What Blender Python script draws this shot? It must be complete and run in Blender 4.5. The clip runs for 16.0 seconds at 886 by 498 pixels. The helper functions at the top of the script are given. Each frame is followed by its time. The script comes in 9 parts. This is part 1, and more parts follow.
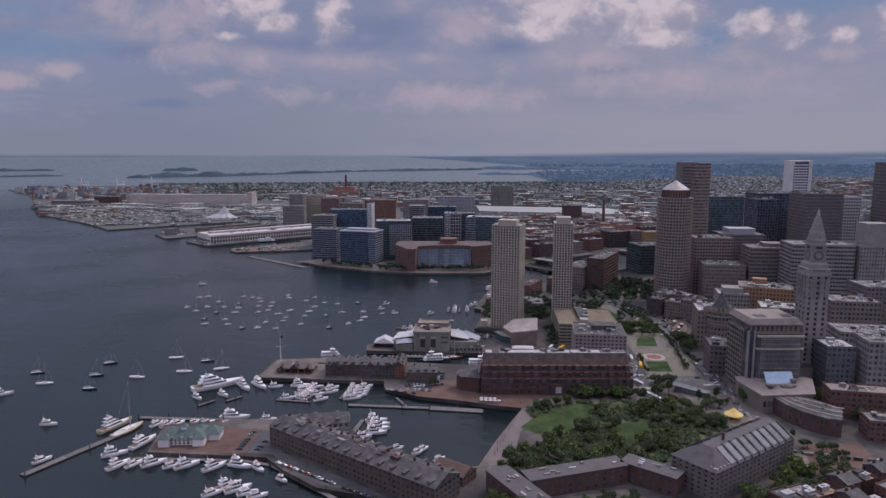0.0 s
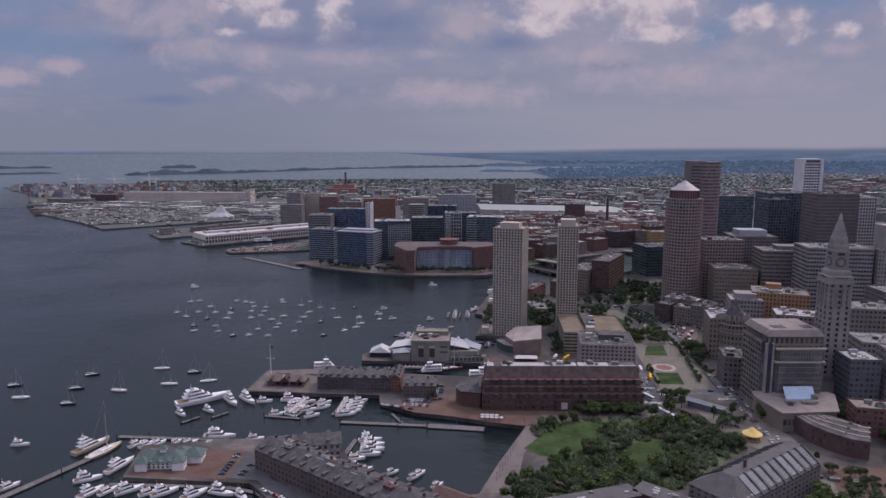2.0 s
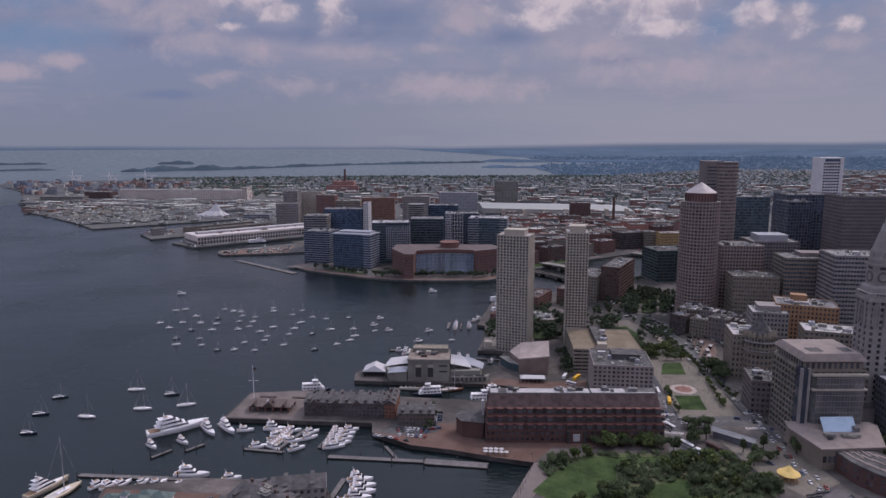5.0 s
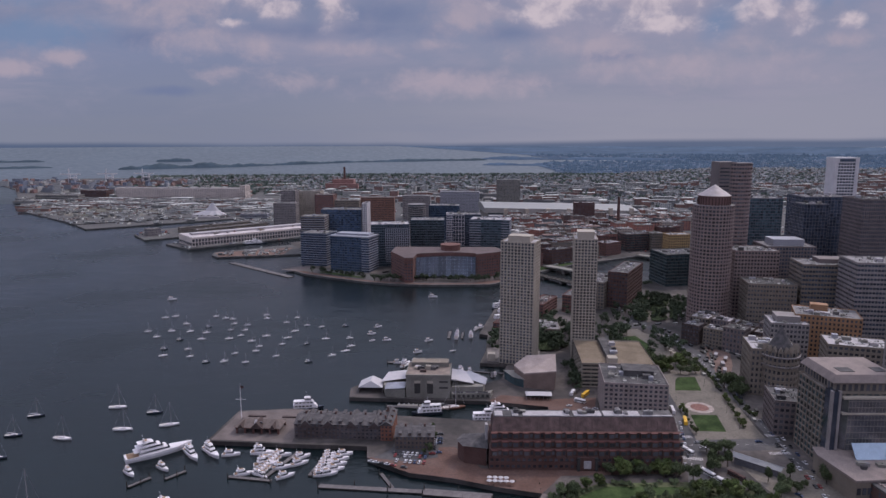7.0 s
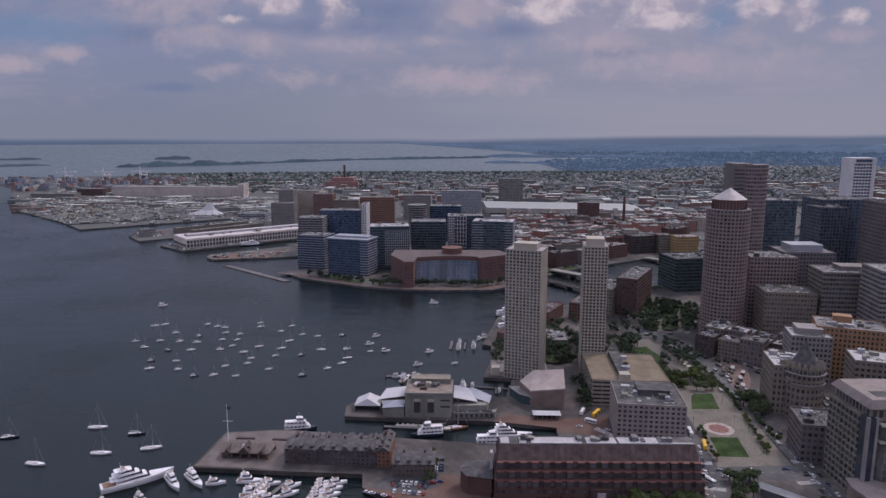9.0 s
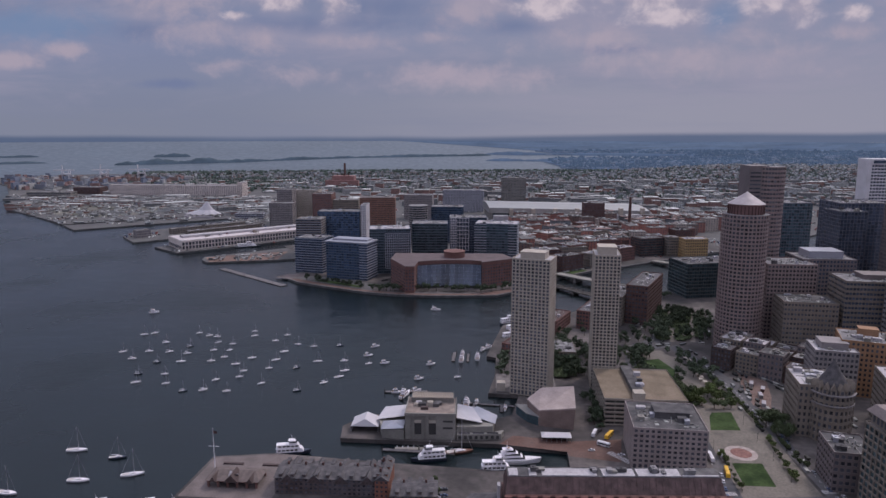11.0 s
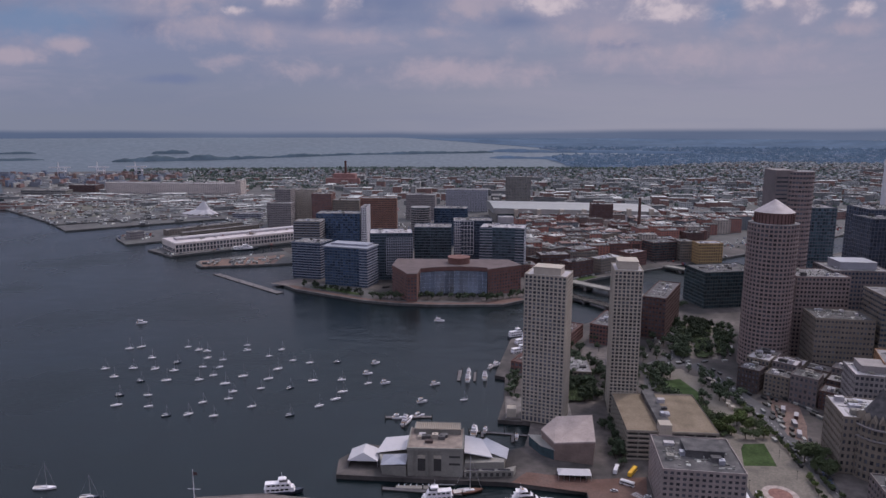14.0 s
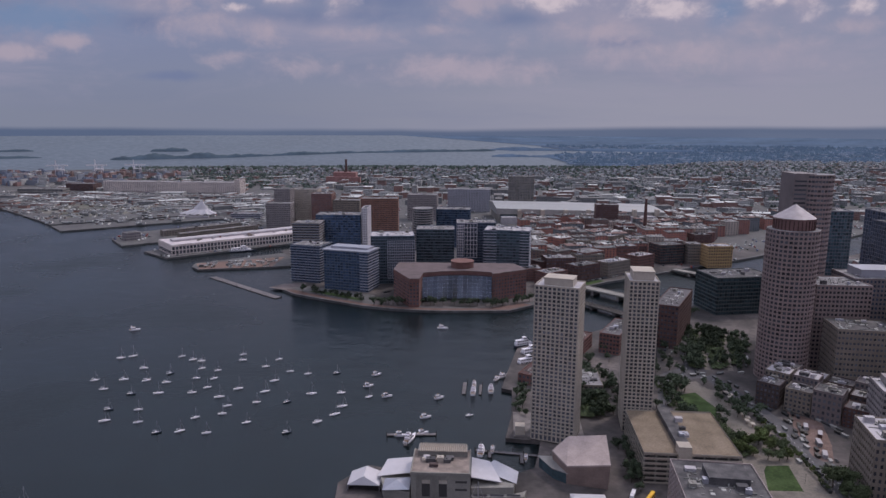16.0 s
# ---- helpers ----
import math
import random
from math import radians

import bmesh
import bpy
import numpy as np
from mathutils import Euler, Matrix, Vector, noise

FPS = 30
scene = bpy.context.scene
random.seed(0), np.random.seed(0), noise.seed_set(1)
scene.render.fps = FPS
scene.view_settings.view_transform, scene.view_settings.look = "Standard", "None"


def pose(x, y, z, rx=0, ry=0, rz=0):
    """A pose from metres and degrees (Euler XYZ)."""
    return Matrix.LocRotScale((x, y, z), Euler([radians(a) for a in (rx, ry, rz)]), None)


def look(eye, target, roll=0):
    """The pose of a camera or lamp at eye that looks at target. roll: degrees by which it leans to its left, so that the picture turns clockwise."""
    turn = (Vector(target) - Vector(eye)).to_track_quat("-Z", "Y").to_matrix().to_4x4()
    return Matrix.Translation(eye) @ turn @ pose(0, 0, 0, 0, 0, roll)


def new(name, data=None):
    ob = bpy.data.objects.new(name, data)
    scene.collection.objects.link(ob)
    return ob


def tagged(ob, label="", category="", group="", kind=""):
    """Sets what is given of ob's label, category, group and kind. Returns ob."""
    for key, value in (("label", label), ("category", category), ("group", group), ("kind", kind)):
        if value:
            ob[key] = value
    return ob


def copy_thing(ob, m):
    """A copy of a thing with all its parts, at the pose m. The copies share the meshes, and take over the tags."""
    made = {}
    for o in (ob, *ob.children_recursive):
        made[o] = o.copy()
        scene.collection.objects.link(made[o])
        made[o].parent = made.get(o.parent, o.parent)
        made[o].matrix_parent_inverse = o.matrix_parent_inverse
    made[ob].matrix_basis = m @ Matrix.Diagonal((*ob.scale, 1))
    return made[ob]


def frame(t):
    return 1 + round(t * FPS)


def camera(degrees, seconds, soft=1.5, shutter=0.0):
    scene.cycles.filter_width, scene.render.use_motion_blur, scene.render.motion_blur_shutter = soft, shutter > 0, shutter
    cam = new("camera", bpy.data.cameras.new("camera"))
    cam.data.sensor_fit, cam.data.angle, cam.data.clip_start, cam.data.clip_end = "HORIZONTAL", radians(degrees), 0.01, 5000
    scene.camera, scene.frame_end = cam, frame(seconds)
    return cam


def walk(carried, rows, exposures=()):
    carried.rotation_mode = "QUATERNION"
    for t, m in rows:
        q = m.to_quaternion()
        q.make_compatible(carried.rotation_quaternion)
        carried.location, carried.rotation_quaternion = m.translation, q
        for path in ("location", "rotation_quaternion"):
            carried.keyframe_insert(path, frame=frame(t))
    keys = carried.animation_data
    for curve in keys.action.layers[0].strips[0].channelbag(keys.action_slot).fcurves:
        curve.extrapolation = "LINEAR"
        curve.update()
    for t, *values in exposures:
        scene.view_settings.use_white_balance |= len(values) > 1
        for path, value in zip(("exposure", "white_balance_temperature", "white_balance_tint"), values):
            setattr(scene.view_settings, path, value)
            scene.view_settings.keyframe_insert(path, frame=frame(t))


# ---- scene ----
# ---- camera ----
cam = camera(66.6, 16.0, 1.5)
PATH = [
    (0, (-1.50, -727.83, 195.38), (-73.10, 259.25, 51.99), 0.026),
    (1, (-1.54, -711.64, 197.04), (-74.19, 274.93, 50.77), -0.004),
    (2, (-1.79, -694.95, 198.80), (-75.34, 291.15, 49.80), -0.027),
    (3, (-2.24, -677.86, 200.64), (-76.60, 307.78, 49.03), -0.044),
    (4, (-2.89, -660.46, 202.55), (-78.02, 324.72, 48.38), -0.055),
    (5, (-3.74, -642.85, 204.51), (-79.61, 341.88, 47.83), -0.060),
    (6, (-4.79, -625.14, 206.52), (-81.41, 359.13, 47.34), -0.059),
    (7, (-6.03, -607.42, 208.55), (-83.43, 376.39, 46.91), -0.053),
    (8, (-7.46, -589.79, 210.60), (-85.67, 393.56, 46.53), -0.042),
    (9, (-9.09, -572.34, 212.65), (-88.13, 410.53, 46.20), -0.026),
    (10, (-10.91, -555.19, 214.69), (-90.79, 427.22, 45.92), -0.006),
    (11, (-12.92, -538.43, 216.70), (-93.64, 443.53, 45.69), 0.019),
    (12, (-15.11, -522.15, 218.67), (-96.66, 459.36, 45.50), 0.048),
    (13, (-17.50, -506.45, 220.60), (-99.79, 474.63, 45.35), 0.080),
    (14, (-20.07, -491.45, 222.46), (-103.00, 489.22, 45.21), 0.116),
    (15, (-22.83, -477.22, 224.24), (-106.22, 503.05, 45.05), 0.155),
    (16, (-25.77, -463.88, 225.93), (-109.41, 516.02, 44.82), 0.198),
]
walk(cam, [(t, look(eye, target, roll)) for t, eye, target, roll in PATH], [(0, 0.02, 6190, 11), (16, 0.02, 6190, 11)])

# ---- light ----
SUN_AZ = 42.0      # degrees to the right of +y
SUN_EL = 50.0


def sky_world():
    world = bpy.data.worlds.new("sky")
    scene.world = world
    world.use_nodes = True
    nt = world.node_tree
    nt.nodes.clear()
    nd, ln = nt.nodes.new, nt.links.new

    def math_node(op, a, b=None, clamp=False):
        n = nd("ShaderNodeMath")
        n.operation, n.use_clamp = op, clamp
        for i, v in enumerate((a, b)):
            if v is None:
                continue
            if isinstance(v, (int, float)):
                n.inputs[i].default_value = v
            else:
                ln(v, n.inputs[i])
        return n.outputs[0]

    def mix(fac, a, b):
        n = nd("ShaderNodeMix")
        n.data_type = "RGBA"
        for i, v in ((0, fac), (6, a), (7, b)):
            if isinstance(v, (int, float)):
                n.inputs[i].default_value = v
            elif isinstance(v, tuple):
                n.inputs[i].default_value = (*v, 1)
            else:
                ln(v, n.inputs[i])
        return n.outputs[2]

    def ramp(v, lo, hi, a=0.0, b=1.0):
        n = nd("ShaderNodeMapRange")
        n.interpolation_type = "SMOOTHSTEP"
        ln(v, n.inputs[0])
        n.inputs[1].default_value, n.inputs[2].default_value = lo, hi
        n.inputs[3].default_value, n.inputs[4].default_value = a, b
        return n.outputs[0]

    sky = nd("ShaderNodeTexSky")
    sky.sky_type, sky.sun_disc = "NISHITA", False
    sky.sun_elevation, sky.sun_rotation = radians(SUN_EL), radians(SUN_AZ)
    sky.altitude, sky.dust_density, sky.air_density = 200, 2.5, 1.2
    co = nd("ShaderNodeTexCoord")
    sep = nd("ShaderNodeSeparateXYZ")
    ln(co.outputs["Generated"], sep.inputs[0])
    x, y, z = sep.outputs
    depth = math_node("ADD", math_node("ABSOLUTE", y), 0.05)
    az, el = math_node("DIVIDE", x, depth), math_node("DIVIDE", z, depth)
    comb = nd("ShaderNodeCombineXYZ")
    ln(az, comb.inputs[0]), ln(el, comb.inputs[1])
    flat = comb.outputs[0]

    def noise_tex(scale, stretch, detail, rough, off=0.0, warp=0.0):
        m = nd("ShaderNodeMapping")
        ln(flat, m.inputs[0])
        m.inputs[1].default_value = (off, off * 0.7, off)
        m.inputs[3].default_value = (1, stretch, 1)
        n = nd("ShaderNodeTexNoise")
        n.inputs["Scale"].default_value, n.inputs["Detail"].default_value = scale, detail
        n.inputs["Roughness"].default_value, n.inputs["Distortion"].default_value = rough, warp
        ln(m.outputs[0], n.inputs["Vector"])
        return n.outputs[0]

    def bank(a, e, wide, tall, fray=0.5, edge=0.5):
        """A cloud round one bearing and height, its edge broken by noise."""
        s = nd("ShaderNodeVectorMath")
        s.operation = "SUBTRACT"
        ln(flat, s.inputs[0])
        s.inputs[1].default_value = (a, e, 0)
        m = nd("ShaderNodeVectorMath")
        m.operation = "MULTIPLY"
        ln(s.outputs[0], m.inputs[0])
        m.inputs[1].default_value = (1 / wide, 1 / tall, 0)
        v = nd("ShaderNodeVectorMath")
        v.operation = "LENGTH"
        ln(m.outputs[0], v.inputs[0])
        d = math_node("ADD", v.outputs["Value"], math_node("MULTIPLY", math_node("SUBTRACT", ragged, 0.5), fray * 4))
        return ramp(d, 1.0 + edge * 0.3, 1.0 - edge)

    fine = noise_tex(13, 1.3, 9, 0.62, 3.1, 0.35)
    soft = noise_tex(5, 3.0, 7, 0.58, 7.7, 0.5)
    streak = noise_tex(2.2, 9, 6, 0.55, 1.9)
    lump = noise_tex(34, 1.25, 6, 0.55, 2.2, 0.3)
    ragged = math_node("ADD", math_node("MULTIPLY", fine, 0.62), math_node("MULTIPLY", lump, 0.38))
    # (bearing, height, half width, half height) of the clouds, as slopes from the viewer
    whites = [(0.100, 0.194, 0.103, 0.0308), (0.187, 0.179, 0.094, 0.0274), (0.249, 0.192, 0.044, 0.0291), (0.061, 0.169, 0.041, 0.0205),
             (0.219, 0.150, 0.060, 0.0137), (0.348, 0.170, 0.032, 0.0205), (0.387, 0.163, 0.031, 0.0256), (0.522, 0.166, 0.036, 0.0274),
             (0.453, 0.152, 0.022, 0.0128), (-0.336, 0.200, 0.053, 0.0222), (-0.297, 0.179, 0.036, 0.0171), (-0.226, 0.173, 0.027, 0.0256),
             (-0.367, 0.159, 0.019, 0.0068), (-0.215, 0.199, 0.026, 0.0137)]
    softs = [(-0.451, 0.188, 0.103, 0.0385), (-0.407, 0.132, 0.094, 0.0222), (-0.343, 0.128, 0.051, 0.0188), (-0.528, 0.206, 0.051, 0.0256),
            (-0.183, 0.123, 0.073, 0.0128), (-0.084, 0.126, 0.043, 0.0094), (-0.383, 0.090, 0.038, 0.0145), (-0.695, 0.100, 0.060, 0.0120),
            (-0.611, 0.114, 0.034, 0.0120), (-0.273, 0.079, 0.060, 0.0171), (0.330, 0.123, 0.051, 0.0171), (0.110, 0.122, 0.111, 0.0239),
            (-0.121, 0.197, 0.031, 0.0188), (0.466, 0.129, 0.051, 0.0120), (-0.043, 0.167, 0.068, 0.0342), (0.261, 0.094, 0.171, 0.0256),
            (-0.059, 0.072, 0.137, 0.0222)]
    blues = [(0.408, 0.198, 0.180, 0.0359), (-0.655, 0.148, 0.145, 0.0291), (0.285, 0.152, 0.029, 0.0342), (-0.686, 0.199, 0.103, 0.0188)]
    darks = [(-0.225, 0.147, 0.188, 0.0154), (0.021, 0.141, 0.060, 0.0154), (-0.467, 0.067, 0.060, 0.0077), (0.150, 0.109, 0.060, 0.0085),
            (-0.150, 0.168, 0.077, 0.0222), (-0.497, 0.140, 0.051, 0.0171)]

    def any_of(rows, fray, edge):
        v = 0.0
        for row in rows:
            v = math_node("MAXIMUM", v, bank(*row, fray, edge))
        return v

    white, pale = any_of(whites, 0.85, 0.75), any_of(softs, 0.95, 1.0)
    under = any_of([(a, e - tall * 0.75, wide * 1.15, tall * 0.9) for a, e, wide, tall in whites], 0.7, 1.0)
    blue, dark = any_of(blues, 0.7, 1.0), any_of(darks, 0.5, 1.0)
    base = mix(ramp(el, 0.0, 0.14), (0.215, 0.228, 0.295), (0.215, 0.238, 0.350))
    base = mix(math_node("MULTIPLY", ramp(az, -0.5, 0.25), ramp(el, 0.22, 0.0, 0.1, 0.75)), base, (0.332, 0.315, 0.376))
    base = mix(math_node("MULTIPLY", ramp(soft, 0.40, 0.66), ramp(el, 0.015, 0.07, 0.0, 0.6)), base, (0.330, 0.300, 0.380))
    base = mix(math_node("MULTIPLY", ramp(streak, 0.45, 0.7), 0.3), base, (0.190, 0.210, 0.310))
    base = mix(math_node("MULTIPLY", blue, 0.8), base, (0.165, 0.235, 0.375))
    base = mix(math_node("MULTIPLY", dark, 0.8), base, (0.165, 0.195, 0.315))
    base = mix(math_node("MULTIPLY", pale, ramp(fine, 0.65, 0.35, 0.45, 0.92)), base, (0.395, 0.335, 0.395))
    relief = math_node("ADD", math_node("MULTIPLY", fine, 0.5), math_node("MULTIPLY", lump, 0.5))
    base = mix(math_node("MULTIPLY", under, 0.75), base, (0.300, 0.285, 0.375))
    lit = mix(ramp(relief, 0.60, 0.40), (0.38, 0.335, 0.405), (0.60, 0.505, 0.535))
    base = mix(math_node("MULTIPLY", white, 0.9), base, lit)
    # the farthest shore and its low hills, painted hazy blue at the edge of sight
    crest = math_node("ADD", ramp(az, -0.1, 0.36, -0.0058, -0.0012), math_node("MULTIPLY", math_node("SUBTRACT", noise_tex(5, 0.0, 4, 0.5, 4.4), 0.5), 0.006))
    over_crest = math_node("SUBTRACT", el, crest)
    shore = mix(ramp(streak, 0.4, 0.65), (0.088, 0.117, 0.192), (0.112, 0.140, 0.214))
    base = mix(math_node("MULTIPLY", ramp(over_crest, 0.0028, -0.0055), 0.92), base, shore)
    # clear sky overhead, hazy cloud all round the horizon
    clear = nd("ShaderNodeMix")
    clear.data_type, clear.blend_type = "RGBA", "MULTIPLY"
    clear.inputs[0].default_value = 1
    ln(sky.outputs[0], clear.inputs[6])
    clear.inputs[7].default_value = (0.19, 0.186, 0.195, 1)
    high = ramp(z, 0.24, 0.62, 0.0, 0.9)
    over = mix(ramp(noise_tex(1.3, 1.0, 4, 0.5, 5.0), 0.4, 0.6, 0.45, 0.75), clear.outputs[2], (1.20, 1.18, 1.28))
    color = mix(high, base, over)
    bg, out = nd("ShaderNodeBackground"), nd("ShaderNodeOutputWorld")
    ln(color, bg.inputs[0])
    bg.inputs[1].default_value = 1.0
    ln(bg.outputs[0], out.inputs[0])


sky_world()
sun = new("sun", bpy.data.lights.new("sun", "SUN"))
sun.data.energy, sun.data.angle, sun.data.color = 1.4, radians(8), (1.0, 0.885, 0.80)
SUN_DIR = Vector((math.sin(radians(SUN_AZ)) * math.cos(radians(SUN_EL)), math.cos(radians(SUN_AZ)) * math.cos(radians(SUN_EL)), math.sin(radians(SUN_EL))))
sun.matrix_world = look(SUN_DIR * 900, (0, 0, 0))


# ---- materials ----
def material(name, color, rough=0.8, var=0.18, scale=0.25, bump=0.0, metal=0.0, spec=0.4, each=0.0, second=None, fine=2.5, island=0.0, coat=0.0):
    """Paint, stone, metal or glass: base colour with stains at a large and grain at a small scale; each: variation from piece to piece."""
    m = bpy.data.materials.new(name)
    m.use_nodes = True
    nt = m.node_tree
    nd, ln = nt.nodes.new, nt.links.new
    bsdf = nt.nodes["Principled BSDF"]
    co = nd("ShaderNodeTexCoord")

    def noise_tex(s, detail=5.0):
        n = nd("ShaderNodeTexNoise")
        n.inputs["Scale"].default_value, n.inputs["Detail"].default_value = s, detail
        ln(co.outputs["Object"], n.inputs["Vector"])
        return n.outputs[0]

    def mix(kind, fac, a, b):
        n = nd("ShaderNodeMix")
        n.data_type, n.blend_type = "RGBA", kind
        for i, v in ((0, fac), (6, a), (7, b)):
            if isinstance(v, (int, float)):
                n.inputs[i].default_value = v
            elif isinstance(v, tuple):
                n.inputs[i].default_value = (*v, 1)
            else:
                ln(v, n.inputs[i])
        return n.outputs[2]

    def spread(v, lo, hi):
        n = nd("ShaderNodeMapRange")
        ln(v, n.inputs[0])
        n.inputs[1].default_value, n.inputs[2].default_value = 0.3, 0.7
        n.inputs[3].default_value, n.inputs[4].default_value = lo, hi
        return n.outputs[0]

    def gray(v):
        n = nd("ShaderNodeCombineColor")
        for i in range(3):
            ln(v, n.inputs[i])
        return n.outputs[0]

    # a slight violet cast of the hazy air goes into these base colours
    if not any(k in name for k in ("leaf", "leaves", "grass", "water", "far_", "concrete", "paving", "tan")):
        color = (color[0], color[1] * 0.96, color[2] * 1.04)
        second = second and (second[0], second[1] * 0.96, second[2] * 1.04)
    big, small = noise_tex(scale), noise_tex(scale * fine * 4)
    col = color
    if second:
        col = mix("MIX", spread(big, 0.0, 1.0), color, second)
    col = mix("MULTIPLY", 1.0, col, gray(spread(big, 1 - var, 1 + var)))
    col = mix("MULTIPLY", 1.0, col, gray(spread(small, 1 - var * 0.7, 1 + var * 0.7)))
    if each:
        info = nd("ShaderNodeObjectInfo")
        n = nd("ShaderNodeMapRange")
        ln(info.outputs["Random"], n.inputs[0])
        n.inputs[3].default_value, n.inputs[4].default_value = 1 - each, 1 + each
        col = mix("MULTIPLY", 1.0, col, gray(n.outputs[0]))
    if island:
        geo = nd("ShaderNodeNewGeometry")
        n = nd("ShaderNodeMapRange")
        ln(geo.outputs["Random Per Island"], n.inputs[0])
        n.inputs[3].default_value, n.inputs[4].default_value = 1 - island, 1 + island
        col = mix("MULTIPLY", 1.0, col, gray(n.outputs[0]))
    ln(col, bsdf.inputs["Base Color"])
    bsdf.inputs["Metallic"].default_value = metal
    bsdf.inputs["Specular IOR Level"].default_value = spec
    ln(spread(small, max(rough - 0.08, 0.02), min(rough + 0.08, 1.0)), bsdf.inputs["Roughness"])
    if bump:
        b = nd("ShaderNodeBump")
        b.inputs["Distance"].default_value, b.inputs["Strength"].default_value = bump, 0.6
        ln(small, b.inputs["Height"])
        ln(b.outputs[0], bsdf.inputs["Normal"])
    return m


def palette(name, colors, rough=0.85, var=0.15, scale=0.05, spec=0.3):
    """One material whose joined pieces take their colours from a short list, piece by piece."""
    m = material(name, colors[0], rough, var, scale, spec=spec)
    nt = m.node_tree
    geo, cr = nt.nodes.new("ShaderNodeNewGeometry"), nt.nodes.new("ShaderNodeValToRGB")
    cr.color_ramp.interpolation = "CONSTANT"
    el = cr.color_ramp.elements
    while len(el) < len(colors):
        el.new(0.5)
    for i, c in enumerate(colors):
        el[i].position, el[i].color = i / len(colors), (*c, 1)
    nt.links.new(geo.outputs["Random Per Island"], cr.inputs[0])
    for n in nt.nodes:
        if n.bl_idname == "ShaderNodeMix" and not n.inputs[6].is_linked:
            nt.links.new(cr.outputs[0], n.inputs[6])
            break
    return m


def water_material():
    m = material("harbour_water", (0.0036, 0.0080, 0.0100), 0.12, 0.25, 0.004, spec=0.5)
    nt = m.node_tree
    nd, ln = nt.nodes.new, nt.links.new
    bsdf = nt.nodes["Principled BSDF"]
    bsdf.inputs["IOR"].default_value = 1.33
    co = nd("ShaderNodeTexCoord")
    prev = None
    for scale, dist, stretch in ((0.03, 1.6, 1.6), (0.16, 0.5, 2.2), (0.6, 0.16, 2.0)):
        mp = nd("ShaderNodeMapping")
        mp.inputs[2].default_value = (0, 0, radians(24))
        mp.inputs[3].default_value = (1, stretch, 1)
        ln(co.outputs["Object"], mp.inputs[0])
        n = nd("ShaderNodeTexNoise")
        n.inputs["Scale"].default_value, n.inputs["Detail"].default_value = scale, 3
        ln(mp.outputs[0], n.inputs["Vector"])
        b = nd("ShaderNodeBump")
        b.inputs["Distance"].default_value, b.inputs["Strength"].default_value = dist, 0.55
        ln(n.outputs[0], b.inputs["Height"])
        if prev:
            ln(prev, b.inputs["Normal"])
        prev = b.outputs[0]
    ln(prev, bsdf.inputs["Normal"])
    # cat's paws: breezes roughen wide patches of the water
    n, r = nd("ShaderNodeTexNoise"), nd("ShaderNodeMapRange")
    n.inputs["Scale"].default_value, n.inputs["Detail"].default_value = 0.006, 4
    ln(co.outputs["Object"], n.inputs["Vector"])
    ln(n.outputs[0], r.inputs[0])
    r.inputs[1].default_value, r.inputs[2].default_value, r.inputs[3].default_value, r.inputs[4].default_value = 0.35, 0.7, 0.14, 0.36
    ln(r.outputs[0], bsdf.inputs["Roughness"])
    return m


VENTS = palette("roof_vent_metal", [(0.40, 0.39, 0.38), (0.10, 0.10, 0.10), (0.24, 0.23, 0.22), (0.16, 0.15, 0.145)], 0.6)
WATER = water_material()
ASPHALT = material("asphalt", (0.065, 0.065, 0.07), 0.9, 0.3, 0.03, second=(0.10, 0.095, 0.09))
CITY = material("city_ground", (0.054, 0.049, 0.047), 0.92, 0.5, 0.02, second=(0.095, 0.082, 0.073))
YARD = material("yard_ground", (0.12, 0.114, 0.110), 0.92, 0.5, 0.016, second=(0.062, 0.064, 0.058))
PAVING = material("pale_paving", (0.19, 0.162, 0.14), 0.85, 0.4, 0.08, second=(0.115, 0.098, 0.086))
BRICK_PAVING = material("brick_paving", (0.140, 0.074, 0.060), 0.9, 0.35, 0.08, second=(0.096, 0.060, 0.052))
GRANITE_QUAY = material("quay_granite", (0.16, 0.145, 0.13), 0.9, 0.3, 0.2)
GRASS = material("lawn_grass", (0.036, 0.060, 0.022), 0.95, 0.35, 0.08, second=(0.050, 0.070, 0.028), spec=0.1)
CONCRETE = material("pale_concrete", (0.405, 0.348, 0.300), 0.85, 0.12, 0.08)
CONCRETE_GREY = material("grey_concrete", (0.22, 0.202, 0.186), 0.88, 0.18, 0.08)
LIMESTONE = material("limestone", (0.25, 0.228, 0.212), 0.85, 0.18, 0.1)
TAN = material("tan_stone", (0.20, 0.165, 0.14), 0.85, 0.15, 0.1)
PINK_STONE = material("pink_granite", (0.25, 0.192, 0.168), 0.6, 0.12, 0.1)
BROWN_STONE = material("brown_granite", (0.16, 0.134, 0.125), 0.6, 0.15, 0.1)
# Blued a little: haze over the far towers is put into the colour.
DARK_STONE = material("dark_granite", (0.12, 0.124, 0.138), 0.6, 0.15, 0.1)
ORANGE_STONE = material("orange_terracotta", (0.30, 0.175, 0.095), 0.8, 0.15, 0.1)
WHITE_METAL = material("white_aluminium", (0.62, 0.60, 0.58), 0.45, 0.08, 0.1, spec=0.5)
MULLION = material("dark_mullions", (0.075, 0.095, 0.12), 0.5, 0.15, 0.1, spec=0.5)
SILVER = material("silver_cladding", (0.36, 0.37, 0.39), 0.4, 0.1, 0.08, metal=0.4)
BRICK = material("red_brick", (0.18, 0.09, 0.072), 0.9, 0.25, 0.12, second=(0.135, 0.075, 0.064))
BRICK_DARK = material("dark_brick", (0.112, 0.058, 0.048), 0.9, 0.28, 0.12, second=(0.082, 0.050, 0.044))
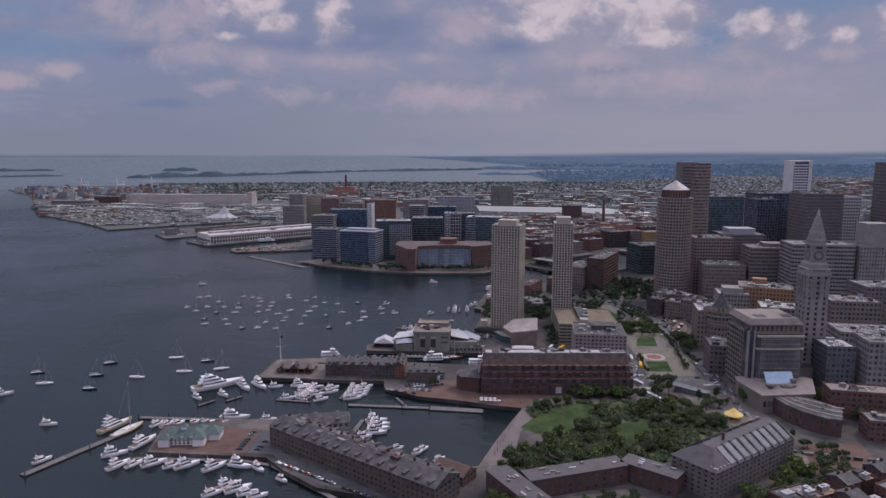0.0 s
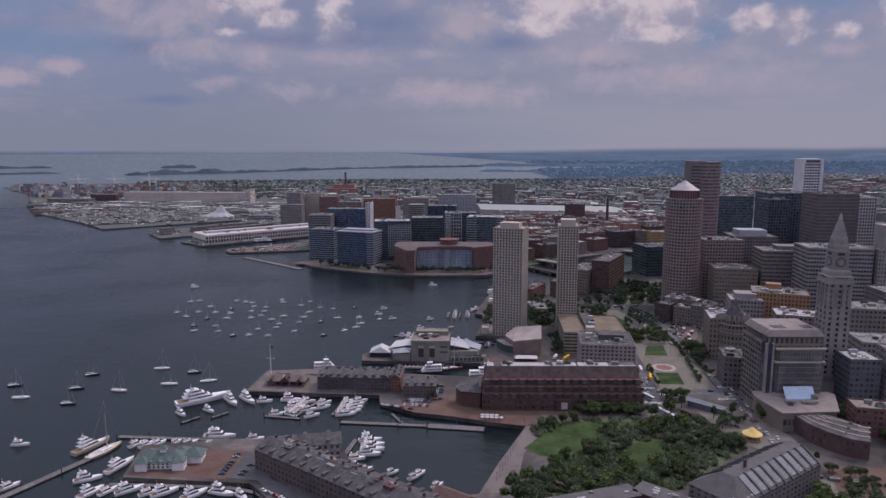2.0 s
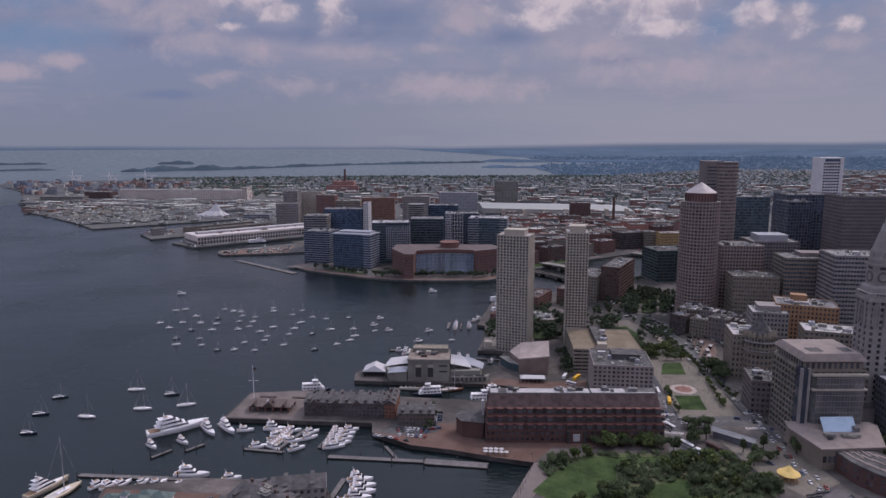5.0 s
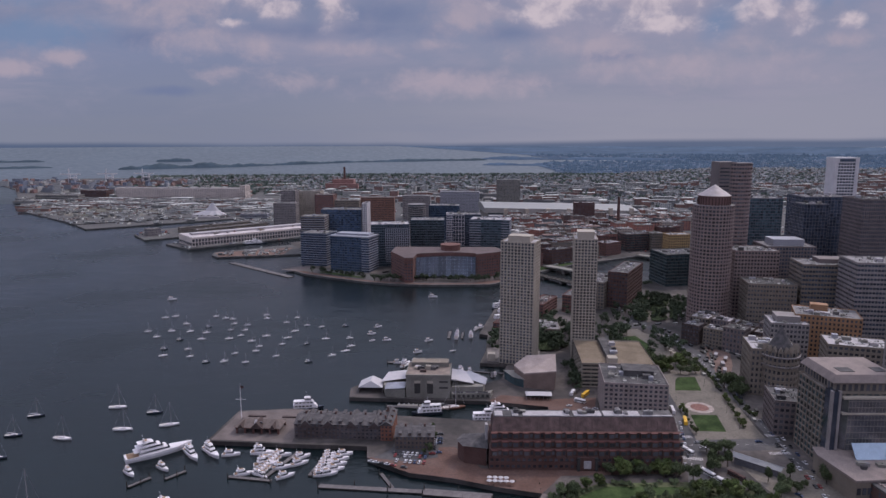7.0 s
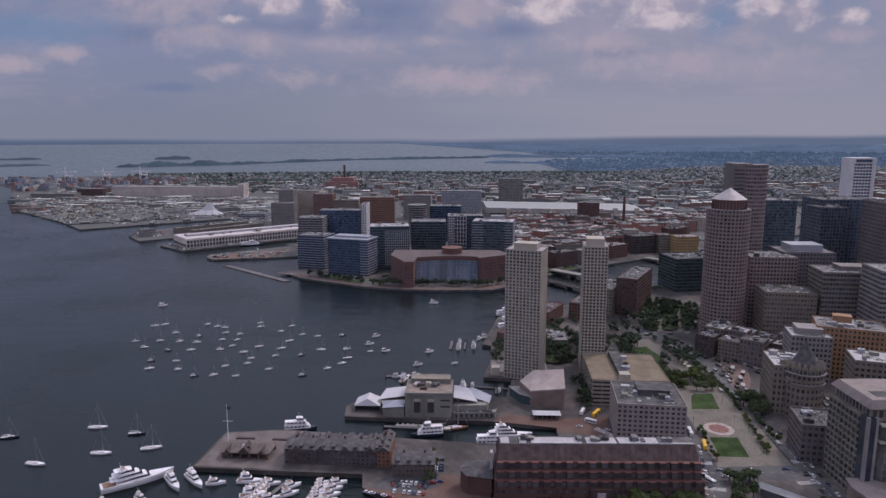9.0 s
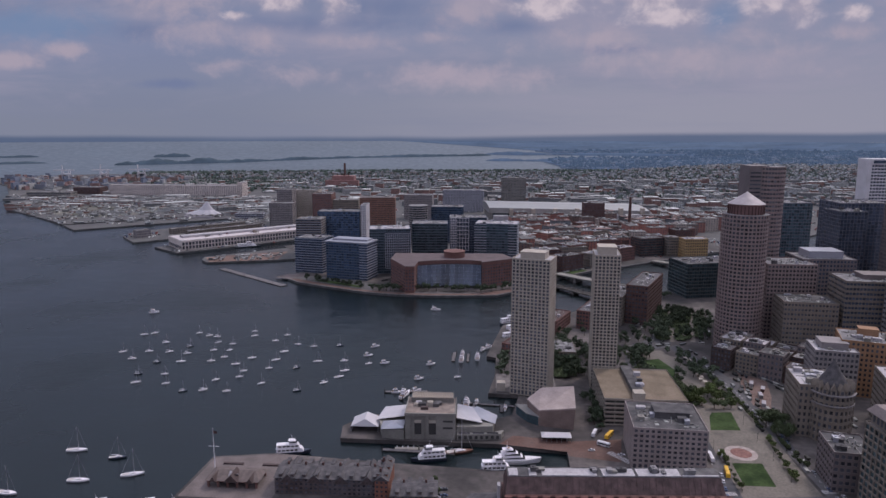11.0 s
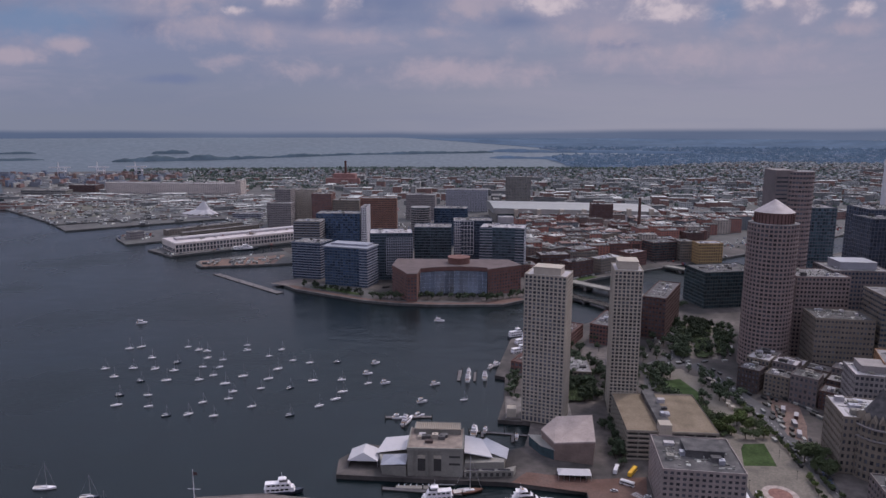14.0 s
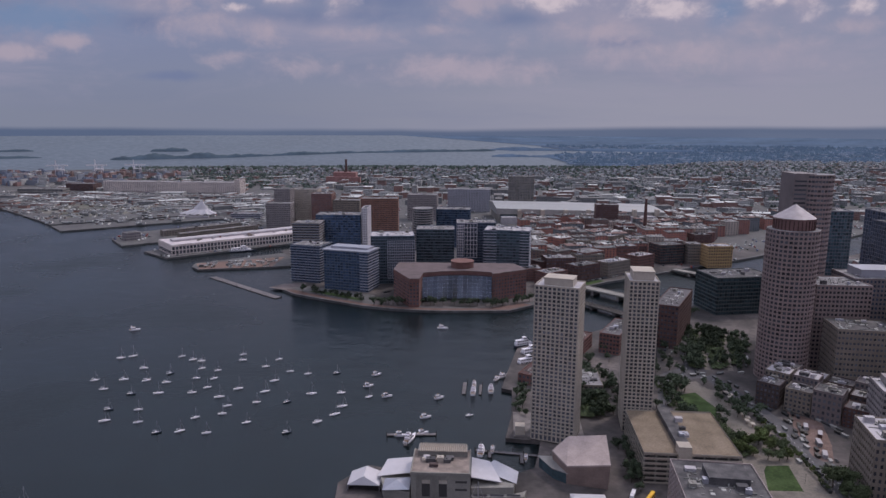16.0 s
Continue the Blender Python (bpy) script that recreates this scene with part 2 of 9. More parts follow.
BRICK_OLD = material("weathered_granite_wall", (0.135, 0.115, 0.10), 0.9, 0.35, 0.15, second=(0.10, 0.075, 0.062))
GLASS = material("window_glass", (0.085, 0.088, 0.098), 0.15, 0.2, 0.3, metal=0.2, spec=0.6, each=0.5, island=0.5)
GLASS_BLUE = material("blue_curtain_glass", (0.062, 0.098, 0.155), 0.1, 0.2, 0.3, metal=0.5, spec=0.7, each=0.5, island=0.55)
GLASS_GREEN = material("green_curtain_glass", (0.075, 0.118, 0.130), 0.1, 0.2, 0.3, metal=0.45, spec=0.7, each=0.5, island=0.55)
# Its blue partly stands for haze before the far towers.
GLASS_DARK = material("smoked_glass", (0.072, 0.092, 0.125), 0.08, 0.2, 0.3, metal=0.4, spec=0.6, each=0.4, island=0.4)
SKYLIGHT = material("skylight_glass", (0.17, 0.162, 0.165), 0.12, 0.15, 0.3, metal=0.3, spec=0.8, each=0.3)
# Dark colour that stands in for shade within rooms, recesses and openings.
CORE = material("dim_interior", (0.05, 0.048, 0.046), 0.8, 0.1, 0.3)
ROOF_GREY = material("roof_gravel", (0.17, 0.165, 0.16), 0.95, 0.3, 0.1, second=(0.22, 0.21, 0.20))
ROOF_DARK = material("roof_tar", (0.06, 0.058, 0.06), 0.9, 0.35, 0.12, second=(0.10, 0.095, 0.09))
ROOF_TAN = material("roof_deck_tan", (0.205, 0.155, 0.108), 0.9, 0.35, 0.08, second=(0.155, 0.118, 0.09))
ROOF_WHITE = material("roof_membrane_white", (0.46, 0.44, 0.43), 0.7, 0.35, 0.1, second=(0.30, 0.285, 0.28))
ROOF_PINK = material("roof_pale_pavers", (0.27, 0.225, 0.20), 0.85, 0.3, 0.15, second=(0.20, 0.165, 0.145))
SLATE = material("slate_roof", (0.058, 0.055, 0.058), 0.75, 0.35, 0.3, second=(0.085, 0.077, 0.075))
ROOF_WORN = material("worn_grey_roof", (0.105, 0.096, 0.096), 0.8, 0.35, 0.2, second=(0.075, 0.068, 0.07))
COPPER = material("green_copper_roof", (0.088, 0.122, 0.112), 0.7, 0.2, 0.3)
METAL_ROOF = material("standing_seam_metal", (0.34, 0.33, 0.325), 0.4, 0.12, 0.2, metal=0.5)
CONE_METAL = material("cone_sheet_metal", (0.36, 0.325, 0.315), 0.6, 0.15, 0.2, metal=0.15)
DARK_RED = material("terracotta_red", (0.07, 0.034, 0.03), 0.8, 0.2, 0.2)
TENT = material("white_tent_fabric", (0.50, 0.485, 0.475), 0.7, 0.05, 0.2)
HULL_WHITE = material("white_gelcoat", (0.76, 0.735, 0.71), 0.3, 0.06, 0.3, spec=0.5, each=0.06)
HULL_DARK = material("navy_hull_paint", (0.03, 0.035, 0.05), 0.3, 0.1, 0.3, spec=0.5)
HULL_BUFF = material("buff_hull_paint", (0.50, 0.42, 0.30), 0.35, 0.1, 0.3, spec=0.5)
TEAK = material("teak_deck", (0.30, 0.20, 0.12), 0.8, 0.2, 0.6)
BOAT_GLASS = material("tinted_boat_glass", (0.015, 0.017, 0.02), 0.1, 0.1, 0.5, spec=0.6)
SPAR = material("aluminium_spar", (0.5, 0.5, 0.5), 0.35, 0.05, 0.5, metal=0.7)
DOCK = material("weathered_dock_planks", (0.13, 0.12, 0.115), 0.9, 0.25, 0.4, each=0.15)
PILE = material("dark_timber_pile", (0.05, 0.043, 0.037), 0.9, 0.2, 0.5)
BARK = material("tree_bark", (0.07, 0.055, 0.042), 0.95, 0.2, 1.0)
LEAF = material("tree_leaves", (0.088, 0.104, 0.055), 0.9, 0.35, 0.25, second=(0.060, 0.076, 0.043), spec=0.08, each=0.25, island=0.3)
# Bluer copy of the leaves, with the haze of distance put into the colour.
LEAF_HAZED = material("far_tree_leaves", (0.078, 0.098, 0.085), 0.9, 0.3, 0.05, second=(0.058, 0.075, 0.068), spec=0.1, island=0.4)
# Sun glare on the pier terminal is lifted into this colour.
CREAM = material("cream_stone", (0.62, 0.55, 0.475), 0.85, 0.15, 0.05)
# Darker copy of the tree leaves: the shade in dense plantings is painted in.
LEAF_SHADED = material("shaded_leaves", (0.055, 0.070, 0.043), 0.85, 0.3, 0.25, second=(0.042, 0.054, 0.036), spec=0.15, each=0.3, island=0.45)
BRICK_SOOT = material("sooty_brick", (0.082, 0.056, 0.049), 0.9, 0.35, 0.12, second=(0.065, 0.05, 0.046))
DECK = material("weathered_deck", (0.175, 0.148, 0.132), 0.9, 0.35, 0.1, second=(0.13, 0.108, 0.098))
LEAF_PALE = material("pale_leaves", (0.098, 0.108, 0.042), 0.85, 0.3, 0.25, second=(0.06, 0.09, 0.03), spec=0.15, each=0.3, island=0.45)
TYRE = material("tyre_rubber", (0.02, 0.02, 0.02), 0.9, 0.1, 1)
BUS_WHITE = material("white_bus_paint", (0.7, 0.69, 0.67), 0.4, 0.05, 0.3)
YELLOW = material("yellow_paint", (0.75, 0.45, 0.04), 0.5, 0.08, 0.4)
CAROUSEL = material("yellow_canvas", (0.72, 0.52, 0.17), 0.75, 0.1, 0.4)
SOLAR = material("blue_glass_canopy", (0.30, 0.38, 0.45), 0.2, 0.1, 0.3, metal=0.4)
CAR_PAINTS = [material("car_paint", c, 0.3, 0.05, 0.5, spec=0.6) for c in ((0.6, 0.6, 0.6), (0.05, 0.05, 0.055), (0.3, 0.31, 0.32), (0.25, 0.03, 0.03), (0.05, 0.08, 0.16))]


# ---- mesh helpers ----
class Geo:
    """Vertices and faces of one mesh."""

    def __init__(self):
        self.v, self.f = [], []

    def add(self, verts, faces):
        n = len(self.v)
        self.v += [tuple(p) for p in verts]
        self.f += [tuple(n + i for i in f) for f in faces]
        return self

    def box(self, x0, x1, y0, y1, z0, z1):
        return self.add([(x0, y0, z0), (x1, y0, z0), (x1, y1, z0), (x0, y1, z0), (x0, y0, z1), (x1, y0, z1), (x1, y1, z1), (x0, y1, z1)],
                        [(3, 2, 1, 0), (4, 5, 6, 7), (0, 1, 5, 4), (1, 2, 6, 5), (2, 3, 7, 6), (3, 0, 4, 7)])

    def prism(self, poly, z0, z1):
        n = len(poly)
        if sum(poly[i - 1][0] * poly[i][1] - poly[i][0] * poly[i - 1][1] for i in range(n)) < 0:
            poly = poly[::-1]
        return self.add([(x, y, z0) for x, y in poly] + [(x, y, z1) for x, y in poly],
                        [tuple(range(n - 1, -1, -1)), tuple(range(n, 2 * n))] + [(i, (i + 1) % n, n + (i + 1) % n, n + i) for i in range(n)])

    def loft(self, rings, closed=True):
        """Rings of equally many points, joined one to the next, with both ends capped."""
        n, m = len(rings[0]), len(rings)
        faces = [(k * n + i, k * n + (i + 1) % n, (k + 1) * n + (i + 1) % n, (k + 1) * n + i) for k in range(m - 1) for i in range(n)]
        if closed:
            faces += [tuple(range(n - 1, -1, -1)), tuple(range((m - 1) * n, m * n))]
        return self.add([p for r in rings for p in r], faces)

    def tube(self, profile, n=24, cx=0.0, cy=0.0):
        """A turned form: profile of (radius, height)."""
        return self.loft([[(cx + r * math.cos(2 * math.pi * i / n), cy + r * math.sin(2 * math.pi * i / n), z) for i in range(n)] for r, z in profile])

    def rod(self, a, b, r0, r1=None, n=6):
        a, b = Vector(a), Vector(b)
        q = (b - a).to_track_quat("Z", "Y")
        r1 = r0 if r1 is None else r1
        ring = [Vector((math.cos(2 * math.pi * i / n), math.sin(2 * math.pi * i / n), 0)) for i in range(n)]
        return self.loft([[a + q @ (p * r0) for p in ring], [b + q @ (p * r1) for p in ring]])

    def gable(self, x0, x1, y0, y1, z0, z1, hip=0.0):
        """A pitched roof with its ridge along x."""
        ym = (y0 + y1) / 2
        return self.add([(x0, y0, z0), (x1, y0, z0), (x1, y1, z0), (x0, y1, z0), (x0 + hip, ym, z1), (x1 - hip, ym, z1)],
                        [(3, 2, 1, 0), (0, 1, 5, 4), (2, 3, 4, 5), (1, 2, 5), (3, 0, 4)])

    def mesh(self, name, mat, smooth=False):
        me = bpy.data.meshes.new(name)
        me.from_pydata(self.v, [], self.f)
        me.materials.append(mat)
        if smooth:
            me.shade_smooth()
        me.update()
        return me


def part(name, geo, mat, parent=None, label="", m=None, smooth=False, kind=""):
    """One mesh object under a thing or a part; geo may be a mesh that is already there."""
    ob = new(name, geo if isinstance(geo, bpy.types.Mesh) else geo.mesh(name, mat, smooth))
    if parent:
        ob.parent = parent
    if m is not None:
        ob.matrix_basis = m
    return tagged(ob, label=label, kind=kind)


def thing(name, label, category, x, y, z=3.0, yaw=0.0, group=""):
    ob = new(name)
    ob.empty_display_size = 0.1
    ob.matrix_basis = pose(x, y, z, 0, 0, yaw)
    return tagged(ob, label, category, group)


def four_sides(w, d):
    """Poses of the four walls of a footprint: local x along the wall, y inwards; front, right, left, back."""
    return [(w, pose(0, -d / 2, 0)), (d, pose(w / 2, 0, 0, 0, 0, 90)), (d, pose(-w / 2, 0, 0, 0, 0, -90)), (w, pose(0, d / 2, 0, 0, 0, 180))]


def roof_units(parent, rng, w, d, h, count, mats=None):
    """Air handlers, stair heads and ducts on a flat roof."""
    for _ in range(count):
        a, b, c = rng.uniform(2.0, 6.5), rng.uniform(2.0, 4.5), rng.uniform(1.2, 3.2)
        x, y = rng.uniform(-0.42, 0.42) * (w - a - 2), rng.uniform(-0.42, 0.42) * (d - b - 2)
        g = Geo().box(x - a / 2, x + a / 2, y - b / 2, y + b / 2, h, h + c)
        g.box(x - a / 2 - 0.1, x + a / 2 + 0.1, y - b / 2 - 0.1, y + b / 2 + 0.1, h + c, h + c + 0.15)
        if rng.random() < 0.6:
            g.tube([(0.7, h + c + 0.15), (0.7, h + c + 0.6), (0.5, h + c + 0.6)], 10, x, y)
        part("rooftop_unit", g, (mats or [ROOF_WHITE, SILVER, CONCRETE_GREY, ROOF_DARK])[rng.randrange(4 if not mats else len(mats))], parent)


class Weld:
    """A mesh whose points at one place are one point."""

    def __init__(self):
        self.v, self.f, self.at = [], [], {}

    def quad(self, *pts):
        ids = []
        for p in pts:
            key = (round(p[0], 3), round(p[1], 3), round(p[2], 3))
            if key not in self.at:
                self.at[key] = len(self.v)
                self.v.append(tuple(p))
            ids.append(self.at[key])
        if len(set(ids)) == 4:
            self.f.append(tuple(ids))

    def sheet(self, place, ss, zs, holes, deep):
        """A wall over the lines ss and zs; the cells that holes() names are openings with reveals of that depth."""
        for i in range(len(ss) - 1):
            for j in range(len(zs) - 1):
                a, b, c, d = ss[i], ss[i + 1], zs[j], zs[j + 1]
                if b - a < 1e-4 or d - c < 1e-4:
                    continue
                if not holes(i, j):
                    self.quad(place(a, 0, c), place(b, 0, c), place(b, 0, d), place(a, 0, d))
                else:
                    self.quad(place(a, 0, c), place(a, deep, c), place(a, deep, d), place(a, 0, d))
                    self.quad(place(b, deep, c), place(b, 0, c), place(b, 0, d), place(b, deep, d))
                    self.quad(place(a, 0, c), place(b, 0, c), place(b, deep, c), place(a, deep, c))
                    self.quad(place(a, deep, d), place(b, deep, d), place(b, 0, d), place(a, 0, d))

    mesh = Geo.mesh


def floor_lines(h, floors, span, base=0.0):
    """Heights of sills and heads, and which strips between them are windows."""
    fh = (h - base) / floors
    zs, win = [0.0], []
    if base > 0.5:
        zs += [0.4, base - fh * span * 0.35]
        win += [False, True]
    for j in range(floors):
        zs += [base + j * fh + fh * span * 0.55, base + (j + 1) * fh - fh * span * 0.45]
        win += [False, True]
    zs.append(h)
    win.append(False)
    return zs, win


def block(name, label, category, x, y, yaw, w, d, h, floors, nf, ns, wall, glass, z0=3.0, pier=0.35, span=0.45, deep=0.35, cap=12,
          base=0.0, roof=None, units=4, parapet=0.9, seed=1, group="", pent=None, pent_mat=None, sides=(0, 1, 2), top=True):
    """A building: walls with window openings cut in on all four sides, a pane in each, a roof with parapet and plant."""
    rng = random.Random(seed)
    cap = 0 if y > 400 else min(cap, 8) if y > 150 else cap
    e = thing(name, label, category, x, y, z0, yaw, group)
    # hidden dark solid in place of dim rooms, so no gap shows through
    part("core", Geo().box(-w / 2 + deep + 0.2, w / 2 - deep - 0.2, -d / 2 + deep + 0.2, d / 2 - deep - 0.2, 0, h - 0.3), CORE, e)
    zs, win = floor_lines(h, floors, span, base)
    skin, rest, single = Weld(), Geo(), 0
    for k, (wide, m) in enumerate(four_sides(w, d)):
        n = nf if k in (0, 3) else ns
        bay = wide / n
        ss = [-wide / 2]
        for i in range(n):
            ss += [-wide / 2 + (i + pier / 2) * bay, -wide / 2 + (i + 1 - pier / 2) * bay]
        ss.append(wide / 2)
        skin.sheet(lambda s, q, z: m @ Vector((s, q, z)), ss, zs, lambda i, j: i % 2 == 1 and win[j], deep + 0.1)
        shared = {}
        for j in range(len(win) - 1, -1, -1):
            if not win[j]:
                continue
            for i in range(1, len(ss) - 1, 2):
                cx, cz, ow, oh = (ss[i] + ss[i + 1]) / 2, (zs[j] + zs[j + 1]) / 2, ss[i + 1] - ss[i], zs[j + 1] - zs[j]
                if k in sides and single < cap and k < 3:
                    key = round(oh, 3)
                    if key not in shared:
                        shared[key] = Geo().box(-ow / 2 - 0.02, ow / 2 + 0.02, -0.04, 0.1, -oh / 2 - 0.02, oh / 2 + 0.02).mesh("pane", glass)
                    part("pane", shared[key], glass, e, m=m @ pose(cx, deep, cz))
                    single += 1
                else:
                    a, b, c, f = cx - ow / 2 - 0.02, cx + ow / 2 + 0.02, cz - oh / 2 - 0.02, cz + oh / 2 + 0.02
                    rest.add([m @ Vector(p) for p in ((a, deep, c), (b, deep, c), (b, deep, f), (a, deep, f))], [(0, 1, 2, 3)])
    part("wall", skin, wall, e)
    if rest.v:
        part("panes", rest, glass, e, kind="stuff")
    if top:
        part("roof", Geo().box(-w / 2 + 0.3, w / 2 - 0.3, -d / 2 + 0.3, d / 2 - 0.3, h - 0.35, h + 0.05), roof or ROOF_GREY, e)
        p = Weld()
        o, q = ((-w / 2, -d / 2), (w / 2, -d / 2), (w / 2, d / 2), (-w / 2, d / 2)), ((-w / 2 + 0.4, -d / 2 + 0.4), (w / 2 - 0.4, -d / 2 + 0.4), (w / 2 - 0.4, d / 2 - 0.4), (-w / 2 + 0.4, d / 2 - 0.4))
        for i in range(4):
            a, b, c, f = o[i], o[(i + 1) % 4], q[(i + 1) % 4], q[i]
            p.quad((*a, h), (*b, h), (*b, h + parapet), (*a, h + parapet))
            p.quad((*a, h + parapet), (*b, h + parapet), (*c, h + parapet), (*f, h + parapet))
            p.quad((*f, h + parapet), (*c, h + parapet), (*c, h), (*f, h))
        part("parapet", p, wall, e)
    if pent:
        px, py, pw, pd, ph = pent
        g = Geo().box(px - pw / 2, px + pw / 2, py - pd / 2, py + pd / 2, h, h + ph)
        g.box(px - pw / 2 - 0.3, px + pw / 2 + 0.3, py - pd / 2 - 0.3, py + pd / 2 + 0.3, h + ph, h + ph + 0.5)
        part("penthouse", g, pent_mat or wall, e)
    roof_units(e, rng, w, d, h, units)
    if top and units:
        # vents, ducts and kerbs too small to pick apart
        g = Geo()
        for _ in range(int(min(60, w * d / 26))):
            a, b, c = rng.choice(((0.5, 0.5, 0.8), (0.8, 0.6, 0.5), (3.5, 0.35, 0.4), (0.35, 4.5, 0.4), (1.2, 1.2, 0.35), (0.3, 0.3, 1.6)))
            x0, y0 = rng.uniform(-0.45, 0.45) * (w - 6), rng.uniform(-0.45, 0.45) * (d - 6)
            g.box(x0 - a, x0 + a, y0 - b, y0 + b, h, h + c)
        part("roof_vents", g, VENTS, e, kind="stuff")
    return e


def round_tower(name, label, category, x, y, radius, h, floors, n, wall, glass, z0=3.0, span=0.4, pier=0.3, deep=0.6, cap=150, yaw=0.0):
    """A cylindrical tower: a round wall with window openings and a pane in each."""
    e = thing(name, label, category, x, y, z0, yaw)
    part("core", Geo().tube([(radius - deep - 0.4, 0), (radius - deep - 0.4, h)], n * 2), CORE, e)
    step = 2 * math.pi / n
    zs, win = floor_lines(h, floors, span)
    ss = [0.0]
    for i in range(n):
        ss += [(i + pier / 2) * step, (i + 1 - pier / 2) * step]
    ss.append(2 * math.pi)
    skin = Weld()
    skin.sheet(lambda s, q, z: ((radius - q) * math.cos(s), (radius - q) * math.sin(s), z), ss, zs, lambda i, j: i % 2 == 1 and win[j], deep + 0.1)
    part("wall", skin, wall, e)
    ow, rest, single, pane = radius * step * (1 - pier), Geo(), 0, None
    for j in range(len(win) - 1, -1, -1):
        if not win[j]:
            continue
        oh, cz = zs[j + 1] - zs[j], (zs[j] + zs[j + 1]) / 2
        pane = pane or Geo().box(-0.06, 0.06, -ow / 2, ow / 2, -oh / 2 - 0.02, oh / 2 + 0.02).mesh("pane", glass)
        for i in range(n):
            a = (i + 0.5) * step
            m = pose(0, 0, cz, 0, 0, math.degrees(a)) @ pose((radius - deep) * math.cos(step * (1 - pier) / 2), 0, 0)
            if math.sin(a + radians(yaw)) < 0.1 and single < cap:
                part("pane", pane, glass, e, m=m)
                single += 1
            else:
                rest.add([m @ Vector(p) for p in ((0, -ow / 2, -oh / 2), (0, ow / 2, -oh / 2), (0, ow / 2, oh / 2), (0, -ow / 2, oh / 2))], [(0, 1, 2, 3)])
    part("panes", rest, glass, e, kind="stuff")
    part("roof", Geo().tube([(radius - 0.2, h - 0.3), (radius - 0.2, h + 0.1)], n), ROOF_GREY, e)
    return e


# ---- far distance: beyond R0 the sheet bends up, so that it reaches the horizon ----
FAR_X, FAR_Y, EYE_Z, R0, R1 = -10.0, -600.0, 210.0, 2600.0, 4250.0


def far(x, y, z=0.0):
    dx, dy = x - FAR_X, y - FAR_Y
    r = math.hypot(dx, dy)
    if r <= R0:
        return Vector((x, y, z))
    q = 1 - R0 / r
    rr = R0 + (R1 - R0) * q
    k = rr / r
    lift = EYE_Z * (1 - k) - 0.0105 * rr * q * q
    return Vector((FAR_X + dx * k, FAR_Y + dy * k, lift + z * k))


# ---- water, land and far shores ----
def far_sheet(name, poly, z, mat, skirt=0.0, step=260.0, kind="structure", label="", category="ground"):
    """A flat piece of land with its quay wall, laid onto the sheet that bends up to the horizon."""
    bm = bmesh.new()
    face = bm.faces.new([bm.verts.new((x, y, 0)) for x, y in poly])
    face.normal_update()
    if sum(poly[i - 1][0] * poly[i][1] - poly[i][0] * poly[i - 1][1] for i in range(len(poly))) < 0:
        face.normal_flip()
    face.normal_update()
    bmesh.ops.triangulate(bm, faces=bm.faces[:])
    for _ in range(7):
        far_away = [e for e in bm.edges if e.calc_length() > step and max((v.co - Vector((FAR_X, FAR_Y, 0))).length for v in e.verts) > R0]
        if not far_away:
            break
        bmesh.ops.subdivide_edges(bm, edges=far_away, cuts=1)
        bmesh.ops.triangulate(bm, faces=[f for f in bm.faces if len(f.verts) > 3])
    if skirt:
        rim = [e for e in bm.edges if e.is_boundary]
        made = bmesh.ops.extrude_edge_only(bm, edges=rim)["geom"]
        low = {g for g in made if isinstance(g, bmesh.types.BMVert)}
    for v in bm.verts:
        v.co = far(v.co.x, v.co.y, z - (skirt if skirt and v in low else 0))
    me = bpy.data.meshes.new(name)
    bm.to_mesh(me)
    bm.free()
    me.materials.append(mat)
    ob = new(name, me)
    return tagged(ob, label or "city ground of asphalt and paving behind granite quays", category, kind=kind)


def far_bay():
    """The open bay towards the horizon: calm; emission paints in sky sheen and haze."""
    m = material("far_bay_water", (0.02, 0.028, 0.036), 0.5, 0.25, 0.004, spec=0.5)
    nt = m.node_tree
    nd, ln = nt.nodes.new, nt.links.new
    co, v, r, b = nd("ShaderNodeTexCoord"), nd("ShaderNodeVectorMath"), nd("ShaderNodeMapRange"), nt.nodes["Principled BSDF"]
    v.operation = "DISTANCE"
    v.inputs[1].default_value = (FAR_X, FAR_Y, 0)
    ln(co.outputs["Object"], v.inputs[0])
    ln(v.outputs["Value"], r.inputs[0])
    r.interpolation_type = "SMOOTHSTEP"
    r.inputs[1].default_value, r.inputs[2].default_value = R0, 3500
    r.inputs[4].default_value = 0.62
    # the painted sheen and haze grow with distance
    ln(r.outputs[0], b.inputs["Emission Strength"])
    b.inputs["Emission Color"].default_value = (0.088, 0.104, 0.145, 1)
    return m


def water_sheet():
    rings, n, g = [0, 150, 500, 1200, 2000, 2600] + [2600 / (1 - q / 45) for q in range(1, 45)] + [200000], 180, Geo()
    g.v.append(tuple(far(FAR_X, FAR_Y)))
    for r in rings[1:]:
        g.v += [tuple(far(FAR_X + r * math.cos(2 * math.pi * i / n), FAR_Y + r * math.sin(2 * math.pi * i / n))) for i in range(n)]
    g.f += [(0, 1 + i, 1 + (i + 1) % n) for i in range(n)]
    for k in range(len(rings) - 2):
        a, b = 1 + k * n, 1 + (k + 1) * n
        g.f += [(a + i, b + i, b + (i + 1) % n, a + (i + 1) % n) for i in range(n)]
    sheet = part("water", g, WATER, smooth=True)
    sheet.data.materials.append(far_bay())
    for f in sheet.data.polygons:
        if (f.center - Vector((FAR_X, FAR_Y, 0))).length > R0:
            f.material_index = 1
    tagged(sheet, "calm dark grey-blue harbour water reaching the horizon", "water", kind="structure")


water_sheet()
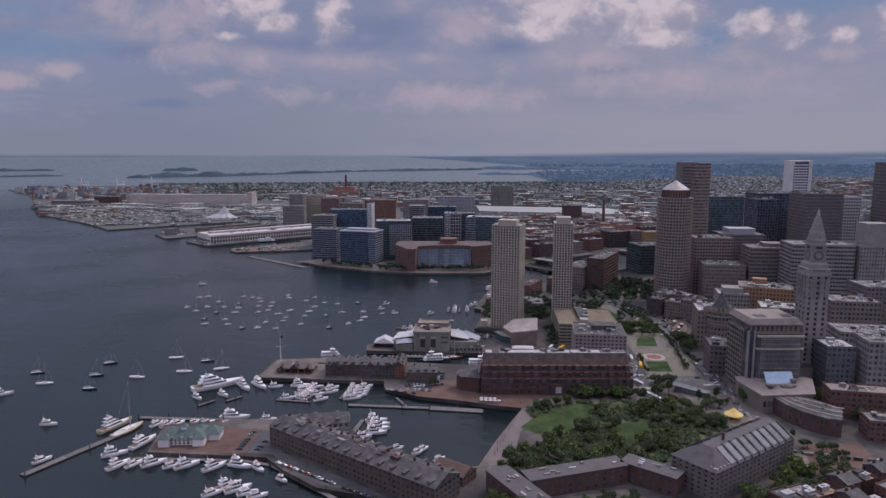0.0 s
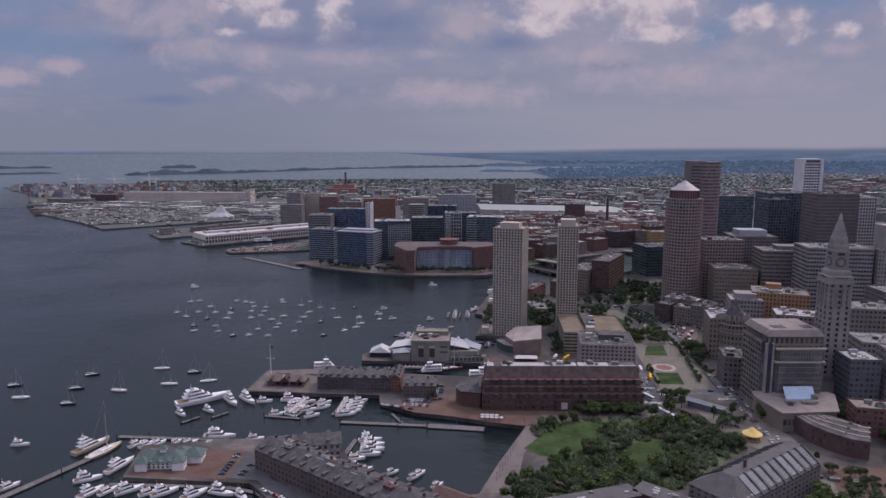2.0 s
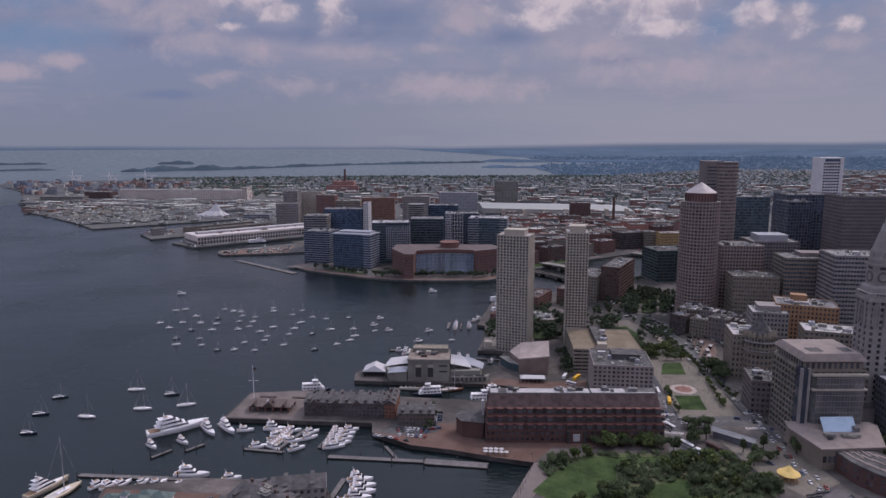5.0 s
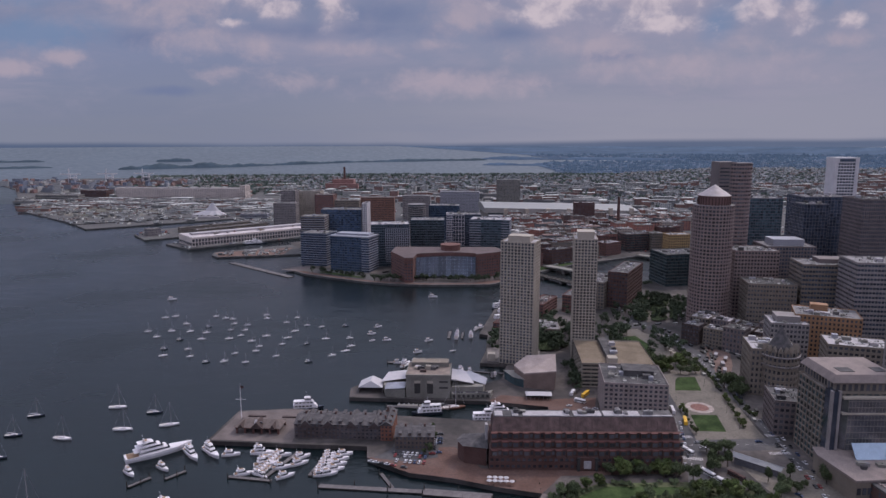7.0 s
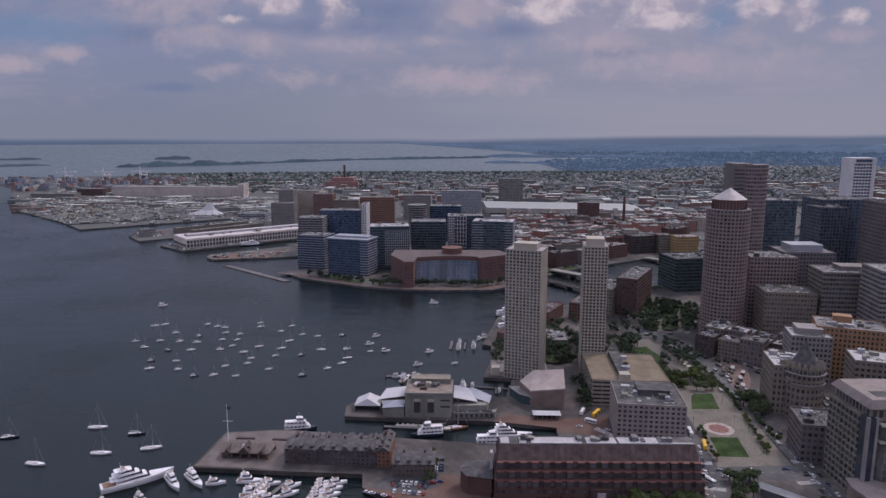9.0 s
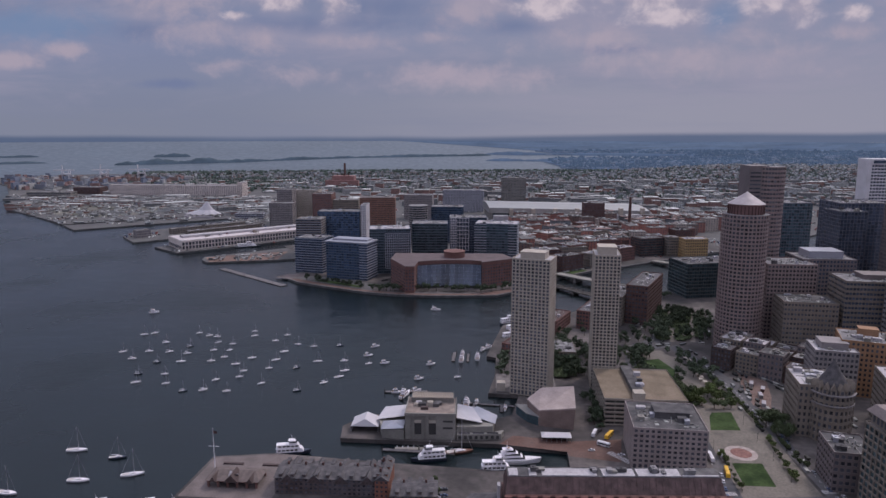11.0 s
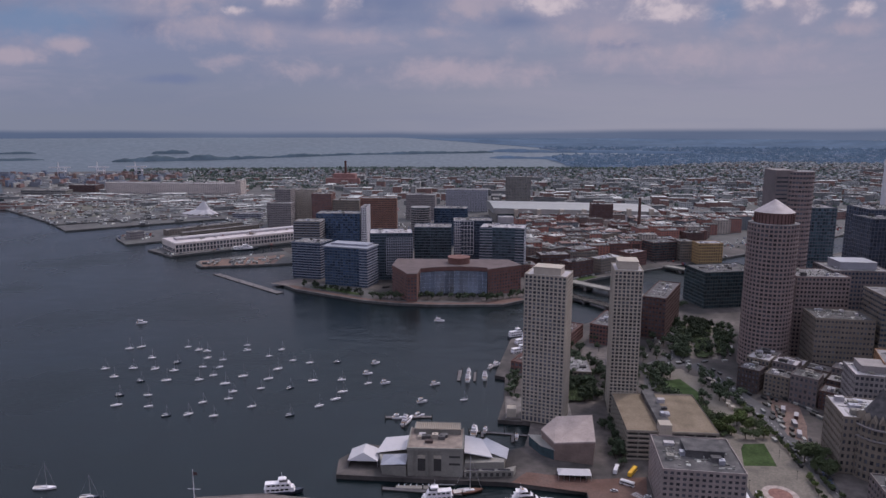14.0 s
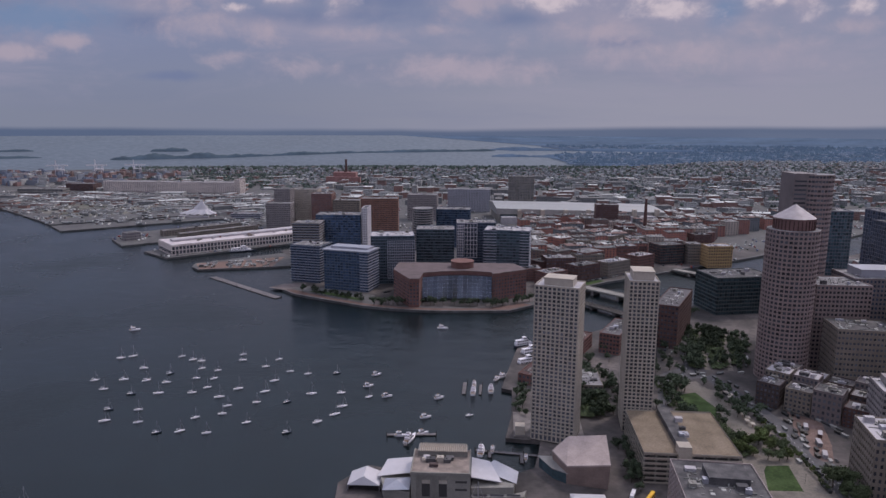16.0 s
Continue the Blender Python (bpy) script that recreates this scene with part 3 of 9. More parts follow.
# the downtown waterfront, wharf by wharf
DOWNTOWN = [(-30, -1500), (-30, -430), (-56, -379), (-101, -368), (-127, -348), (-143, -332), (-222, -330), (-232, -287), (-175, -272), (-104, -272),
            (-84, -310), (-55, -327), (-24, -339), (-8, -334), (3, -296), (23, -237), (-4, -231), (-30, -223), (-58, -218), (-77, -207), (-88, -200),
            (-91, -184), (-203, -184), (-200, -132), (-160, -124), (-83, -131), (36, -138), (36, -104), (-14, -98), (-55, -98.5), (-122, -98),
            (-125, -78), (-110, -54), (-84, -60), (-20, -62), (0, -48), (4, -24), (6, -8), (-19, -6), (-14, 33), (-13, 84), (-22, 88),
            (-17, 125), (-6, 196), (30, 228), (76, 258), (122, 298), (170, 342), (220, 384), (230, 406), (300, 470), (420, 620), (620, 780), (1500, 1700),
            (4600, 3600), (4600, -1500)]
land = far_sheet("ground", DOWNTOWN, 3.0, CITY, 4.0)
SEAPORT = [(46, 412), (85, 460), (130, 505), (187, 546), (218, 572), (372, 690), (575, 850), (1500, 1770), (5200, 4200), (5200, 7000), (1500, 4300), (700, 3450), (319, 3253),
           (-108, 3243), (-847, 3188), (-1490, 3046), (-1783, 3005), (-2302, 2836), (-2355, 2738), (-2450, 2500), (-1990, 2040), (-1547, 1464), (-1355, 1216), (-1275, 1153), (-1094, 1006),
           (-1030, 950), (-780, 1150), (-760, 1120), (-1016, 934), (-948, 866), (-690, 1090), (-640, 1030), (-800, 850), (-787, 784), (-726, 714), (-600, 830), (-490, 960),
           (-470, 890), (-656, 664), (-585, 609), (-400, 790), (-380, 700), (-519, 573), (-512, 547), (-494, 527), (-384, 560), (-350, 575), (-313, 494), (-322, 415),
           (-299, 392), (-245, 365), (-196, 342), (-151, 330), (-102, 327), (-40, 333), (-13, 336), (18, 366)]
far_sheet("ground_seaport", SEAPORT, 3.0, YARD, 4.0, label="seaport land with yards, roads and quays")
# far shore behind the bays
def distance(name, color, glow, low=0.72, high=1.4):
    """A far backdrop; the haze of the air between is painted in as emission."""
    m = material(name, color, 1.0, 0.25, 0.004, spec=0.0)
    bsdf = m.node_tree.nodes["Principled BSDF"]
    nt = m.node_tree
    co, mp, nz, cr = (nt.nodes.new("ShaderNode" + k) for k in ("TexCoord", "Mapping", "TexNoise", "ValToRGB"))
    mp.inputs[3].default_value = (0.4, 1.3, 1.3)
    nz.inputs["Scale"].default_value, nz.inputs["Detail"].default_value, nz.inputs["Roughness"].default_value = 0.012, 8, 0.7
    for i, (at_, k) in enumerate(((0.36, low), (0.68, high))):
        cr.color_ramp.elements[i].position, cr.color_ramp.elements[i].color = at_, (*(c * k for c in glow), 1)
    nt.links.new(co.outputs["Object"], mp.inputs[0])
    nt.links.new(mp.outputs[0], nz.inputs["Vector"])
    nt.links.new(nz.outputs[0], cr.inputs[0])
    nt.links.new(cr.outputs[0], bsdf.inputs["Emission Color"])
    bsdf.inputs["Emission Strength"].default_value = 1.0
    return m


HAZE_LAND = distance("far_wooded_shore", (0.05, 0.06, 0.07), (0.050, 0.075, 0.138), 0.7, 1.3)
HAZE_ISLAND = distance("far_island_woods", (0.04, 0.045, 0.04), (0.040, 0.057, 0.092))


def mound(name, label, x0, y0, x1, y1, wide, h, mat, seed, hills=2, flat=0.0):
    """A long low island or headland between two points, with an uneven crest."""
    g, n, m = Geo(), 60, 5
    rng = random.Random(seed)
    ph = [rng.uniform(0, 6.3) for _ in range(6)]
    rows = []
    for i in range(n + 1):
        s = i / n
        cx, cy = x0 + (x1 - x0) * s, y0 + (y1 - y0) * s
        env = min(1, s * 9, (1 - s) * 9) ** 0.6
        crest = h * env * (flat + (1 - flat) * 0.35 + (1 - flat) * 0.35 * (0.5 + 0.5 * math.sin(s * hills * 6.3 + ph[0])) + (1 - flat) * 0.2 * (0.5 + 0.5 * math.sin(s * 17 + ph[1])) + 0.06 * math.sin(s * 61 + ph[2]) + 0.05 * math.sin(s * 113 + ph[3]))
        half = wide * env * (0.8 + 0.2 * math.sin(s * 13 + ph[4])) + 0.5
        rows.append([far(cx, cy - half, 0.2), far(cx, cy - half * 0.75, crest * 0.75), far(cx, cy, crest), far(cx, cy + half * 0.7, crest * 0.7), far(cx, cy + half, 0.2)])
    g.v = [tuple(p) for r in rows for p in r]
    g.f = [(i * m + k, (i + 1) * m + k, (i + 1) * m + k + 1, i * m + k + 1) for i in range(n) for k in range(m - 1)]
    tagged(part(name, g, mat, smooth=True), label, "island", kind="structure")


mound("backdrop_island_woods", "dark wooded low harbour island", -2780, 4180, -2030, 4800, 110, 48, HAZE_ISLAND, 3, 3)
mound("backdrop_island_spit", "thin low spit between islands", -2120, 4780, -1400, 6150, 80, 32, HAZE_ISLAND, 4, 2)
mound("backdrop_island_spit", "thin low spit between islands", -1450, 6100, -100, 7200, 160, 34, HAZE_ISLAND, 16, 2)
mound("backdrop_island_far", "far low wooded island", -3660, 6450, -3290, 6530, 110, 44, HAZE_ISLAND, 5, 1)
mound("backdrop_island_west", "low harbour island with sparse buildings", -4700, 3950, -3560, 4600, 90, 24, HAZE_ISLAND, 7, 2)
mound("backdrop_island_west", "far low harbour island", -5900, 6000, -5000, 6550, 150, 34, HAZE_ISLAND, 8, 2)
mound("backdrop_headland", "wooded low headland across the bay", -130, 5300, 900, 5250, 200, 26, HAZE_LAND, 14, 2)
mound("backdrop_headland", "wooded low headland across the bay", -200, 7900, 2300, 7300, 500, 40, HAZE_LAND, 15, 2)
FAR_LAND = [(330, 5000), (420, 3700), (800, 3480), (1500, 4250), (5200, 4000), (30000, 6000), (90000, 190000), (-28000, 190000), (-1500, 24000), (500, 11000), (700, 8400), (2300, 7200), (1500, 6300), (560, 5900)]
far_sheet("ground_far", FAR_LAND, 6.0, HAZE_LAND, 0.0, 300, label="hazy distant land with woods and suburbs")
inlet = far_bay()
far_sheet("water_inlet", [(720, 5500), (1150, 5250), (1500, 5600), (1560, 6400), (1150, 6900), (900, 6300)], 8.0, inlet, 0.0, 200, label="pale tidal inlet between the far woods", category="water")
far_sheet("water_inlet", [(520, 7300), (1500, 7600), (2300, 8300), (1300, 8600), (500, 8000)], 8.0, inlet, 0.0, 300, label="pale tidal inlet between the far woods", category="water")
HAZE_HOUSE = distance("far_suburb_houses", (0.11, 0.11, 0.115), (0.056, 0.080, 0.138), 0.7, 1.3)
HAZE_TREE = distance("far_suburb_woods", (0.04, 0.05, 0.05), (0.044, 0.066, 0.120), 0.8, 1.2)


# ---- apartment towers and the central wharf ----
HT_LABEL = "tall pale concrete apartment tower with a grid of square windows"
block("apartment_tower", HT_LABEL, "tower", 17, 0, -17, 31, 24, 113, 38, 10, 8, CONCRETE, GLASS, z0=4, pier=0.34, span=0.30, deep=0.7, cap=70, base=4.5, units=0,
      pent=(0, 0, 20, 14, 5), seed=3, group="harbour towers", roof=ROOF_WHITE)
block("apartment_tower", HT_LABEL, "tower", 78, 26, -4, 21, 30, 113, 38, 7, 10, CONCRETE, GLASS, z0=4, pier=0.34, span=0.30, deep=0.7, cap=70, base=4.5, units=0,
      pent=(0, 0, 15, 18, 6), seed=4, group="harbour towers", roof=ROOF_WHITE)
pad = thing("tower_terrace", "concrete terrace under the apartment towers", "terrace", 12, 12, 3, 0)
part("slab", Geo().box(-25, 26, -16, 26, 0.004, 1.0), GRANITE_QUAY, pad)
part("pump_house", Geo().box(-24, -17, -14, -7, 1.0, 7.5), CONCRETE, pad)


def aquarium():
    e = thing("aquarium_building", "grey concrete aquarium hall with gravel roof and two tall windows", "aquarium", -59, -80, 3, 2)
    g = Geo().box(-17.6, 17.6, -14.4, 15, 0, 18.6).box(-17.6, -14.2, -15, -14.4, 0, 18.6).box(4.6, 17.6, -15, -14.4, 0, 18.6).box(-3.0, -1.4, -15, -14.4, 0, 18.6)
    part("hall", g, CONCRETE_GREY, e)
    part("roof_edge", Geo().box(-18, 18, -15.4, -14.6, 17.6, 19.5).box(-18, -17.2, -14.6, 15.4, 17.6, 19.5).box(17.2, 18, -14.6, 15.4, 17.6, 19.5), CONCRETE_GREY, e)
    part("gravel_roof", Geo().box(-17.2, 17.2, -14.6, 15, 18.604, 18.9), material("roof_brown_gravel", (0.23, 0.19, 0.155), 0.95, 0.3, 0.2), e)
    for x in (-8.6, 1.6):
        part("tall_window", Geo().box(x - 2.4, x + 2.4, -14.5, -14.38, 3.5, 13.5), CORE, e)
        part("window_head", Geo().box(x - 2.4, x + 2.4, -14.7, -14.42, 12, 14.2), CONCRETE, e)
        for q in (-3.2, 3.2):
            part("window_fin", Geo().box(x + q - 0.5, x + q + 0.5, -15.2, -14.41, 0, 17.6), CONCRETE_GREY, e)
    # slots laid on as raised boxes, their shade given by the dark colour
    for z in (8, 13):
        part("wall_slot", Geo().box(9, 16, -15.1, -14.95, z, z + 1.4), CORE, e)
    for i in range(7):
        part("side_fin", Geo().box(17.6, 18.2, -13 + i * 4.2, -12 + i * 4.2, 0, 17.6), CONCRETE_GREY, e)
    roof_units(e, random.Random(11), 32, 22, 18.9, 9, [ROOF_DARK, CONCRETE, ROOF_WHITE, BRICK_SOOT])
    part("loft", Geo().box(-15, 16, 6, 15, 18.9, 22.5), CONCRETE_GREY, e)
    louvre = Geo().add([(-0.6, -5, 0), (0.6, -5, 0), (0.6, 5, 0), (-0.6, 5, 0), (0.35, -5, 1.1), (0.35, 5, 1.1)], [(3, 2, 1, 0), (0, 1, 4), (2, 3, 5), (1, 2, 5, 4), (0, 4, 5, 3)]).mesh("saw_tooth", CONCRETE)
    for i in range(24):
        part("saw_tooth", louvre, CONCRETE, e, m=pose(-14 + i * 1.25, 10.4, 22.5))
    w = Geo().prism([(-18.4, -16), (-34, -14), (-38, 1), (-35, 19), (-18.4, 17)], 0, 6.9)
    part("west_wing", w, CONCRETE_GREY, e)
    s = Geo().add([(-35, -15, 7), (-18.5, -16, 8.5), (-18.5, -1, 8.5), (-35, -1, 7), (-27, -8, 10.5)], [(0, 1, 4), (1, 2, 4), (2, 3, 4), (3, 0, 4)])
    part("folded_metal_roof", s, SILVER, e, "folded silver metal roof")
    s = Geo().add([(-40, 0.5, 7.5), (-18.6, -0.5, 11), (-18.6, 18, 12), (-36, 20, 9)], [(0, 1, 2, 3)])
    part("white_sloped_roof", s, TENT, e, "sloped white membrane roof")
    s = Geo().add([(18.5, -9, 14), (37, -7, 10), (30, 12, 13.5), (18.5, 14, 15), (18.5, -9, 13.4), (37, -7, 9.4), (30, 12, 12.9), (18.5, 14, 14.4)], [(0, 1, 2, 3), (7, 6, 5, 4), (0, 4, 5, 1), (1, 5, 6, 2), (2, 6, 7, 3)])
    part("white_wing_roof", s, TENT, e, "bright white slanted wing roof")
    part("east_wing", Geo().prism([(18.6, -12), (44, -10), (46, 8), (32, 14), (18.6, 14)], 0, 8.5), CONCRETE_GREY, e)
    s = Geo().add([(24, 2, 13), (46, -6, 8.6), (48, 8, 9), (33, 15, 13)], [(0, 1, 2, 3)])
    part("slate_metal_roof", s, SILVER, e, "grey metal roof plane")
    t = Geo().prism([(18.8, -15), (50, -13), (52, -6), (44, -10.2), (18.8, -12.2)], 0, 4.2)
    part("terrace_building", t, CONCRETE_GREY, e)
    # openings are dark boxes on the face, coloured as shade
    for i in range(8):
        part("terrace_opening", Geo().box(-1.0, 1.0, -0.12, 0.12, 0.6, 3.0), CORE, e, m=pose(21 + i * 3.8, -15 + i * 0.25, 0, 0, 0, 3.7))
    for a, b in ((20, -13.8), (30, -13.2), (40, -12.6)):
        part("glass_balustrade", Geo().box(a, a + 8, b, b + 0.1, 4.2, 5.4), SKYLIGHT, e)


aquarium()


def tent(x, y, yaw, w, d, eave, ridge, label, bays=3):
    e = thing("party_tent", label, "tent", x, y, 3, yaw)
    part("canopy", Geo().gable(-w / 2, w / 2, -d / 2, d / 2, eave, ridge, w * 0.12), TENT, e)
    post = Geo().tube([(0.12, 0), (0.12, eave)], 6).mesh("post", SPAR)
    for i in range(bays + 1):
        for s in (-1, 1):
            part("post", post, SPAR, e, m=pose(-w / 2 + 0.2 + i * (w - 0.4) / bays, s * (d / 2 - 0.2), 0))
    part("side_curtain", Geo().box(-w / 2 + 0.3, w / 2 - 0.3, d / 2 - 0.15, d / 2 - 0.1, 0, eave), TENT, e)


tent(-107, -79, 92, 17, 20, 4.5, 9.5, "white peaked event tent on the wharf tip", 5)
tent(30, -88, 2, 21, 9, 3.6, 5.4, "long low white tent on the plaza", 6)


def cinema():
    e = thing("cinema_building", "faceted tan cinema hall with a slanted pale roof", "cinema", 31, -52, 3, 0)
    lo = [(-19, 2), (-12, -14), (13, -19), (16, 12), (-8, 13)]
    hi = [(-20, 3, 13.5), (-12, -15, 12.5), (14, -20, 17), (16, 13, 21), (-9, 13, 19)]
    n = len(lo)
    g = Geo().add([(x, y, 0) for x, y in lo] + hi, [(i, (i + 1) % n, n + (i + 1) % n, n + i) for i in range(n)])
    part("wall", g, material("brown_grey_panels", (0.20, 0.15, 0.125), 0.8, 0.2, 0.1), e)
    part("roof", Geo().add([(x, y, z + 0.2) for x, y, z in hi] + [(x, y, z - 0.8) for x, y, z in hi], [tuple(range(n))] + [(i, n + i, n + (i + 1) % n, (i + 1) % n) for i in range(n)]), material("pale_pink_membrane", (0.36, 0.30, 0.265), 0.8, 0.2, 0.1), e)
    part("glass_lobby", Geo().prism([(-28, 6), (-20, -8), (-12, -14), (-18, 6)], 0, 7), GLASS_GREEN, e)
    part("lobby_roof", Geo().prism([(-29, 7), (-21, -9), (-11.5, -15), (-17, 7)], 7, 7.6), METAL_ROOF, e)


cinema()


def garage():
    e = thing("parking_garage", "concrete parking garage with open decks and a tan roof deck", "garage", 97, -28, 3, 0)
    w, d, h = 60.0, 66.0, 20.0
    for j in range(7):
        part("deck", Geo().box(-w / 2, w / 2, -d / 2, d / 2, j * 3.3 - 0.25 + 0.3, j * 3.3 + 0.1 + 0.3), ROOF_TAN if j == 6 else CONCRETE_GREY, e)
        rail = Weld()
        for a, b in (((-w / 2, -d / 2), (w / 2, -d / 2)), ((w / 2, -d / 2), (w / 2, d / 2)), ((w / 2, d / 2), (-w / 2, d / 2)), ((-w / 2, d / 2), (-w / 2, -d / 2))):
            z = j * 3.3
            rail.quad((*a, z - 0.3), (*b, z - 0.3), (*b, z + 1.4), (*a, z + 1.4))
        part("spandrel", rail, CONCRETE, e)
    column = Geo().box(-0.4, 0.4, -0.4, 0.4, 0, h).mesh("column", CONCRETE_GREY)
    for i in range(9):
        for s in (-1, 1):
            part("column", column, CONCRETE_GREY, e, m=pose(-w / 2 + 0.6 + i * (w - 1.2) / 8, s * (d / 2 - 0.6), 0))
            part("column", column, CONCRETE_GREY, e, m=pose(s * (w / 2 - 0.6), -d / 2 + 0.6 + i * (d - 1.2) / 8, 0))
    # dark solid between the open decks, its colour standing for their shade
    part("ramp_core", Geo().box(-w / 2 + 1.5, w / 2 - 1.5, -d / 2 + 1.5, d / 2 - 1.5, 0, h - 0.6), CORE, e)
    part("lift_tower", Geo().box(-9, -1, -d / 2 - 1.2, -d / 2 + 7, 0, 26), CONCRETE, e)
    part("plant_spine", Geo().box(-8, 0, -d / 2 + 7, d / 2 - 1, h + 0.2, h + 4), ROOF_DARK, e)
    roof_units(e, random.Random(5), 10, 50, h + 4, 4)


garage()
block("office_building", "mid-rise grey stone office building with square windows", "office", 99, -106, -3, 46, 44, 28, 7, 13, 11, material("pinkish_stone", (0.30, 0.255, 0.23), 0.85, 0.15, 0.1), GLASS, units=6, seed=13, deep=0.6,
      pier=0.42, span=0.42, cap=90, pent=(4, 4, 22, 16, 4), pent_mat=ROOF_DARK, base=4.5, roof=ROOF_DARK)


def hotel():
    """Terraced floors of brick bays under a long dark sloping roof."""
    e = block("hotel_building", "long dark red brick waterfront hotel with terraced window bays", "hotel", 51, -191, 4, 121, 30, 8.5, 2, 36, 8, BRICK_DARK, GLASS, cap=36, units=0,
              span=0.5, pier=0.4, deep=0.6, seed=7, roof=DARK_RED, parapet=0.3)
    LEDGE = material("red_metal_ledge", (0.125, 0.050, 0.042), 0.7, 0.25, 0.3, each=0.15)
    MANSARD = material("dark_seamed_roof", (0.075, 0.044, 0.040), 0.65, 0.35, 0.25, second=(0.10, 0.062, 0.055))
    n, bw = 18, 6.7
    bay = Geo().box(-1.9, 1.9, -1.0, 1.0, 0, 4.3).mesh("window_bay", BRICK_DARK)
    wide = Geo().box(-1.55, 1.55, -0.1, 0.1, 0, 2.3).mesh("bay_window", GLASS)
    slim = Geo().box(-0.9, 0.9, -0.1, 0.1, 0, 2.2).mesh("recessed_window", GLASS)
    low = Geo().loft([[(-1.4, -0.5, 0.2), (1.4, -0.5, 0.2), (1.4, 0.3, 0.2), (-1.4, 0.3, 0.2)], [(-1.4, -0.45, 0.4), (1.4, -0.45, 0.4), (1.4, 0.3, 0.65), (-1.4, 0.3, 0.65)]]).mesh("ledge", LEDGE)
    high = Geo().loft([[(-2.0, -1.35, 0), (2.0, -1.35, 0), (2.0, 0.3, 0), (-2.0, 0.3, 0)], [(-2.0, -1.3, 0.25), (2.0, -1.3, 0.25), (2.0, 0.3, 0.75), (-2.0, 0.3, 0.75)]]).mesh("ledge", LEDGE)
    for j in range(3):
        z, yf, half = 8.5 + j * 4.9, -14.2 + j * 1.9, 60.4 - j * 1.1
        part("terrace_floor", Geo().box(-half, half, yf, -yf, z + 0.004, z + 4.9), BRICK_DARK, e)
        for i in range(n):
            x = -57.2 + i * bw
            part("window_bay", bay, BRICK_DARK, e, m=pose(x, yf - 0.2, z))
            part("bay_window", wide, GLASS, e, m=pose(x, yf - 1.2, z + 1.3))
            part("recessed_window", slim, GLASS, e, m=pose(x + bw / 2, yf - 0.02, z + 1.2))
            part("ledge", high, LEDGE, e, m=pose(x, yf, z + 4.2))
            part("ledge", low, LEDGE, e, m=pose(x + bw / 2, yf, z + 4.2))
    part("sloping_roof", Geo().loft([[(-58.6, -9.6, 23.2), (58.6, -9.6, 23.2), (58.6, 9.6, 23.2), (-58.6, 9.6, 23.2)],
                                     [(-57.2, -4.6, 30.6), (57.2, -4.6, 30.6), (57.2, 6.0, 30.6), (-57.2, 6.0, 30.6)]]), MANSARD, e, "dark brown seamed metal roof slope")
    seam = Geo().box(-0.1, 0.1, -4.4, 4.4, 0, 0.18).mesh("roof_seam", MANSARD)
    for i in range(34):
        part("roof_seam", seam, MANSARD, e, m=pose(-56.5 + i * 3.42, -7.1, 26.95, 56.0))
    part("flat_roof", Geo().box(-57.2, 57.2, -4.5, 5.9, 30.604, 30.9), ROOF_DARK, e)
    for a, b in ((-56.5, -51.5), (-45.5, -41.5), (-38.5, -9), (-6, 11.5), (13, 36)):
        part("white_roof_band", Geo().box(a, b, -4.3, 3.4, 30.9, 31.5), ROOF_WHITE, e)
    part("white_roof_band", Geo().box(37, 56.5, -4.3, -3.0, 30.9, 31.4), ROOF_WHITE, e)
    roof_units(e, random.Random(21), 110, 8, 31.0, 12, [ROOF_DARK, CONCRETE_GREY, ROOF_GREY])
    for a in (-4.6, 6.6):
        part("entrance_pylon", Geo().box(a - 0.9, a + 0.9, -16.8, -14.9, 0, 8.4), CORE, e)
    part("entrance_portal", Geo().box(-3.6, 5.6, -16.2, -14.9, 0, 8.8), BRICK_DARK, e)
    part("entrance_banner", Geo().box(-1.4, 3.2, -16.6, -16.2, 1.6, 6.6), ROOF_WHITE, e, "bright white entrance banner")
    part("end_wing", Geo().prism([(-62, -10), (-76, -6), (-80, 2), (-76, 10), (-61, 12)], 0, 12), BRICK_DARK, e)
    part("end_wing_roof", Geo().add([(-61, -11, 12), (-77, -7, 12), (-81, 2, 12), (-77, 11, 12), (-60.6, 13, 12), (-61, 1, 17)], [(0, 5, 1), (1, 5, 2), (2, 5, 3), (3, 5, 4)]), SLATE, e)
    part("white_stair_tower", Geo().box(-62.5, -61, -4, 0, 0, 25), ROOF_WHITE, e)


hotel()


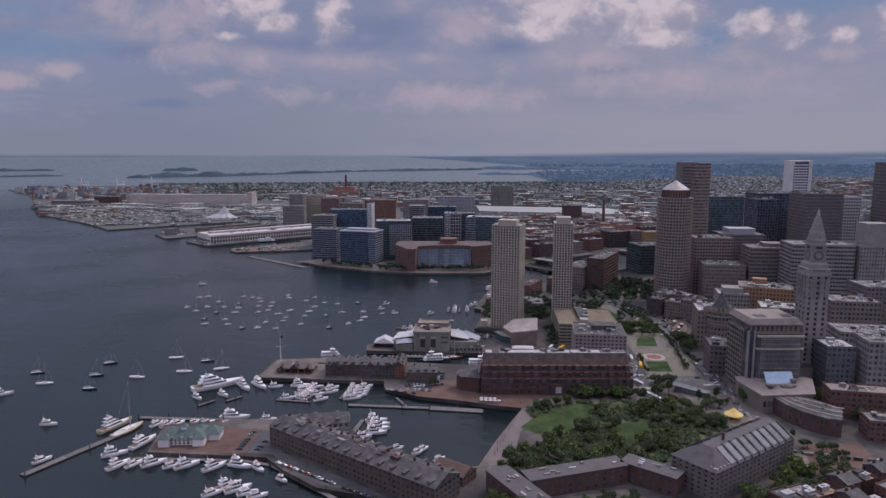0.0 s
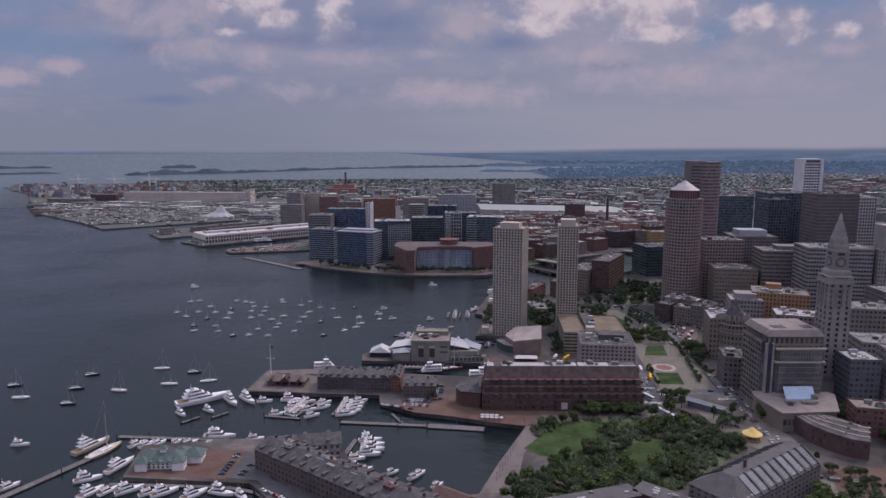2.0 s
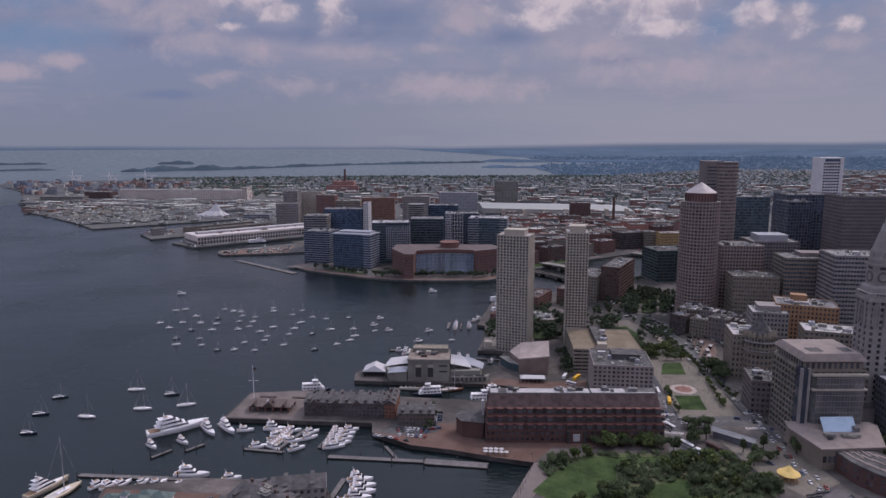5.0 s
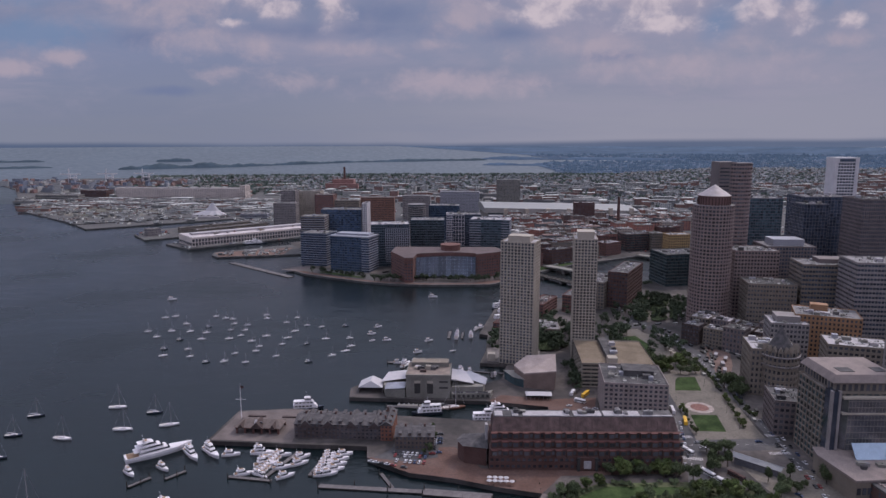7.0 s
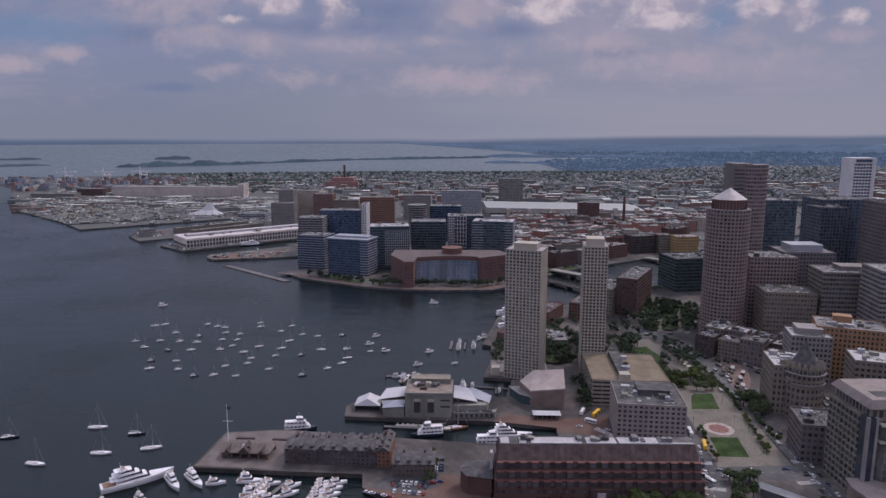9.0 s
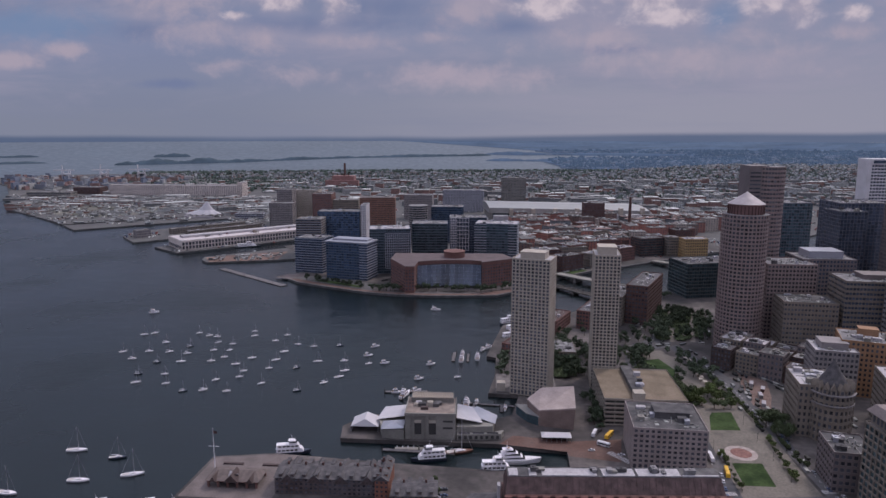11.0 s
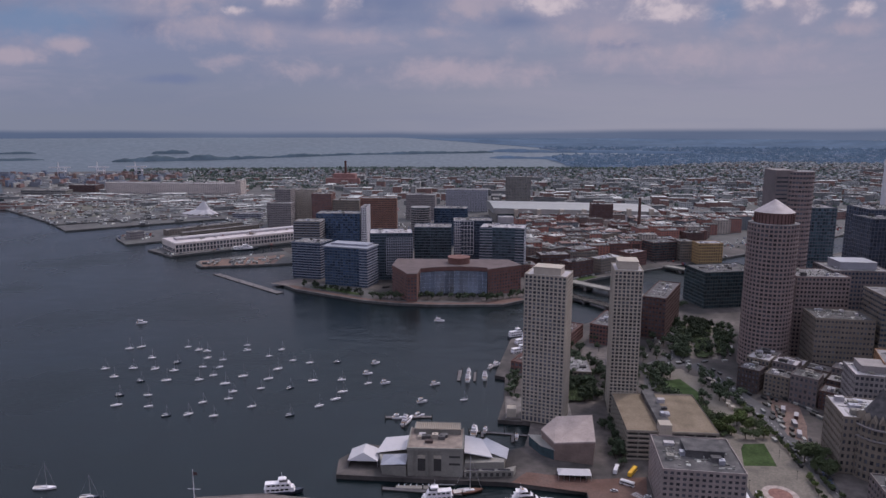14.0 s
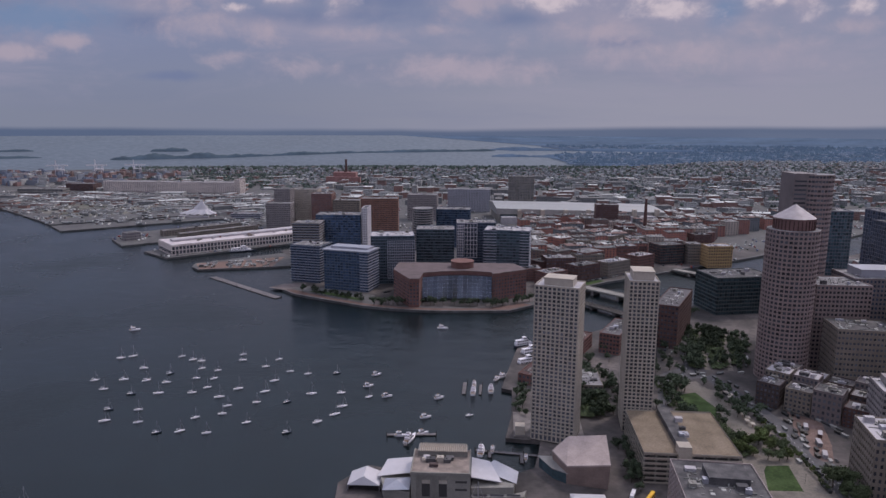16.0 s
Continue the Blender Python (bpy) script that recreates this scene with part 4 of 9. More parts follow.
# ---- the long wharf ----
def wharf_house(name, label, x, y, yaw, w, d, h, rise, wall, roofm, floors, nf, ns, dormers=0, cap=24, cross=0, chimneys=0, seed=1, glass=None, hip=0.0):
    """A pitched-roof wharf building with dormers, cross gables and chimneys."""
    e = block(name, label, "building", x, y, yaw, w, d, h, floors, nf, ns, wall, glass or GLASS, cap=cap, units=0, top=False, deep=0.3, pier=0.5, span=0.5, seed=seed)
    part("roof", Geo().gable(-w / 2 - 0.5, w / 2 + 0.5, -d / 2 - 0.5, d / 2 + 0.5, h - 0.02, h + rise, hip), roofm, e)
    slope = rise / (d / 2 + 0.5)
    for i in range(dormers):
        x0 = -w / 2 + (i + 0.5) * w / dormers
        for s in (-1, 1):
            yb = s * (d / 2 - 0.8)
            zb = h + slope * 0.9
            g = Geo().box(x0 - 1.0, x0 + 1.0, min(yb, s * d * 0.2), max(yb, s * d * 0.2), zb, zb + 1.7)
            dm = part("dormer", g, wall, e)
            part("dormer_roof", Geo().box(x0 - 1.25, x0 + 1.25, min(yb + s * 0.3, s * d * 0.15), max(yb + s * 0.3, s * d * 0.15), zb + 1.7, zb + 1.95), roofm, dm)
    for i in range(cross):
        x0 = -w / 2 + (i + 0.5) * w / cross
        g = Geo().gable(-d / 2 - 0.9, d / 2 + 0.9, -4.2, 4.2, h - 2.2, h + rise * 0.8)
        m = pose(x0, 0, 0, 0, 0, 90)
        part("cross_gable", g, wall, e, m=m)
        part("cross_gable_roof", Geo().gable(-d / 2 - 0.7, d / 2 + 0.7, -4.8, 4.8, h - 2.0, h + rise * 0.8 + 0.5), roofm, e, m=m)
    for i in range(chimneys):
        x0 = -w / 2 + (i + 0.5) * w / chimneys
        part("chimney", Geo().box(x0 - 0.6, x0 + 0.6, 0.8, 2.0, h + rise * 0.5, h + rise + 1.6), BRICK_DARK, e)
    return e


wharf_house("wharf_residences", "dark brick wharf residences with slate cross gables", -112, -163, 1, 64, 22, 10.5, 2.6, material("wharf_brick", (0.105, 0.076, 0.070), 0.9, 0.45, 0.06, second=(0.07, 0.064, 0.064)), SLATE, 4, 22, 7, 9, 80, 4, 6, 21)
wharf_house("brick_gable_house", "narrow red brick wharf house with a stepped gable", -79.5, -161, 91, 27, 8, 11, 3, material("orange_wharf_brick", (0.26, 0.115, 0.075), 0.9, 0.25, 0.12, second=(0.19, 0.092, 0.066)), SLATE, 4, 9, 3, 3, 24, 0, 2, 22)
wharf_house("chart_house", "old dark granite warehouse with a slate roof", -59, -177, 4, 26, 18, 9, 3, BRICK_OLD, SLATE, 3, 10, 7, 4, 50, 0, 2, 23)
pav = thing("shade_pavilion", "low open brick shade pavilion with a hipped roof", "pavilion", -172, -162, 3, 0)
part("roof", Geo().gable(-17, 17, -9, 9, 4.5, 7.5, 5), material("brown_shingles", (0.13, 0.105, 0.092), 0.9, 0.25, 0.3), pav)
pier_mesh = Geo().box(-0.6, 0.6, -0.6, 0.6, 0, 4.5).mesh("pier", BRICK)
for i in range(6):
    for s in (-1, 1):
        part("pier", pier_mesh, BRICK, pav, m=pose(-15 + i * 6, s * 7.6, 0))
part("arch_beam", Geo().box(-16, 16, -8.2, -7.0, 3.6, 4.5), BRICK, pav)
for x, half, top in ((0, 4.5, 9.2), (-11.5, 2.2, 7.4), (11.5, 2.2, 7.4)):
    part("front_gable", Geo().gable(-10.2, 0.5, -half, half, 4.4, top), BRICK_SOOT, pav, m=pose(x, 0, 0, 0, 0, 90))
    for q in (-1, 1):
        part("gable_skylight", Geo().box(-2.2, 2.2, -0.8, 0.8, 0, 0.15), ROOF_WHITE, pav, m=pose(x + q * half * 0.5, -5, (4.4 + top) / 2 + 0.1, 0, q * 42, 90)) if half > 3 else None
for x in (-17, 9):
    part("long_bench", Geo().box(x, x + 13, 20, 22, 0.02, 0.9), BRICK_SOOT, pav)
mast = thing("flag_mast", "tall white flag mast with yard and stays", "mast", -189, -155, 3)
part("pole", Geo().rod((0, 0, 0), (0, 0, 31), 0.35, 0.12, 8), HULL_WHITE, mast)
part("yard", Geo().rod((-3.6, 0, 19), (3.6, 0, 19), 0.12, 0.12, 6), HULL_WHITE, mast)
part("flag", Geo().box(0.2, 2.6, -0.03, 0.03, 27.5, 29.2), DARK_RED, mast)


# ---- downtown towers ----
t1 = round_tower("office_tower", "round pink granite office tower with a silver metal cone on top", "tower", 229, 141, 21.5, 135, 35, 36, PINK_STONE, GLASS, cap=48)
part("drum", Geo().tube([(16.4, 135), (16.4, 144), (17.0, 144), (17.0, 145)], 48), material("red_granite", (0.17, 0.10, 0.088), 0.6, 0.15, 0.1), t1)
for k in range(32):
    a = 2 * math.pi * k / 32
    part("drum_fin", Geo().box(16.3, 16.9, -0.4, 0.4, 135.2, 143.5), DARK_RED, t1, m=pose(0, 0, 0, 0, 0, math.degrees(a)))
part("cone", Geo().tube([(17.2, 145), (0.2, 156.5)], 48), CONE_METAL, t1, "silver sheet-metal cone")
rear = round_tower("office_tower", "taller half-round pale granite office tower with ribbon windows", "tower", 280.5, 222, 15.0, 177, 40, 30, PINK_STONE, GLASS, pier=0.12, span=0.5, cap=30)
part("flat_wing", Geo().box(-25, -5, -9, 22, 0, 178), BROWN_STONE, rear, "plain dark brown granite slab wing")
for j in range(40):
    part("wing_window_band", Geo().box(-24, -13, -9.12, -8.9, 6 + j * 4.2, 7.6 + j * 4.2), GLASS, rear)
block("office_block", "pink granite office block beside the round towers", "office", 283, 172, 0, 48, 40, 82, 20, 14, 12, PINK_STONE, GLASS, seed=31, cap=12)
block("office_block", "low tan stone podium building with a dark roof", "office", 284, 121, -6, 48, 36, 55, 12, 16, 10, TAN, GLASS, seed=32, span=0.55, cap=14, roof=ROOF_DARK)
block("office_tower", "dark green glass office tower", "tower", 378, 425, 0, 60, 48, 119, 28, 18, 16, DARK_STONE, GLASS_GREEN, pier=0.12, span=0.25, cap=8, seed=33)
block("office_tower", "brown granite tower with a stepped flat top", "tower", 328, 195, 0, 54, 44, 84, 20, 16, 12, BROWN_STONE, GLASS_DARK, pent=(0, 0, 34, 26, 7), pent_mat=SILVER, cap=8, seed=34)
bank = block("office_tower", "white aluminium bank tower with dark window bands", "tower", 510, 452, 0, 25, 26, 170, 38, 6, 6, WHITE_METAL, GLASS_DARK, pier=0.18, span=0.42, cap=6, units=1, seed=35)
for a in (-14.5, 14.5):
    part("end_pylon", Geo().box(a - 2.4, a + 2.4, -14, 14, 0, 177), WHITE_METAL, bank)
part("crown_beam", Geo().box(-17.2, 17.2, -14.4, 14.4, 170.1, 177.5), WHITE_METAL, bank)
# Raised dark panel; its colour stands for the shade of a recess.
part("crown_recess", Geo().box(-11, 11, -14.6, -14.3, 171.5, 175.5), GLASS_DARK, bank)
block("office_tower", "dark smoked glass tower with sloping crown", "tower", 410, 300, 4, 58, 46, 132, 32, 14, 10, DARK_STONE, GLASS_DARK, pier=0.1, span=0.12, cap=8, seed=36)
block("office_tower", "dark smoked glass tower with sloping crown", "tower", 385, 268, 4, 30, 36, 125, 30, 8, 10, DARK_STONE, GLASS_DARK, pier=0.1, span=0.12, cap=8, seed=37)
block("office_tower", "wide dark brown stone office slab", "tower", 424, 195, 0, 48, 46, 138, 32, 22, 18, BROWN_STONE, GLASS_DARK, pier=0.45, span=0.35, cap=8, seed=38, roof=ROOF_DARK)
block("office_tower", "white gridded concrete office tower", "tower", 470, 220, 0, 30, 40, 132, 32, 9, 12, WHITE_METAL, GLASS_DARK, pier=0.35, span=0.35, cap=8, seed=39)
block("office_block", "terraced office block with pale concrete bands", "office", 341, 118, -4, 60, 40, 77, 17, 20, 12, TAN, GLASS_DARK, pier=0.14, span=0.5, cap=24, units=6, seed=40, pent=(5, 4, 30, 20, 4), pent_mat=BROWN_STONE)
block("office_block", "office block with pale concrete bands", "office", 372, 70, -4, 66, 42, 88, 20, 22, 12, LIMESTONE, GLASS_DARK, pier=0.14, span=0.5, cap=20, units=4, seed=41)
d1 = block("deco_tower", "grey stone setback tower of the twenties", "tower", 428, 60, 0, 44, 36, 88, 20, 14, 10, LIMESTONE, GLASS, pier=0.5, cap=8, seed=42, units=2)
part("setback", Geo().box(-13, 13, -12, 12, 88, 113), LIMESTONE, d1)
block("office_tower", "tall dark stone office tower", "tower", 512, 160, 0, 46, 46, 178, 42, 14, 14, BROWN_STONE, GLASS_DARK, cap=8, seed=43, pier=0.4)
block("office_building", "orange terracotta office building with white cornice roof", "office", 300, 26, -18, 54, 38, 46, 11, 16, 11, ORANGE_STONE, GLASS, cap=24, units=12, seed=44, roof=ROOF_GREY, pier=0.5, pent=(-6, 2, 14, 10, 7), pent_mat=ORANGE_STONE)
block("office_building", "grey stepped stone building with white roofs", "office", 262, 18, -10, 32, 30, 40, 9, 10, 9, LIMESTONE, GLASS, cap=12, units=3, seed=45, roof=ROOF_WHITE, pent=(0, 2, 20, 18, 5))
block("office_building", "grey stone office building with white roof", "office", 290, -48, -14, 46, 30, 40, 9, 12, 8, TAN, GLASS, cap=12, units=7, seed=46, roof=ROOF_WHITE, span=0.5)
t2 = block("turret_building", "tan stone building with corner turret and slate cone", "office", 221, -52, -8, 36, 36, 38, 8, 11, 12, TAN, GLASS, cap=18, units=9, seed=47, roof=ROOF_WHITE, pier=0.5)
drum = round_tower("drum", "round front", "office", 0, 0, 14.0, 35, 7, 26, TAN, GLASS, pier=0.42, span=0.42, deep=0.8, cap=40)
for ch in list(drum.children):
    ch.parent, ch.matrix_basis = t2, pose(4, -14, 0) @ ch.matrix_basis
bpy.data.objects.remove(drum)
part("round_cornice", Geo().tube([(14.8, 27), (14.8, 27.8), (14.2, 27.8)], 40, 4, -14), LIMESTONE, t2)
part("round_cornice", Geo().tube([(15.0, 34.4), (15.2, 35.4), (13.0, 35.4)], 40, 4, -14), LIMESTONE, t2)
part("skirt_roof", Geo().tube([(14.0, 35.2), (10.0, 39.5), (9.2, 41)], 32, 4, -14), SLATE, t2, "grey slate skirt roof")
part("turret_cone", Geo().tube([(9.4, 40.8), (4.6, 49), (0.2, 58)], 28, 4, -14), SLATE, t2, "tall grey slate cone")
for i in range(9):
    m = pose(4, -14, 0, 0, 0, -170 + i * 22.5)
    dm = part("dormer", Geo().gable(9.5, 13.8, -1.9, 1.9, 38.6, 43.2).box(9.5, 13.6, -1.8, 1.8, 35.3, 38.6), TAN, t2, m=m)
    part("dormer_window", Geo().box(13.55, 13.75, -0.9, 0.9, 36, 38.8), GLASS, dm)
block("office_building", "dark narrow building with white roof plant", "office", 203, -132, -8, 24, 30, 25, 6, 7, 8, BROWN_STONE, GLASS, cap=10, units=6, seed=48, roof=ROOF_DARK)
row_rng = random.Random(49)
for i in range(5):
    for j in range(3):
        u, v = -44 + i * 20.5 + row_rng.uniform(-1, 1), -22 + j * 21 + row_rng.uniform(-1.5, 1.5)
        x, y = 246 + u * 0.80 + v * 0.60, 68 - u * 0.60 + v * 0.80
        block("brick_warehouse", "old brick commercial house with a cluttered flat roof", "building", x, y, -37, row_rng.uniform(17, 20.3), row_rng.uniform(17, 20), row_rng.uniform(14, 24), 5, 6, 6,
              row_rng.choice((BRICK_SOOT, BRICK_DARK, BROWN_STONE, DARK_STONE, TAN)), GLASS, cap=4, units=row_rng.randint(3, 6), seed=300 + i * 3 + j,
              roof=row_rng.choice((ROOF_DARK, ROOF_GREY, ROOF_WORN, ROOF_WORN, ROOF_WHITE)), group="old commercial houses", pier=0.45)
block("brick_warehouse", "dark building with a white roof edge", "building", 276, -178, 0, 22, 24, 39, 9, 6, 7, DARK_STONE, GLASS, cap=8, units=2, seed=52, roof=ROOF_WHITE)
block("office_building", "pale stone office building with white plant roof", "office", 309, -186, -4, 34, 30, 46, 10, 9, 8, LIMESTONE, GLASS, cap=8, units=3, seed=53)
block("office_building", "flat stone office building with pale roof", "office", 348, -56, -6, 44, 34, 50, 11, 12, 9, TAN, GLASS_DARK, cap=8, units=4, seed=54, span=0.5)
block("office_building", "grey stone office building", "office", 330, -118, -6, 50, 34, 36, 8, 14, 9, LIMESTONE, GLASS, cap=8, units=4, seed=55)
block("office_building", "dark stone office building", "office", 390, -30, 0, 46, 40, 60, 14, 12, 10, BROWN_STONE, GLASS, cap=6, units=3, seed=56)
block("office_building", "grey stone office building", "office", 385, -150, 0, 50, 44, 48, 11, 12, 10, LIMESTONE, GLASS, cap=4, units=3, seed=57)


def customs_tower():
    e = block("clock_tower", "tall grey granite clock tower with a pyramid crown", "tower", 266, -155, 0, 18, 18, 92, 18, 3, 3, LIMESTONE, GLASS, pier=0.62, span=0.4, deep=0.8, cap=20, base=14, units=0, seed=60)
    part("cornice", Geo().box(-9.8, 9.8, -9.8, 9.8, 91, 93), LIMESTONE, e)
    part("shoulder", Geo().loft([[(-q, -q, z), (q, -q, z), (q, q, z), (-q, q, z)] for q, z in ((9.2, 93), (9.2, 97), (8.0, 97.4), (7.6, 100.5), (6.6, 102))]), LIMESTONE, e)
    dentil = Geo().box(-0.5, 0.5, -0.3, 0.3, 0, 1.1).mesh("dentil", CORE)
    belfry = part("belfry", Geo().box(-5.8, 5.8, -5.8, 5.8, 93, 116), LIMESTONE, e)
    part("belfry_cornice", Geo().box(-6.4, 6.4, -6.4, 6.4, 115.5, 117), LIMESTONE, belfry)
    for s in range(4):
        m = pose(0, 0, 0, 0, 0, s * 90)
        face = part("clock_face", Geo().tube([(4.0, 0), (4.0, 0.3), (3.3, 0.3), (3.3, 0.2)], 32), material("clock_dial", (0.12, 0.11, 0.10), 0.7), e, m=m @ pose(0, -5.8, 108, 90))
        part("dial_ring", Geo().tube([(2.4, 0.2), (2.4, 0.45), (1.7, 0.45)], 32), LIMESTONE, face)
        for i in range(5):
            part("dentil", dentil, CORE, e, m=m @ pose(-4 + i * 2, -9.1, 95.4))
        # dark box on the wall in place of the opening's shade
        part("belfry_opening", Geo().box(-2.6, 2.6, -5.95, -5.7, 113.2, 115.2), CORE, e, m=m)
        for i in range(4):
            part("tall_column", Geo().rod((-6 + i * 4, -9.3, 74), (-6 + i * 4, -9.3, 89), 0.65, 0.55, 8), LIMESTONE, e, m=m)
    part("crown_base", Geo().box(-5.4, 5.4, -5.4, 5.4, 117, 120), LIMESTONE, e)
    part("pyramid", Geo().loft([[(-q, -q, z), (q, -q, z), (q, q, z), (-q, q, z)] for q, z in ((5.6, 120), (4.9, 122), (4.5, 126), (3.2, 131), (2.3, 136), (1.2, 140))]), LIMESTONE, e)
    for s in range(4):
        part("pyramid_dormer", Geo().gable(-1.0, 1.6, -1.0, 1.0, 121.5, 125), LIMESTONE, e, m=pose(0, 0, 0, 0, 0, s * 90) @ pose(0, -4.6, 0, 0, 0, 90))
    part("finial", Geo().tube([(1.3, 140), (1.3, 141.5), (0.15, 146)], 12), METAL_ROOF, e, "pale metal finial")
    part("portico", Geo().box(-14, 14, -14, 14, 0, 16), LIMESTONE, e)
    part("portico_roof", Geo().gable(-15, 15, -15, 15, 16, 20, 2), SLATE, e)


customs_tower()


def arcade_office():
    """The stepped stone and glass office building behind the brick arcade."""
    e = block("office_building", "stone and glass office building with stepped attic and pale roof", "office", 222, -173, 4, 44, 38, 50, 12, 10, 9, TAN, GLASS_GREEN, cap=26, units=0, seed=62, deep=0.7, pier=0.2, span=0.25)
    part("attic", Geo().box(-19.5, 19.5, -18, 18, 50, 57), TAN, e)
    for i in range(10):
        part("attic_window", Geo().box(-18.2 + i * 3.7, -16.2 + i * 3.7, -18.15, -17.9, 51.5, 55.5), GLASS, e)
        part("attic_window", Geo().box(-19.65, -19.4, -16.5 + i * 3.4, -14.6 + i * 3.4, 51.5, 55.5), GLASS, e)
    r = Geo().loft([[(-21.5, -20, 57), (21.5, -20, 57), (21.5, 20, 57), (-21.5, 20, 57)], [(-18.5, -17, 61.5), (18.5, -17, 61.5), (18.5, 17, 61.5), (-18.5, 17, 61.5)]])
    part("pale_roof", r, ROOF_PINK, e, "pale pink hipped roof with dark skylights")
    for a, b in ((-13, -4), (9, 16)):
        part("roof_skylight", Geo().box(a, b, -12, -4, 61.4, 61.8), ROOF_DARK, e)
    BAY_GLASS = material("grey_mirror_glass", (0.21, 0.215, 0.225), 0.12, 0.3, 0.12, metal=0.5, spec=0.7)
    part("glass_bay", Geo().prism([(-15, -19.2), (-12, -22), (19, -22), (21.4, -19.2)], 0, 48), BAY_GLASS, e, "projecting grey mirror glass bay")
    for z in (37.6, 47.6):
        part("pale_cornice", Geo().box(-15.6, 21.6, -22.9, -19.2, z, z + 1.1), CONCRETE, e)
    part("gable_glass", Geo().add([(-8, -22.12, 20), (14, -22.12, 28), (14, -22.12, 37), (-8, -22.12, 37)], [(0, 1, 2, 3)]), GLASS, e)
    for i in range(16):
        part("bay_mullion", Geo().box(-12.06 + i * 2.08, -11.94 + i * 2.08, -22.2, -21.9, 0, 48), CONCRETE_GREY, e)
    for j in range(12):
        part("bay_band", Geo().box(-12.2, 19.2, -22.25, -21.95, j * 4.0 + 1.9, j * 4.0 + 2.25), CONCRETE_GREY, e)
    part("corner_pylon", Geo().box(-22.5, -17, -21.5, -14, 0, 52), GLASS_DARK, e, "dark glass corner shaft")
    part("pylon_frame", Geo().box(-18.2, -16.6, -21.9, -20, 0, 52.5).box(-22.9, -21.4, -21.9, -20, 0, 52.5), LIMESTONE, e)


arcade_office()
pod = thing("market_podium", "low stone market podium with a glass canopy roof", "podium", 222, -212, 3, 0)
part("wall", Geo().prism([(-29, 9), (-22, -22), (17, -16), (30, 17), (28, 21), (-27, 19)], 0, 13), TAN, pod)
part("roof", Geo().prism([(-30, 9), (-23, -23), (18, -17), (31, 17), (28, 22), (-28, 20)], 13, 14.2), ROOF_PINK, pod)
part("glass_canopy", Geo().add([(-10, 3, 14.4), (12, 5, 14.4), (13, 14, 21), (-9, 12, 21), (-10, 3, 14.2), (12, 5, 14.2), (13, 14, 20.6), (-9, 12, 20.6)], [(0, 1, 2, 3), (7, 6, 5, 4), (0, 4, 5, 1), (1, 5, 6, 2), (3, 7, 4, 0)]), SOLAR, pod, "tilted pale blue glass canopy")
roof_units(pod, random.Random(4), 44, 26, 14.2, 7, [CONCRETE_GREY, ROOF_DARK, ROOF_GREY])
for i in range(12):
    part("podium_window", Geo().box(-1.1, 1.1, -0.2, 0.2, 5, 9), GLASS, pod, m=pose(-22 + (i + 0.5) * 39 / 12, -22 + (i + 0.5) * 6 / 12 - 0.1, 0, 0, 0, 8.7))


def curved_arcade():
    """A long curved brick market building with a lattice of pale roof strips."""
    e = thing("curved_market", "curved brick market building with a gridded grey roof", "building", 214, -258, 3, 0)
    arc = [(-6, 30), (-5, 22), (-3, 12), (0, 4), (4, -3), (10, -10), (16, -14), (23, -16)]
    pts_o = [(x, y) for x, y in arc]
    pts_i = [(9 + 24 * i / 7, 31 - 3 * i / 7 - 23 * (i / 7) ** 2) for i in range(8)]
    poly = pts_o + pts_i[::-1]
    part("wall", Geo().prism(poly, 0, 11), BRICK_DARK, e)
    for i in range(7):
        a, b, c, d = pts_o[i], pts_o[i + 1], pts_i[i + 1], pts_i[i]
        part("roof_panel", Geo().prism([a, b, c, d], 11.0, 12.2), ROOF_DARK, e)
        ux, uy = d[0] - a[0], d[1] - a[1]
        for k in (0.2, 0.5, 0.8):
            part("roof_strip", Geo().prism([(a[0] + ux * k, a[1] + uy * k), (b[0] + ux * k, b[1] + uy * k), (b[0] + ux * (k + 0.07), b[1] + uy * (k + 0.07)), (a[0] + ux * (k + 0.07), a[1] + uy * (k + 0.07))], 12.2, 12.7), ROOF_PINK, e)
        mx, my = (a[0] + b[0]) / 2, (a[1] + b[1]) / 2
        ang = math.degrees(math.atan2(b[1] - a[1], b[0] - a[0]))
        for z in (3.0, 7.5):
            for q in (-1.3, 1.3):
                part("window", Geo().box(q - 0.7, q + 0.7, -0.15, 0.1, z, z + 2.6), GLASS, e, m=pose(mx, my, 0, 0, 0, ang))


curved_arcade()


